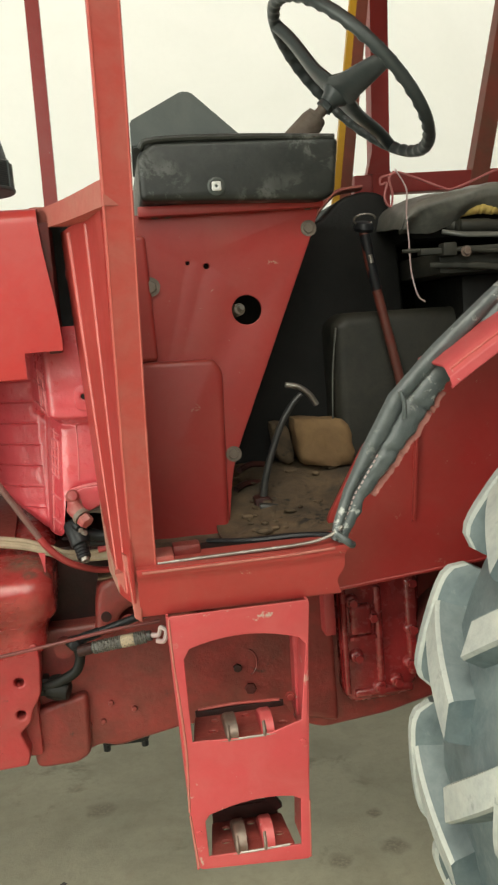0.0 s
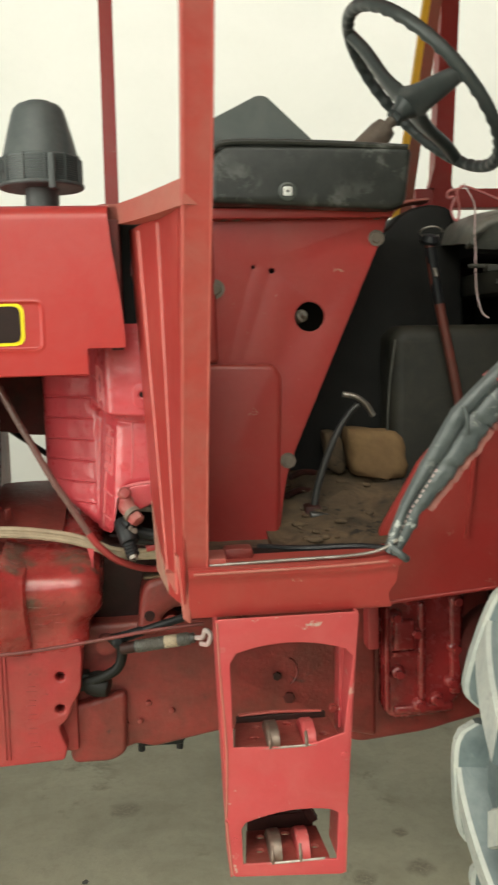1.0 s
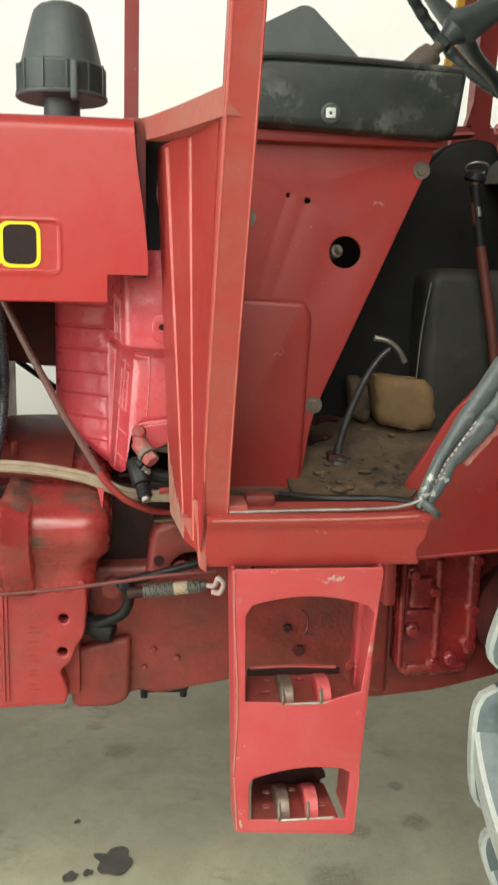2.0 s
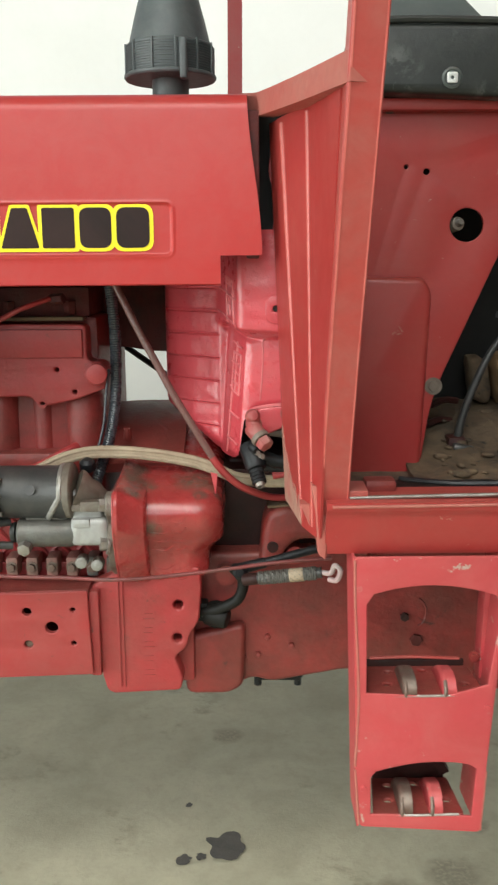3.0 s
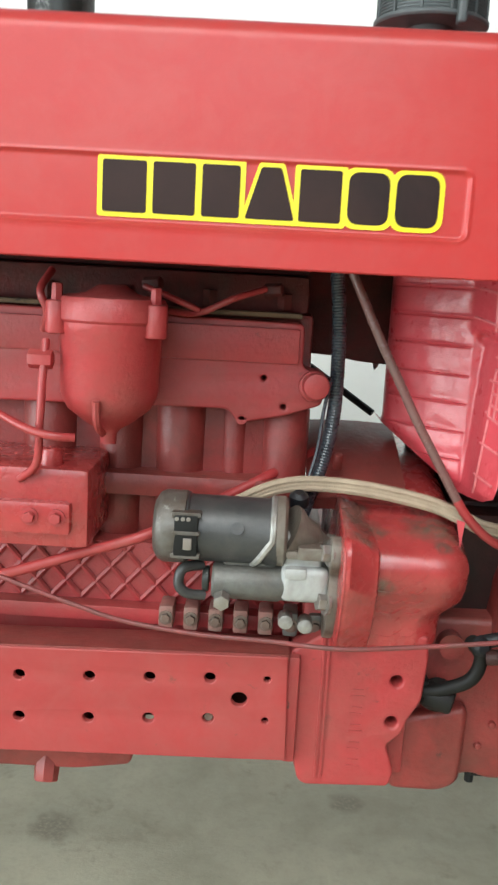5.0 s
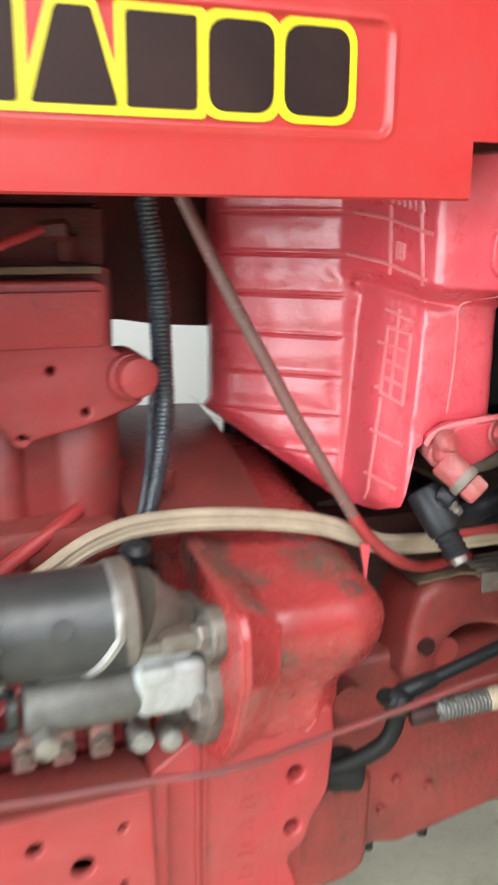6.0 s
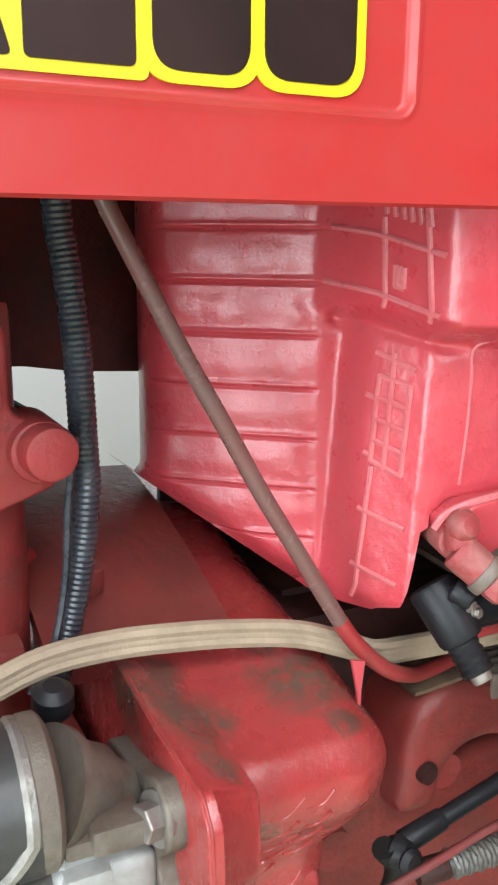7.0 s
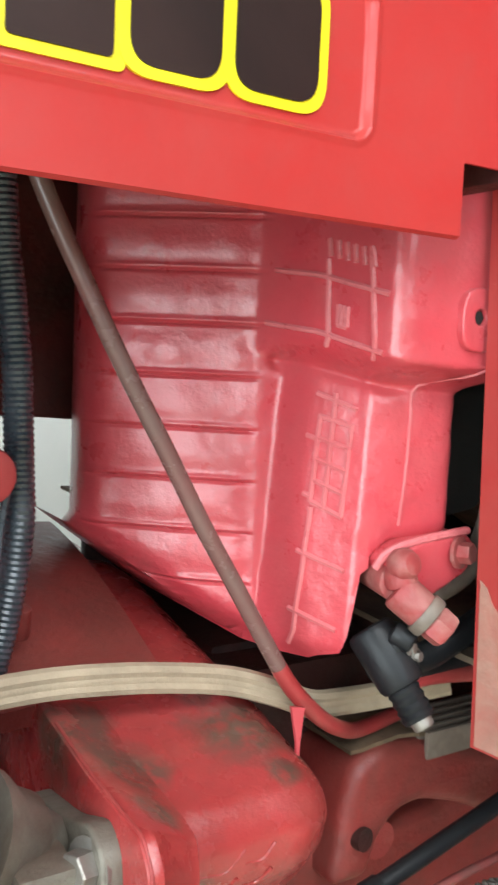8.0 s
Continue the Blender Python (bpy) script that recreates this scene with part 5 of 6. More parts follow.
# ---- cab frame ----
def cab_frame(t):
    def post(v):
        z = 1.07 + v
        return Vector((0.146 + 0.014 * step01(0, 0.9, v), 1.618 - 0.36 * v, z))

    bm = bmesh.new()
    rings = []
    for v in lin(-0.02, 1.3, 16):
        p = post(v)
        rings.append([bm.verts.new(p + Vector(d)) for d in ((-0.017, -0.026, 0), (0.019, -0.026, 0), (0.022, -0.022, 0), (0.022, 0.03, 0), (-0.022, 0.03, 0), (-0.022, -0.02, 0))])
    for p, q in zip(rings, rings[1:]):
        for k in range(6):
            bm.faces.new((p[k], p[(k + 1) % 6], q[(k + 1) % 6], q[k]))
    bm.faces.new(rings[0])
    bm.faces.new(rings[-1][::-1])
    ob = part("cab_pillar", bm, M_POST, t, "worn red box-section cab pillar")
    # pale tubes paint the highlights along the pillar's front edges
    for dx, dy in ((-0.0185, -0.0245), (0.0205, -0.0245)):
        part("pillar_edge", tube([post(v) + Vector((dx, dy, 0)) for v in lin(0.0, 1.28, 12)], 0.0022, 6, 2), M_WORN_LIT, ob)
    # folded sheet from the pillar in towards the tank; it narrows to the foot
    def fold(u, v):
        k = v
        top = ((0.0, 0.135, 1.43), (0.33, 0.108, 1.655), (0.66, 0.073, 1.77), (1.0, 0.056, 1.842))
        bot = ((0.0, 0.128, 1.6), (0.33, 0.117, 1.622), (0.66, 0.104, 1.67), (1.0, 0.085, 1.842))
        z = 1.012 + 0.663 * k
        a = [path1([(p[0], p[i]) for p in bot], u) for i in (1, 2)]
        b = [path1([(p[0], p[i]) for p in top], u) for i in (1, 2)]
        return Vector((a[0] + (b[0] - a[0]) * k, a[1] + (b[1] - a[1]) * k, z))

    us = sorted(set(lin(0, 1, 24) + [0.33, 0.66]))
    part("corner_fold", sheet(fold, us, lin(0, 1, 10), 0.004), M_CAB, ob, "folded red corner sheet with two ribs")
    for u in (0.33, 0.66):
        part("fold_rib", tube([fold(u, k) + Vector((-0.001, -0.001, 0)) for k in lin(0.02, 0.985, 12)], 0.0072, 10, 2, ring=lambda i, n: 0.6 + 0.4 * i / n), M_WORN_LIT, ob, "rubbed fold edge")
    part("fold_dust", sheet(lambda u, v: fold(0.66 + 0.335 * u, 0.004 + v * (0.05 + 0.16 * u * u + 0.05 * noise.noise(Vector((u * 9, 1, 0))))) + Vector((-0.004, -0.0025, 0)), lin(0, 1, 24), lin(0, 1, 8), 0.0012), M_CAKED, ob, "dust caked on the foot of the fold")
    part("front_cross_rail", tube([(0.155, 1.38, 1.672), (0.1, 1.6, 1.685), (0.05, 1.8, 1.70), (0.0, 2.0, 1.72), (-0.03, 2.9, 1.76)], 0.026, 4, 6), M_DUSTY, ob, "dusty red cross rail")
    # sheet added to paint the gap between hood and cab in shade
    part("gap_shade_sheet", plate([fillet([(0.005, 1.715), (0.13, 1.695), (0.135, 1.2), (0.07, 1.19), (0.055, 1.3), (0.03, 1.5)], 0.01)], 1.9, 1.905), M_INSIDE, ob, "added dark sheet for the shaded gap between hood and cab")
    part("wavy_bracket", plate([fillet([(0.062, 1.66), (0.1, 1.66), (0.1, 1.4), (0.07, 1.42), (0.058, 1.5), (0.066, 1.55), (0.05, 1.6)], 0.015)], 1.872, 1.876), M_CAST, ob)
    # sill under the door opening
    def sec(u, v):
        prof = ((0, 1.612, 0.982), (0.1, 1.606, 0.984), (0.45, 1.592, 1.03), (0.6, 1.585, 1.052), (0.68, 1.575, 1.066), (0.76, 1.575, 1.076), (0.84, 1.6, 1.08), (1.0, 1.66, 1.08))
        y, z = path1([(a, b) for a, b, c in prof], v), path1([(a, c) for a, b, c in prof], v)
        end = 0.49 + 0.018 * step01(0.3, 0.8, v) + 0.004 * math.sin(v * 17)
        x = 0.133 + (end - 0.133) * u
        return Vector((x, y, z + 0.006 * step01(0.8, 1.0, u) * v))

    part("door_sill", sheet(sec, lin(0, 1, 24), lin(0, 1, 25), 0.004), M_CAB, t, "red door sill with chipped top edge")
    part("sill_edge_strip", tube([(0.17, 1.592, 1.08), (0.3, 1.59, 1.083), (0.42, 1.588, 1.086), (0.47, 1.587, 1.094), (0.498, 1.58, 1.112)], 0.0032, 8), M_STEEL, t)
    part("sill_ridge", tube([(0.142, 1.574, 1.07), (0.25, 1.5735, 1.071), (0.38, 1.5735, 1.0725), (0.48, 1.574, 1.076)], 0.0026, 8), M_DUSTY, t, "dusty rubbed sill edge")
    part("pillar_foot", plate([fillet([(0.118, 1.05), (0.122, 0.985), (0.135, 0.975), (0.142, 1.09), (0.11, 1.1)], 0.004)], 1.6, 1.625, 0.003), M_DUSTY, ob)
    part("sill_end_plate", plate([[(0.095, 1.06), (0.135, 0.965), (0.142, 1.06)]], 1.63, 1.66), M_DUSTY, ob)
    part("pillar_foot_block", box(0.13, 0.2, 1.59, 1.66, 1.075, 1.092, 0.004), M_POST, ob)
    # far side frame
    for name, a, b, w, mt, lb in (("far_front_post", (-0.018, 2.9, 1.6), (-0.008, 2.9, 2.9), 0.022, M_CAB, ""), ("far_door_post", (0.997, 2.9, 1.5), (1.06, 2.9, 2.9), 0.031, M_CAB, ""),
                                  ("far_rear_post", (1.3, 2.9, 1.7), (1.58, 2.9, 2.9), 0.031, M_RUST, "rusty brown rear post")):
        part(name, tube([a, b], w * 1.3, 4, 1, smooth=False), mt, t, lb or "red far-side cab post")
    # roof above the view, added to keep light out of the cab
    part("shade_roof", box(-0.15, 1.7, 1.12, 3.1, 2.72, 2.78, 0.02), M_CAB, t, "unseen red roof sheet added to shade the cab")
    for dx, mt, w in ((0.0, M_YELLOW, 0.011), (0.027, M_RUST, 0.018)):
        part("door_edge_post", tube([(0.83 + dx, 2.8, 1.75), (0.965 + dx, 2.8, 2.6)], w * 1.3, 4, 1, smooth=False), mt, t, "yellow edged door post" if dx == 0 else "rusty door post")
    part("far_waist_rail", box(0.93, 2.0, 2.88, 2.94, 1.86, 1.92, 0.006), M_CAB, t, "red waist rail")
    part("waist_gusset", plate([[(0.97, 1.92), (1.05, 1.92), (0.99, 1.99)]], 2.87, 2.9), M_CAB, t)


cab_frame(tractor)


def dash(t):
    pan = plate([fillet([(0.12, 1.7), (0.555, 1.695), (0.545, 1.66), (0.345, 1.2), (0.325, 1.05), (0.27, 1.01), (0.12, 1.01)], [0.004, 0.01, 0.02, 0.05, 0.03, 0.03, 0.004]),
                 oval(0.397, 1.505, 0.0295, 0.029, 28), oval(0.324, 1.595, 0.006, 0.0055, 10), oval(0.288, 1.603, 0.004, 0.004, 10)], 1.84, 1.845, 0.0015)
    ob = part("side_panel", pan, M_CAB, t, "red sheet side panel with round hole")
    part("pressed_box", plate([fillet([(0.12, 1.42), (0.322, 1.415), (0.338, 1.39), (0.325, 1.05), (0.27, 1.02), (0.12, 1.02)], [0.0, 0.01, 0.03, 0.04, 0.03, 0.0])], 1.822, 1.842, 0.012), M_CAB, ob)
    part("pressed_strip", plate([fillet([(0.12, 1.66), (0.21, 1.66), (0.215, 1.42), (0.12, 1.42)], 0.01)], 1.828, 1.842, 0.008), M_CAB, ob)
    part("panel_top_rail", box(0.2, 0.56, 1.815, 1.86, 1.692, 1.712, 0.004), M_CAB, ob)
    part("panel_edge_return", plate([[(0.548, 1.69), (0.55, 1.69), (0.345, 1.2), (0.343, 1.2)]], 1.845, 1.86), M_CAB, ob)
    for x, z in ((0.532, 1.655), (0.348, 1.222)):
        bolt(ob, (x, 1.839, z), r=0.011, h=0.005, material=M_BROWN)
    bolt(ob, (0.212, 1.835, 1.562), r=0.013, h=0.005, material=M_BROWN)
    part("cable_end", rod((0.372, 1.9, 1.503), (0.385, 1.85, 1.508), 0.014, 0.012, 16, bevel=0.003), M_BROWN, ob)
    part("cable_tip", rod((0.383, 1.856, 1.508), (0.388, 1.842, 1.511), 0.009, 0.005, 14), M_STEEL, ob)
    # black instrument box with key switch
    bx = plate([fillet([(0.206, 1.715), (0.55, 1.7), (0.575, 1.71), (0.588, 1.81), (0.575, 1.818), (0.235, 1.822), (0.206, 1.8)], 0.012)], 1.778, 2.35, 0.012)
    db = part("instrument_box", bx, M_BLACK, t, "scuffed black instrument box")
    part("binnacle", binnacle(), M_DASH, t, "dark grey angular instrument hood")
    part("box_lip", tube([(0.212, 1.784, 1.81), (0.24, 1.78, 1.824), (0.4, 1.78, 1.823), (0.58, 1.782, 1.815)], 0.006, 8), M_BLACK, db)
    part("key_switch", lathe([(0, 0), (0.016, 0), (0.017, 0.004), (0.013, 0.006), (0.0115, 0.004), (0, 0.004)], (0.348, 1.779, 1.735), (0, -1, 0), 24), M_DASH, db, "grey key switch ring")
    part("key_plate", plate([fillet([(0.3395, 1.7265), (0.3565, 1.7265), (0.3565, 1.7435), (0.3395, 1.7435)], 0.003), circle(0.348, 1.735, 0.003, 12)], 1.7715, 1.775, 0.001), M_PLATE, db, "bright key plate")
    part("box_stud", rod((0.448, 1.86, 1.82), (0.448, 1.86, 1.838), 0.007, 0.006, 8, bevel=0.002), M_STEEL, db)
    for x in (0.225, 0.25, 0.525):
        part("box_foot", box(x, x + 0.014, 1.83, 1.86, 1.69, 1.72, 0.003), M_BROWN, db)
    # dark far lining of the cab behind the panel
    tun = plate([fillet([(0.2, 1.69), (0.622, 1.695), (0.675, 1.75), (0.74, 1.762), (0.785, 1.75), (0.806, 1.65), (0.83, 1.1), (0.2, 1.05)], 0.03)], 2.12, 2.5, 0.01)
    part("pedal_bulkhead", tun, M_INSIDE, t, "black bulkhead lining")
    part("bulkhead_edge", blade([(0.612, 2.18, 1.7), (0.64, 2.18, 1.735), (0.68, 2.18, 1.768), (0.74, 2.18, 1.776)], (0.03, 0.03, 0.03, 0.03), 0.006, (0, 1, 0)), M_DUSTY, t, "dusty pink bulkhead top sheet")


def binnacle():
    """Angular hood over the instruments: a sloped front, a peak and flat sides."""
    bm = bmesh.new()
    f = [(0.2, 1.82), (0.418, 1.824), (0.318, 1.916), (0.3, 1.918), (0.2, 1.868)]
    a = [bm.verts.new((x, 1.815, z)) for x, z in f]
    b = [bm.verts.new((x + 0.01, 2.15, 1.82 + (z - 1.82) * 0.8)) for x, z in f]
    bm.faces.new(a)
    bm.faces.new(b[::-1])
    for i in range(5):
        bm.faces.new((a[i], b[i], b[(i + 1) % 5], a[(i + 1) % 5]))
    bmesh.ops.bevel(bm, geom=list(bm.edges), offset=0.003, segments=2, affect="EDGES")
    return bm


dash(tractor)


def steering(t):
    n = Vector((0.713, -0.034, 0.7)).normalized()
    c = Vector((0.754, 2.25, 2.047))
    e1 = Vector((0, 1, 0))
    e1 = (e1 - n * e1.dot(n)).normalized()
    e2 = n.cross(e1)
    R = 0.2465
    k = 216
    bm = bmesh.new()
    rows = []
    for i in range(k):
        a = 2 * math.pi * i / k
        d = math.cos(a) * e1 + math.sin(a) * e2
        grip = 0.0055 * max(0.0, math.cos(a * 38)) ** 0.7
        rows.append([bm.verts.new(c + d * (R + (0.0138 + (grip if math.cos(b) < 0.1 else 0)) * math.cos(b)) + n * (0.0138 + (0.4 * grip if math.cos(b) < 0.1 else 0)) * math.sin(b)) for b in (2 * math.pi * j / 12 for j in range(12))])
    for i in range(k):
        for j in range(12):
            bm.faces.new((rows[i][j], rows[(i + 1) % k][j], rows[(i + 1) % k][(j + 1) % 12], rows[i][(j + 1) % 12]))
    ob = part("steering_wheel", bm, M_WHEEL, t, "black ribbed-grip steering wheel")
    hub = c - n * 0.05
    part("hub", lathe([(0, -0.034), (0.02, -0.034), (0.024, -0.02), (0.034, -0.008), (0.038, 0.004), (0.034, 0.014), (0.02, 0.02), (0, 0.021)], hub, n, 32), M_WHEEL, ob)
    for a in (radians(65), radians(187), radians(307)):
        d = math.cos(a) * e1 + math.sin(a) * e2
        part("spoke", blade([hub + d * 0.012 + n * 0.006, hub + d * 0.08 + n * 0.014, c + d * (R - 0.07) - n * 0.01, c + d * (R - 0.004)], (0.046, 0.034, 0.024, 0.016), 0.014, n.cross(d)), M_WHEEL, ob)
    part("column_sleeve", rod(c - n * 0.3, c - n * 0.13, 0.036, 0.03, 24, bevel=0.008), M_BROWN, t, "brown steering column sleeve")
    part("column_shaft", rod(c - n * 0.15, hub, 0.0135, 0.0135, 16), M_BROWN, t)
    part("column_nut", rod(c - n * 0.1, c - n * 0.084, 0.021, 0.02, 6, bevel=0.002), M_WHEEL, t)
    part("sleeve_collar", lathe([(0.016, 0), (0.026, 0), (0.028, 0.004), (0.026, 0.012), (0.016, 0.014)], c - n * 0.134, n, 24), M_BROWN, t)
    part("column_tube", rod(c - n * 0.75, c - n * 0.28, 0.03, 0.03, 20), M_INSIDE, t)


steering(tractor)


def footwell(t):
    bm = sheet(lambda u, v: Vector((u, 2.9 - (2.9 - v) * (1 - 0.132 * step01(0.46, 0.53, u)), 1.068 + 0.004 * noise.noise(Vector((u * 20, v * 20, 0))))), lin(0.12, 1.0, 20), lin(1.69, 2.9, 24), 0.006)
    part("cab_floor", bm, M_FLOORPAN, t, "dirty tan cab floor plate")
    part("rubber_mat_edge", tube([(0.27, 1.72, 1.078), (0.35, 1.68, 1.08), (0.44, 1.66, 1.084), (0.49, 1.63, 1.085)], 0.006, 8), M_RUBBER, t)
    part("floor_clod", box(0.2, 0.25, 1.63, 1.67, 1.078, 1.098, 0.006), M_GEAR, t)
    part("black_sill_strip", box(0.255, 0.43, 1.665, 1.72, 1.066, 1.078, 0.004), M_INSIDE, t, "black flat strip by the sill")
    # floor rising to the bulkhead, caked with dirt
    part("floor_rise", sheet(lambda u, v: Vector((0.3 + (u - 0.3) / 0.42 * (0.2 + 0.23 * v), 1.7 + 0.44 * v, 1.072 + 0.085 * step01(0.05, 1.0, v) + 0.006 * noise.noise(Vector((u * 16, v * 7, 2))) + 0.003 * noise.noise(Vector((u * 50, v * 22, 5))))), lin(0.3, 0.72, 44), lin(0, 1, 44), 0.006), M_DIRT, t, "dirt-caked footwell floor", angle=70)
    # clutch pedal
    p = part("pedal_arm", tube([(0.408, 1.9, 1.09), (0.415, 1.9, 1.14), (0.432, 1.9, 1.198), (0.461, 1.9, 1.267), (0.487, 1.9, 1.306), (0.507, 1.9, 1.325)], 0.0075, 12, ring=lambda i, n: 1.1 - 0.35 * i / n), M_STARTER, t, "bent dark steel pedal arm")
    part("pedal_pad", blade([(0.474, 1.898, 1.347), (0.5, 1.897, 1.341), (0.522, 1.898, 1.324), (0.538, 1.9, 1.3)], (0.008, 0.012, 0.012, 0.007), 0.006, (0, 1, 0)), M_STEEL, p, "bare steel pedal pad")
    part("pedal_base", box(0.39, 0.425, 1.885, 1.93, 1.085, 1.118, 0.008), M_GRIME_SHADE, p)
    part("pedal_fork", rod((0.398, 1.882, 1.1), (0.436, 1.882, 1.094), 0.009, 0.008, 12, bevel=0.002), M_STARTER, p)
    # box under the seat, its lid dusty
    part("seat_base", plate([fillet([(0.612, 1.462), (0.64, 1.486), (1.3, 1.478), (1.3, 1.08), (0.612, 1.08)], 0.03, 6)], 2.02, 2.4, 0.03), M_LID, t, "dusty dark box under the seat")
    part("box_crease", tube([(0.6, 2.03, 1.2), (0.606, 2.02, 1.35), (0.618, 2.012, 1.455)], 0.002, 6), M_VINYL, t)
    lv = part("gear_lever", tube([(0.77, 1.99, 1.2), (0.753, 1.99, 1.32), (0.727, 1.99, 1.448), (0.707, 1.99, 1.542), (0.696, 1.99, 1.6), (0.688, 1.99, 1.66)], 0.0105, 12), M_LEVER, t, "dull red bent gear lever")
    part("lever_sleeve", tube([(0.71, 1.99, 1.53), (0.698, 1.99, 1.595), (0.69, 1.99, 1.65)], 0.0115, 12), M_RUBBER, lv)
    part("lever_clip", tube([(0.699, 1.978, 1.588), (0.697, 1.978, 1.598), (0.695, 1.978, 1.606)], 0.005, 8), M_STEEL, lv)
    part("lever_knob", lathe([(0, 0), (0.02, 0.003), (0.023, 0.01), (0.018, 0.022), (0, 0.026)], (0.69, 2.0, 1.655), (0.1, -0.3, 1), 24), M_RUBBER, lv)
    part("knob_ring", tube([(0.69 + 0.024 * math.cos(a), 1.985 - 0.01 * math.sin(a), 1.682 + 0.01 * math.sin(a)) for a in lin(0, 5.6, 18)], 0.0022, 6, 1, smooth=False), M_STEEL, lv)
    for z, x in ((1.13, 0.36), (1.17, 0.37)):
        part("pipe_run", tube([(x, 1.95, z), (x + 0.03, 1.98, z + 0.005), (x + 0.06, 2.0, z)], 0.007, 8), M_GRIME_SHADE, t)


footwell(tractor)


def seat(t):
    top = ((0.756, 1.652), (0.764, 1.683), (0.782, 1.7), (0.8, 1.709), (0.876, 1.726), (0.98, 1.735), (1.3, 1.735))
    low = ((0.756, 1.642), (0.82, 1.643), (0.872, 1.651), (0.9, 1.672), (0.94, 1.684), (1.0, 1.682), (1.06, 1.65), (1.3, 1.62))

    def cover(u, v):
        """The vinyl: its underside edge in front, rolled over the nose and back across the top."""
        x = 0.756 + 0.53 * u
        a, b = path1(low, x), path1(top, x)
        y = 1.952 - 0.03 * math.sin(math.pi * min(1.0, v * 2)) if v < 0.5 else 1.952 + 0.42 * (v - 0.5) * 2
        z = a + (b - a) * math.sin(math.pi / 2 * min(1.0, v * 2)) + (0.018 * math.sin(math.pi * (v - 0.5) * 2) if v > 0.5 else 0)
        z += 0.007 * noise.noise(Vector((x * 14, v * 5, 3))) + 0.003 * noise.noise(Vector((x * 45, v * 14, 8)))
        return Vector((x, y + 0.006 * noise.noise(Vector((x * 18, v * 6, 11))), z))

    part("rear_lining", box(0.7, 1.7, 2.46, 2.52, 1.05, 1.74, 0.01), M_INSIDE, t, "black lining behind the seat")
    ob = part("seat_cushion", sheet(cover, lin(0, 1, 60), lin(0, 1, 30), 0.006), M_VINYL, t, "torn dark vinyl seat cushion", angle=70)
    part("cushion_core", box(0.79, 1.28, 1.99, 2.36, 1.63, 1.7, 0.02), M_INSIDE, ob)
    part("torn_foam", tube([(0.88, 1.972, 1.672), (0.905, 1.962, 1.684), (0.94, 1.955, 1.69), (0.97, 1.958, 1.684), (1.0, 1.965, 1.676)], 0.014, 14, ring=lambda i, n: (0.35 + math.sin(math.pi * (i + 1) / (n + 1))) * (0.8 + 0.3 * noise.noise(Vector((i * 0.7, 0, 0))))), M_FOAM, ob, "yellow foam showing through the tear")
    part("torn_wadding", tube([(0.868, 1.965, 1.656), (0.9, 1.955, 1.652), (0.95, 1.955, 1.65), (1.01, 1.96, 1.644)], 0.016, 12, ring=lambda i, n: 0.9 + 0.4 * noise.noise(Vector((i * 0.9, 4, 0)))), M_LID, ob, "brown wadding in the tear")
    for k, (z, r) in enumerate(((1.63, 0.005),)):
        part("torn_lip", blade([(0.85, 1.95, z + 0.012), (0.89, 1.94, z + 0.003), (0.93, 1.936, z + 0.002 * k), (1.0, 1.94, z - 0.004)], (0.004, 0.012, 0.014, 0.01), r, (0, 1, 0.4)), M_VINYL, ob, "torn pale vinyl lip")
    part("seat_pan", box(0.82, 1.36, 1.9, 2.3, 1.548, 1.6, 0.015), M_LID, ob, "dusty dark seat pan")
    part("pan_flange", box(0.775, 1.3, 1.88, 1.905, 1.59, 1.603, 0.003), M_LID, ob)
    part("pan_rail", tube([(0.742, 1.9, 1.602), (0.8, 1.89, 1.6), (0.9, 1.872, 1.592), (1.2, 1.86, 1.56)], 0.0045, 8), M_LID, ob)
    part("pan_clip", box(0.82, 0.85, 1.868, 1.9, 1.585, 1.612, 0.004), M_LID, ob)
    bolt(ob, (0.87, 1.872, 1.592), r=0.008, h=0.008)
    part("pan_brace", blade([(0.8, 1.9, 1.57), (0.9, 1.89, 1.562), (1.02, 1.885, 1.545), (1.2, 1.88, 1.52)], (0.006, 0.007, 0.007, 0.007), 0.004, (0, 0, 1)), M_LID, ob)
    part("seat_post", box(0.9, 1.3, 1.98, 2.3, 1.07, 1.55, 0.02), M_INSIDE, ob)
    part("seat_wire", tube([(0.804, 2.1, 1.802), (0.81, 2.05, 1.75), (0.766, 1.93, 1.685), (0.768, 1.93, 1.63), (0.77, 1.93, 1.56), (0.782, 1.93, 1.51), (0.797, 1.93, 1.496)], 0.0018, 6), M_PINK, t, "thin pale loose wire")
    part("red_wire", tube([(0.79, 2.1, 1.79), (0.81, 2.1, 1.795), (0.856, 2.1, 1.779), (0.91, 2.1, 1.757), (0.937, 2.1, 1.751), (0.99, 2.1, 1.768), (1.052, 2.1, 1.79), (1.2, 2.1, 1.83)], 0.0028, 6), M_WIRE, t, "loose faded red wire")
    part("red_wire_loop", tube([(0.79, 2.1, 1.79), (0.769, 2.1, 1.785), (0.767, 2.1, 1.77), (0.782, 2.1, 1.772), (0.775, 2.1, 1.745), (0.78, 2.1, 1.725), (0.79, 2.1, 1.722), (0.794, 2.1, 1.75), (0.788, 2.1, 1.782), (0.8, 2.1, 1.798)], 0.0028, 6), M_WIRE, t)


seat(tractor)


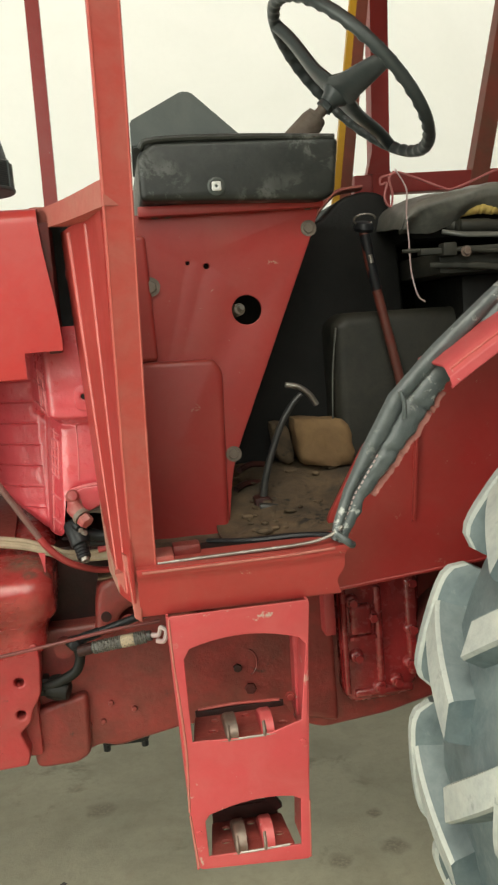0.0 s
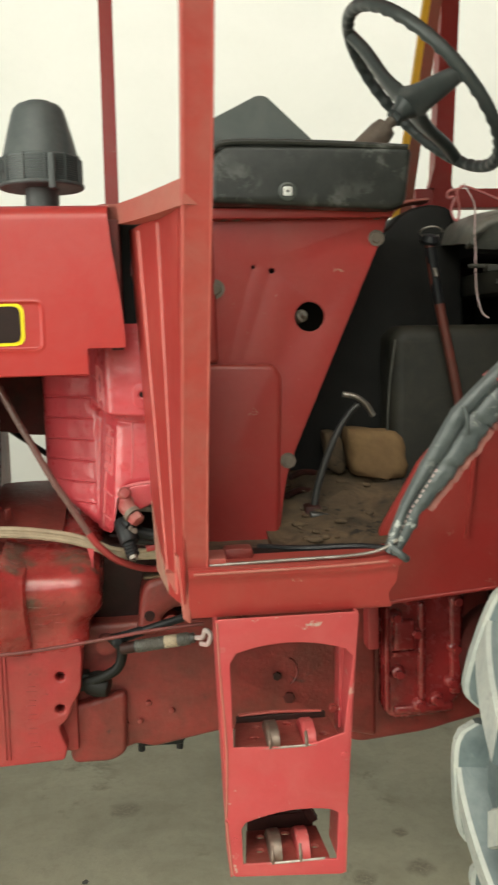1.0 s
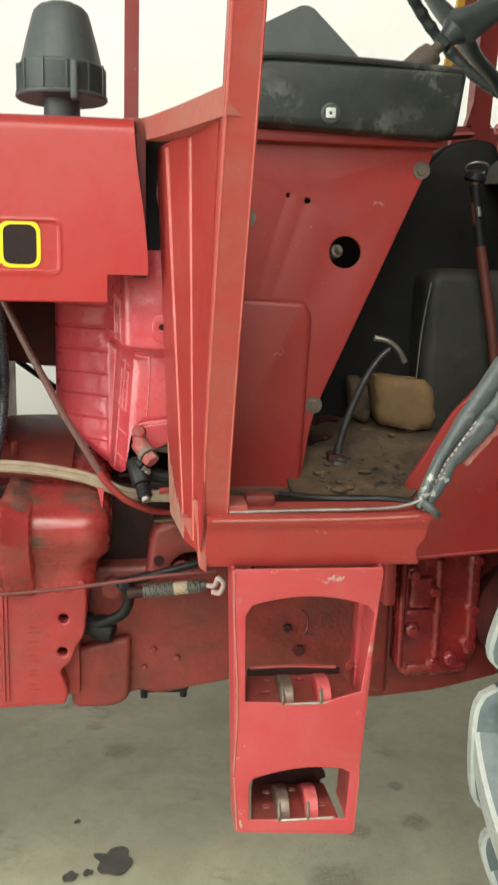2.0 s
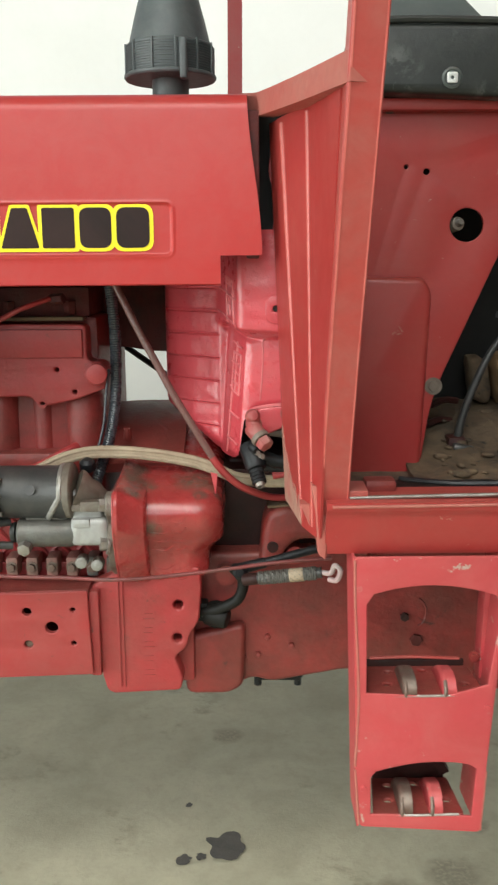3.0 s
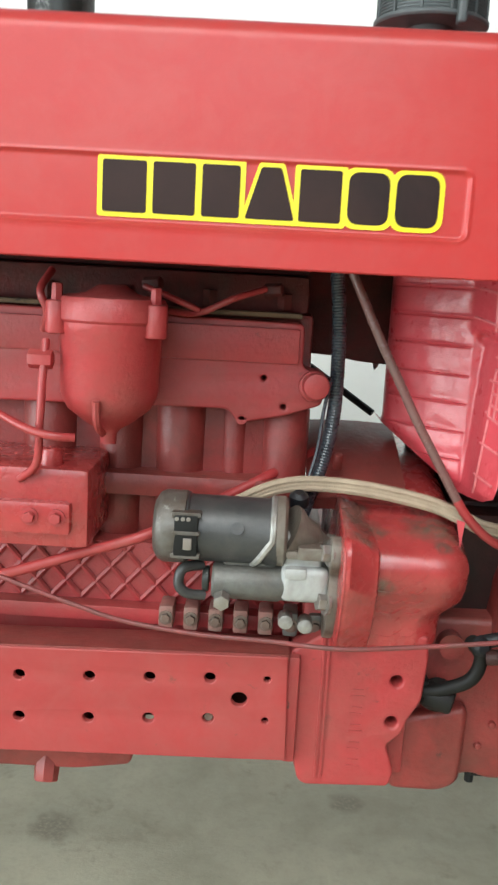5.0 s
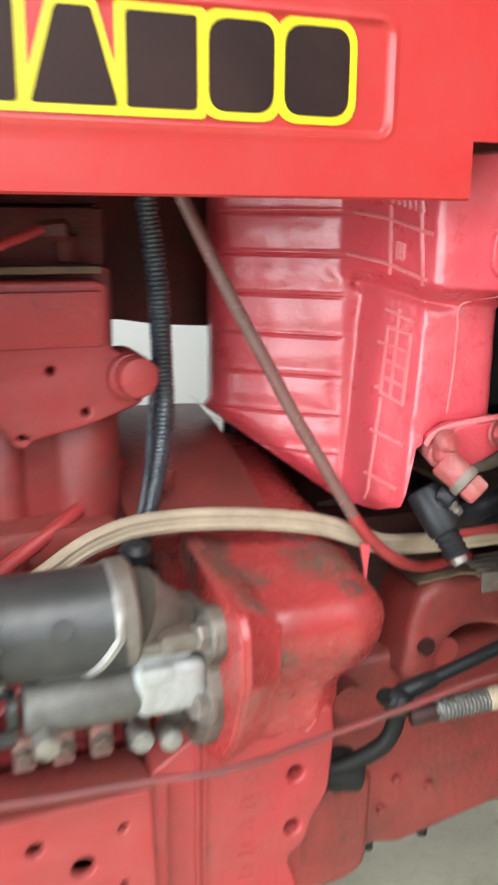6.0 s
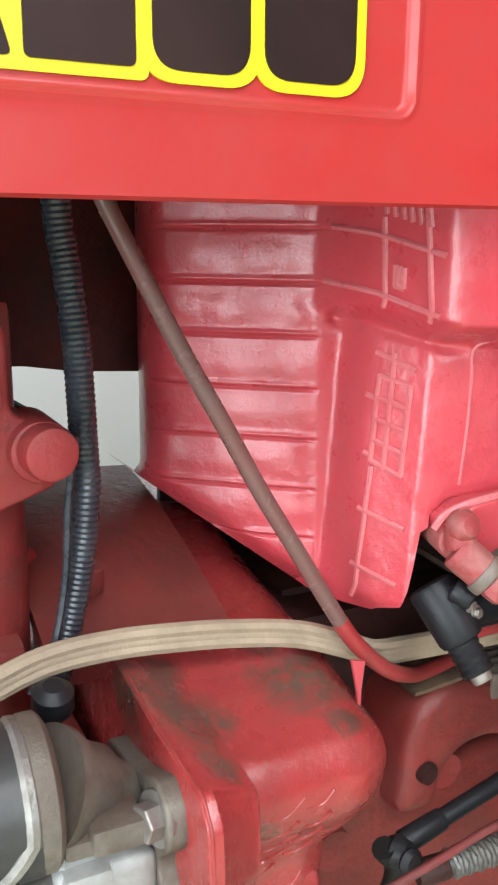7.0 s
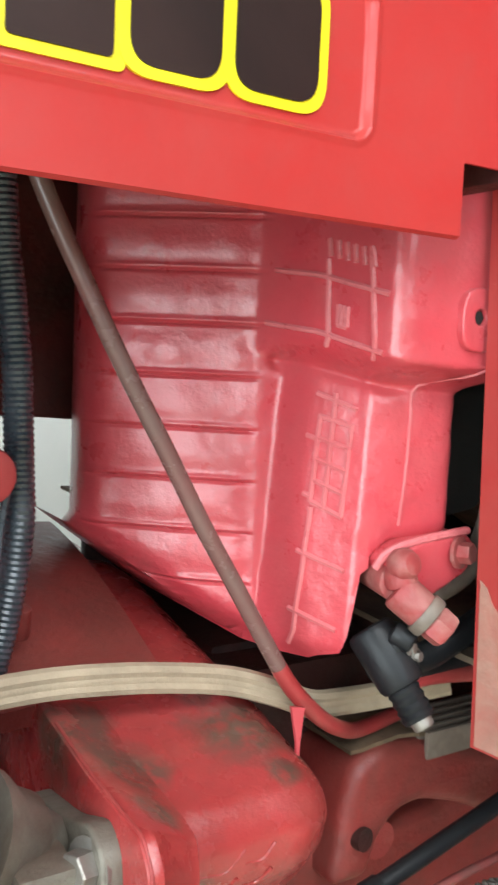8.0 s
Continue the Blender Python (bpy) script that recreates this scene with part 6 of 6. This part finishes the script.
def fender(t):
    # two-part rubber trim: a smooth outer band, a seam, and a padded strip with a torn inner edge
    outer = ((0.0, 0.478, 1.09), (0.06, 0.484, 1.118), (0.18, 0.506, 1.174), (0.32, 0.541, 1.241), (0.5, 0.598, 1.335), (0.64, 0.674, 1.408), (0.7, 0.717, 1.444), (0.82, 0.806, 1.516), (1.0, 1.0, 1.61))
    inward = ((0.0, 0.5, 1.078), (0.06, 0.515, 1.096), (0.18, 0.546, 1.155), (0.32, 0.6, 1.215), (0.5, 0.662, 1.289), (0.64, 0.7, 1.34), (0.7, 0.728, 1.362), (0.82, 0.812, 1.438), (1.0, 1.03, 1.54))

    def trim(u, v):
        a = Vector((path1([(p[0], p[1]) for p in outer], u), 0, path1([(p[0], p[2]) for p in outer], u)))
        b = Vector((path1([(p[0], p[1]) for p in inward], u), 0, path1([(p[0], p[2]) for p in inward], u)))
        rag = 0.006 * noise.noise(Vector((u * 26, 0, 0))) + 0.004 * noise.noise(Vector((u * 70, 3, 0)))
        w = (b - a).length
        p = a + (b - a) * (v * (1 + step01(0.7, 1.0, v) * rag / w))
        seam = 0.44 + 0.03 * math.sin(u * 20)
        h = 0.013 * math.sqrt(max(0.0, 1 - (2 * v / seam - 1) ** 2)) if v < seam else 0.01 * math.sqrt(max(0.0, 1 - (2 * (v - seam) / (1 - seam) - 1) ** 2))
        pucker = 0.0022 * noise.noise(Vector((u * 30, v * 3, 7))) + 0.0015 * noise.noise(Vector((u * 90, v * 9, 1)))
        for q in (0.33, 0.5, 0.66):
            pucker += 0.004 * math.exp(-((u - q - 0.03 * v) / 0.007) ** 2)
        return Vector((p.x, 1.592 - h + pucker * (0.4 + v), p.z))

    part("fender_trim", sheet(trim, lin(0, 1, 110), lin(0, 1, 22), 0.012), M_TRIM, t, "weathered dark rubber fender trim", angle=60)
    part("torn_backing", sheet(lambda u, v: trim(u, 0.93) + Vector((0.013 * v, 0.012 - 0.004 * v, -0.009 * v + 0.003 * v * noise.noise(Vector((u * 60, 0, 9))))), lin(0.2, 0.62, 60), lin(0, 1, 4), 0.002), M_TORN, t, "pinkish torn backing under the trim")
    for k in range(16):
        u = 0.03 + 0.019 * k
        part("stitch", tube([trim(u, 0.47) + Vector((0, -0.002, 0)), trim(u + 0.011, 0.47) + Vector((0, -0.0025, 0))], 0.0016, 6, 2), M_PINK, t)
    part("seam_flap", tube([trim(0.52, 0.1) + Vector((0, -0.004, 0)), trim(0.5, 0.35) + Vector((0, -0.008, 0)), trim(0.46, 0.55) + Vector((0, -0.006, 0))], 0.004, 6), M_TRIM, t)
    part("trim_end_tie", tube([(0.483, 1.568, 1.102), (0.5, 1.562, 1.088), (0.512, 1.575, 1.078)], 0.007, 8), M_TRIM, t)

    inner = plate([fillet([(0.535, 0.925), (0.515, 1.085), (0.585, 1.225), (0.68, 1.34), (0.82, 1.455), (1.1, 1.58), (1.9, 1.58), (1.9, 1.05), (0.88, 0.958), (0.8, 0.949)], 0.01)], 1.66, 1.672, 0.002, m=Matrix(((1, 0, 0, 0), (0, 1, -0.25, 0.38), (0, 0, 1, 0), (0, 0, 0, 1))))
    ob = part("fender_side", inner, M_CAB, t, "shaded red fender side sheet")
    part("side_crease", box(0.688, 0.696, 1.652, 1.662, 1.06, 1.3, 0.003, m=Matrix(((1, 0, 0, 0), (0, 1, -0.25, 0.38), (0, 0, 1, 0), (0, 0, 0, 1)))), M_CAB, ob)
    part("side_lower_fold", tube([(0.54, 1.812, 0.928), (0.8, 1.806, 0.952), (0.88, 1.804, 0.961)], 0.006, 8), M_CAB, ob)
    def lip(u, v):
        x = 0.672 + 0.6 * u
        top = 1.384 + 0.64 * (x - 0.681) - 0.28 * (x - 0.681) ** 2
        sec = ((0.0, 1.64, 0.012), (0.4, 1.535, 0.004), (0.47, 1.52, -0.002), (0.53, 1.512, -0.012), (0.6, 1.506, -0.016), (0.92, 1.503, -0.033), (1.0, 1.51, -0.036))
        return Vector((x + 0.012 * (1 - u) * v, path1([(a, b) for a, b, c in sec], v), top + path1([(a, c) for a, b, c in sec], v)))

    # lighter ladder red stands for the light from above on the lip
    part("fender_top", sheet(lip, lin(0, 1, 24), lin(0, 1, 26), 0.005), M_STEP, t, "folded fender lip in lighter red for the light on it")
    # pale tube draws the bright line along the crease
    part("lip_edge", tube([lip(u, 0.5) + Vector((0, -0.001, 0)) for u in lin(0.01, 0.9, 12)], 0.0022, 6, 2), M_WORN_LIT, t)


fender(tractor)


# ---- ladder ----
def ladder(t):
    arch1 = [(0.202, 0.752), (0.2, 0.905)] + [(0.2 + 0.216 * k, 0.905 + 0.032 * math.sin(math.pi * (0.12 + 0.8 * k)) ** 0.8) for k in lin(0.05, 0.95, 10)] + [(0.418, 0.905), (0.4, 0.765), (0.33, 0.745)]
    arch2 = [(0.213, 0.532), (0.212, 0.6)] + [(0.212 + 0.17 * k, 0.6 + 0.028 * math.sin(math.pi * (0.1 + 0.62 * k))) for k in lin(0.05, 0.95, 8)] + [(0.388, 0.615), (0.383, 0.527)]
    outer = [(0.178, 0.985), (0.43, 0.985), (0.424, 0.915), (0.41, 0.75), (0.404, 0.615), (0.398, 0.497), (0.194, 0.51), (0.186, 0.62), (0.19, 0.75), (0.182, 0.9)]
    bm = plate([fillet(outer, 0.008), arch1[::-1], arch2[::-1]], 1.585, 1.589, 0.0015)
    ob = part("ladder", bm, M_STEP, t, "bright red pressed-steel access ladder")

    def cheek(x0, x1, z0, z1, w):
        return sheet(lambda u, v: Vector((x0 + (x1 - x0) * u, 1.587 + w * v, z0 + (z1 - z0) * u)), lin(0, 1, 8), lin(0, 1, 4), 0.004)

    part("left_cheek", cheek(0.194, 0.18, 0.51, 0.985, 0.09), M_STEP, ob)
    part("right_cheek", cheek(0.397, 0.428, 0.5, 0.985, 0.12), M_STEP, ob)
    part("right_web", box(0.385, 0.4, 1.66, 1.70, 0.75, 0.95, 0.003, m=pose(0, 0, 0, 0, 1.5, 0)), M_STEP, ob)
    swap = Matrix(((0, 1, 0, 0), (1, 0, 0, 0), (0, 0, 1, 0), (0, 0, 0, 1)))
    for z, x0, x1 in ((0.752, 0.203, 0.4), (0.535, 0.218, 0.372)):
        holes = [oval(x0 + (x1 - x0) * k, y, 0.008, 0.006, 14) for k, y in ((0.2, 1.63), (0.24, 1.675), (0.55, 1.68), (0.86, 1.63))]
        tray = plate([fillet([(x0, 1.59), (x1, 1.59), (x1 - 0.006, 1.7), (x0 + 0.012, 1.7)], 0.006)] + holes, z - 0.006, z - 0.012, 0.002, m=Matrix(((1, 0, 0, 0), (0, 0, 1, 0), (0, 1, 0, 0), (0, 0, 0, 1))))
        part("tread", tray, M_GEAR, ob, "worn drilled red tread")
        part("tread_back", box(x0 + 0.014, x1 - 0.012, 1.697, 1.704, z - 0.012, z + (0.006 if z > 0.6 else 0.022), 0.003), M_GRIME_SHADE, ob)
        lip = 0.008 if z > 0.6 else 0.024
        part("tread_lip", tube([(x0 + 0.02, 1.7, z + lip), ((x0 + x1) / 2, 1.7, z + lip + 0.002), (x1 - 0.02, 1.7, z + lip - 0.002)], 0.003, 8), M_WORN_LIT if z > 0.6 else M_GRIME_SHADE, ob)
        for k in range(2):
            x = x0 + (x1 - x0) * (0.36 + 0.33 * k)
            g = 0.65 if z > 0.6 else 0.9
            prof = [(1.589, z - 0.016), (1.586, z + 0.008 * g), (1.6, z + 0.028 * g), (1.625, z + 0.034 * g), (1.66, z + 0.022 * g), (1.69, z - 0.006), (1.69, z - 0.016)]
            fin = part("tread_tooth", plate([fillet(prof, 0.009)], x - 0.011, x + 0.011, 0.006, m=swap), M_STEP if k else M_BOLT, ob, "" if k else "tooth worn to dull metal")
            part("tooth_edge", tube([(x - 0.007, 1.588, z - 0.008), (x - 0.007, 1.5865, z + 0.006 * g), (x - 0.006, 1.599, z + 0.022 * g)], 0.0034, 8), M_BOLT, fin, "scraped bare edge")
        part("worn_edge", tube([(x0 + 0.008, 1.588, z - 0.007), ((x0 + x1) / 2, 1.587, z - 0.0065), (x1 - 0.01, 1.588, z - 0.006)], 0.0026, 6), M_STEEL, ob)
    part("dark_strut", tube([(0.31, 1.7, 0.6), (0.34, 1.702, 0.575), (0.362, 1.7, 0.54)], 0.012, 4), M_GRIME_SHADE, ob)
    for pts in ([(0.1795, 1.586, 0.98), (0.1815, 1.586, 0.9), (0.1895, 1.586, 0.75), (0.1855, 1.586, 0.622)], [(0.186, 1.586, 0.615), (0.19, 1.586, 0.56), (0.1935, 1.586, 0.515)], [(0.404, 1.587, 0.61), (0.401, 1.587, 0.55), (0.3985, 1.587, 0.5)]):
        part("rubbed_edge", tube(pts, 0.0024, 6), M_DUSTY, ob, "bare rubbed edge")
    for x, z in ((0.392, 0.915), (0.395, 0.78)):
        bolt(ob, (x, 1.659, z), r=0.007, h=0.006, material=M_GEAR)
    for x, z in ((0.2, 0.58), (0.4, 0.725)):
        bolt(ob, (x, 1.586, z), r=0.006, h=0.004, material=M_STEP)


ladder(tractor)


# ---- hoses, cables and rods ----
def hoses(t):
    line = spline([(-0.262, 1.96, 1.46), (-0.241, 1.956, 1.412), (-0.214, 1.95, 1.356), (-0.19, 1.945, 1.308), (-0.157, 1.938, 1.247), (-0.129, 1.932, 1.194), (-0.099, 1.929, 1.144), (-0.066, 1.926, 1.089), (-0.043, 1.924, 1.054), (-0.012, 1.924, 1.023), (0.022, 1.935, 1.002), (0.065, 1.96, 0.984), (0.14, 1.985, 0.978)], 8)
    run = part("fuel_return_tube", tube(line[:60], 0.0072, 14, smooth=False), M_TUBE, t, "slack brownish fuel return tube")
    part("painted_tube_end", tube(line[59:], 0.0073, 14, smooth=False), M_REDTUBE, run, "red painted end of the tube")
    way = spline([(-0.262, 2.02, 1.46), (-0.258, 2.02, 1.4), (-0.254, 2.018, 1.368), (-0.25, 2.012, 1.315), (-0.249, 2.008, 1.27), (-0.249, 2.004, 1.234), (-0.25, 1.997, 1.196), (-0.254, 1.996, 1.157), (-0.262, 1.994, 1.115), (-0.273, 1.991, 1.074), (-0.284, 1.984, 1.043), (-0.294, 1.98, 1.01)], 260)
    even, left = [way[0]], 0.0
    for p, q in zip(way, way[1:]):
        left += (q - p).length
        if left > 0.0023:
            even.append(q)
            left = 0.0
    part("wiring_conduit", tube(even, 0.0108, 16, 1, ring=lambda i, n: 1.0 + 0.09 * (i % 2), smooth=False), M_CONDUIT, t, "black corrugated wiring conduit")
    part("loose_wire", tube([(-0.26, 1.985, 1.24), (-0.268, 1.985, 1.19), (-0.274, 1.98, 1.13), (-0.288, 1.97, 1.08), (-0.31, 1.96, 1.05)], 0.003, 6), M_CONDUIT, t)
    way = [(-0.41, 1.915, 1.045), (-0.392, 1.922, 1.053), (-0.363, 1.934, 1.066), (-0.335, 1.943, 1.075), (-0.295, 1.952, 1.081), (-0.244, 1.955, 1.081), (-0.193, 1.952, 1.078), (-0.138, 1.952, 1.07), (-0.084, 1.952, 1.058), (-0.04, 1.946, 1.042), (-0.012, 1.942, 1.03), (0.03, 1.95, 1.022), (0.08, 1.945, 1.022), (0.14, 1.93, 1.028)]
    cab = part("starter_cable", tube(way, 0.009, 14), M_CABLE, t, "beige flattened fabric cable")
    for dz in (0.0065, -0.0065):
        part("cable_ridge", tube([(x, y - 0.004, z + dz) for x, y, z in way], 0.0062, 8), M_CABLE, cab)
    part("far_strap", tube([(-0.33, 2.6, 1.245), (-0.24, 2.55, 1.19), (-0.13, 2.5, 1.12)], 0.008, 8), M_RUBBER, t, "black far-side cable")
    part("breather_pipe", tube([(-0.27, 2.13, 1.1), (-0.291, 2.11, 1.09), (-0.341, 2.03, 1.077), (-0.413, 1.99, 1.044), (-0.47, 1.95, 1.02), (-0.535, 1.9, 0.995), (-0.632, 1.9, 0.961), (-0.731, 1.9, 0.926), (-0.85, 1.9, 0.89)], 0.0085, 12), M_REDTUBE, t, "red painted engine pipe")
    part("pull_rod", tube([(-0.8, 1.845, 0.955), (-0.705, 1.84, 0.925), (-0.631, 1.84, 0.901), (-0.557, 1.84, 0.88), (-0.447, 1.835, 0.868), (-0.337, 1.83, 0.866), (-0.232, 1.822, 0.864), (-0.129, 1.838, 0.866), (-0.02, 1.846, 0.876), (0.07, 1.856, 0.884), (0.17, 1.86, 0.89)], 0.0038, 10), M_PULL, t, "long thin brownish red pull rod")
    a, b = Vector((0.0, 1.877, 0.842)), Vector((0.15, 1.842, 0.868))
    turn = [a + (b - a) * (0.2 + 0.72 * k / 170) + Vector((0, 0.0115 * math.cos(k * 0.95), 0.0115 * math.sin(k * 0.95))) for k in range(171)]
    sp = part("return_spring", tube(turn, 0.0026, 6, 1, smooth=False), M_SOL, t, "coiled steel return spring")
    part("spring_core", rod(a + (b - a) * 0.15, b, 0.0105, 0.0105, 18), M_STARTER, sp)
    part("spring_sleeve_pale", rod(a + (b - a) * 0.6, a + (b - a) * 0.78, 0.0132, 0.0132, 18, bevel=0.002), M_CABLE, sp, "pale tan sleeve")
    part("spring_sleeve", rod(a, a + (b - a) * 0.2, 0.0125, 0.0115, 18, bevel=0.003), M_GRIME_SHADE, sp)
    part("spring_hook", tube([b, (0.165, 1.82, 0.875), (0.17, 1.8, 0.896), (0.18, 1.795, 0.888), (0.174, 1.8, 0.868), (0.16, 1.81, 0.866)], 0.005, 8), M_PINK, sp, "bare steel hook")
    ja, jb = Vector((0.0, 1.9, 0.857)), Vector((0.27, 1.9, 0.93))
    part("black_rod", rod(ja, jb, 0.0085, 0.0085, 14), M_RUBBER, t, "black control rod")
    ball = lathe([(0, -0.014), (0.011, -0.012), (0.0165, 0), (0.011, 0.012), (0, 0.014)], ja + Vector((-0.004, -0.004, -0.004)), (0.3, -1, 0.2), 24)
    rod(ja, ja + (jb - ja) * 0.17, 0.0115, 0.0105, 18, ball, 0.003)
    lathe([(0, 0), (0.012, 0), (0.013, 0.003), (0.008, 0.008), (0, 0.009)], ja + Vector((-0.006, -0.02, -0.002)), (0.1, -1, 0.2), 18, ball)
    part("rod_end_joint", ball, M_RUBBER, t, "black rubber ball joint")
    lever = tube([(-0.02, 1.9, 0.86), (0.0, 1.905, 0.83), (-0.01, 1.91, 0.79), (-0.05, 1.92, 0.765), (-0.085, 1.93, 0.755)], 0.011, 10)
    lathe([(0, 0), (0.026, 0), (0.03, 0.008), (0.024, 0.022), (0, 0.024)], (-0.055, 1.95, 0.745), (0, -1, 0), 20, lever)
    rod((-0.075, 1.94, 0.75), (-0.03, 1.925, 0.74), 0.024, 0.02, 16, lever, 0.006)
    box(-0.1, -0.07, 1.925, 1.96, 0.735, 0.775, 0.008, lever)
    part("clutch_lever", lever, M_INSIDE, t, "greasy black clutch lever")
    part("cross_shaft_boss", lathe([(0, 0), (0.018, 0), (0.021, 0.004), (0.021, 0.03), (0, 0.03)], (-0.035, 1.985, 0.822), (0, -1, 0), 24), M_GEAR, t, "dull red cross shaft boss")


hoses(tractor)


# ---- on the hood ----
def intake_cap(t):
    c = (-0.135, 2.1, 0)
    prof = [(0.0, 1.715), (0.036, 1.716), (0.036, 1.8), (0.06, 1.797), (0.083, 1.799), (0.0845, 1.804), (0.0845, 1.858), (0.08, 1.861), (0.078, 1.868), (0.069, 1.905), (0.057, 1.948), (0.053, 1.96), (0.044, 1.969), (0.03, 1.973), (0.028, 1.976), (0.0, 1.977)]
    ob = part("air_intake_cap", lathe(prof, c, seg=48), M_CAPPED, t, "dusty dark grey plastic air intake cap")
    for k in range(11):
        z = 1.808 + k * 0.0045
        part("louvre_ring", lathe([(0.083, z), (0.0865, z + 0.0003), (0.0865, z + 0.0017), (0.083, z + 0.002)], c, seg=48), M_CAPPED, ob)
    for k in range(12):
        a = k * math.pi / 6 + 0.2
        turn = Matrix.Translation((c[0], c[1], 0)) @ Matrix.Rotation(a, 4, "Z")
        part("louvre_bar", box(0.082, 0.0885, -0.002, 0.002, 1.803, 1.86, 0.001, m=turn), M_CAPPED, ob)
    part("bottom_lip", lathe([(0.08, 1.796), (0.088, 1.796), (0.0905, 1.799), (0.0905, 1.803), (0.087, 1.805), (0.08, 1.805)], c, seg=48), M_CAPPED, ob)
    part("clip", box(-0.11, -0.096, 2.0, 2.022, 1.782, 1.855, 0.005, seg=3), M_CAPPED, ob)
    part("pipe_collar", lathe([(0.037, 1.718), (0.044, 1.718), (0.044, 1.742), (0.037, 1.744)], c, seg=32), M_CAPPED, ob)


intake_cap(tractor)


def exhaust(t):
    c = (-0.725, 2.1, 0)
    prof = [(0.0, 1.7), (0.075, 1.705), (0.075, 1.73), (0.053, 1.735), (0.053, 2.45), (0.03, 2.47), (0.03, 2.8), (0.0, 2.8)]
    part("exhaust_pipe", lathe(prof, c, seg=36), M_BLACK, t, "black exhaust stack on the hood")


exhaust(tractor)


# ---- loose things ----
def loose():
    def lump(c, size, seed, square=0.95, bm=None, sub=3):
        bm = bm or bmesh.new()
        made = bmesh.ops.create_icosphere(bm, subdivisions=sub, radius=1)["verts"]
        for v in made:
            d = v.co.normalized()
            q = max(abs(d.x), abs(d.y), abs(d.z)) ** square
            w = d / q * (1 + 0.09 * noise.noise(d * 2.2 + Vector((seed, 0, 0))))
            v.co = Vector(c) + Vector((w.x * size[0] - w.z * size[2] * 0.15, w.y * size[1], w.z * size[2] - 0.12 * size[2] * w.x))
        return bm

    tagged(part("wooden_block", lump((0.578, 2.05, 1.203), (0.064, 0.05, 0.054), 0.0), M_STONE, angle=70), "dusty ochre block lying in the footwell", "block")
    tagged(part("stone", lump((0.488, 2.07, 1.205), (0.024, 0.03, 0.05), 5.0, 0.5), M_DIRT, angle=70), "dark dirty stone beside the block in the footwell", "stone")
    rng = random.Random(4)
    bm = bmesh.new()
    for k in range(26):
        y = 1.75 + 0.3 * rng.random()
        x = 0.35 + (0.12 + 0.5 * (y - 1.75)) * rng.random()
        z = 1.072 + 0.085 * step01(0.05, 1.0, (y - 1.7) / 0.44) + 0.004
        r = 0.003 + 0.007 * rng.random() ** 2
        lump((x, y, z), (r * (1 + rng.random()), r, r * 0.7), k * 3.1, 0.2, bm, 2)
    tagged(part("floor_debris", bm, M_DIRT, angle=70), "loose clods and bits of rubbish on the footwell floor", "debris", kind="stuff")
    for name, x, y, r in (("oil_stain", -0.055, 2.37, 0.05), ("oil_stain", -0.165, 2.32, 0.02), ("oil_stain", -0.12, 2.33, 0.014), ("oil_stain", -0.165, 2.56, 0.01)):
        bm = bmesh.new()
        vs = [bm.verts.new((x + r * (1 + 0.5 * noise.noise(Vector((math.cos(a) * 1.7, math.sin(a) * 1.7, x * 50)))) * math.cos(a), y + r * (1 + 0.5 * noise.noise(Vector((math.cos(a) * 1.7, math.sin(a) * 1.7, x * 50)))) * math.sin(a), GROUND + 0.004)) for a in lin(0, 2 * math.pi, 40)[:-1]]
        bm.faces.new(vs)
        tagged(part(name, bm, M_OIL), "black oil drip on the concrete floor", "oil stain", group="oil drips", kind="structure")


loose()
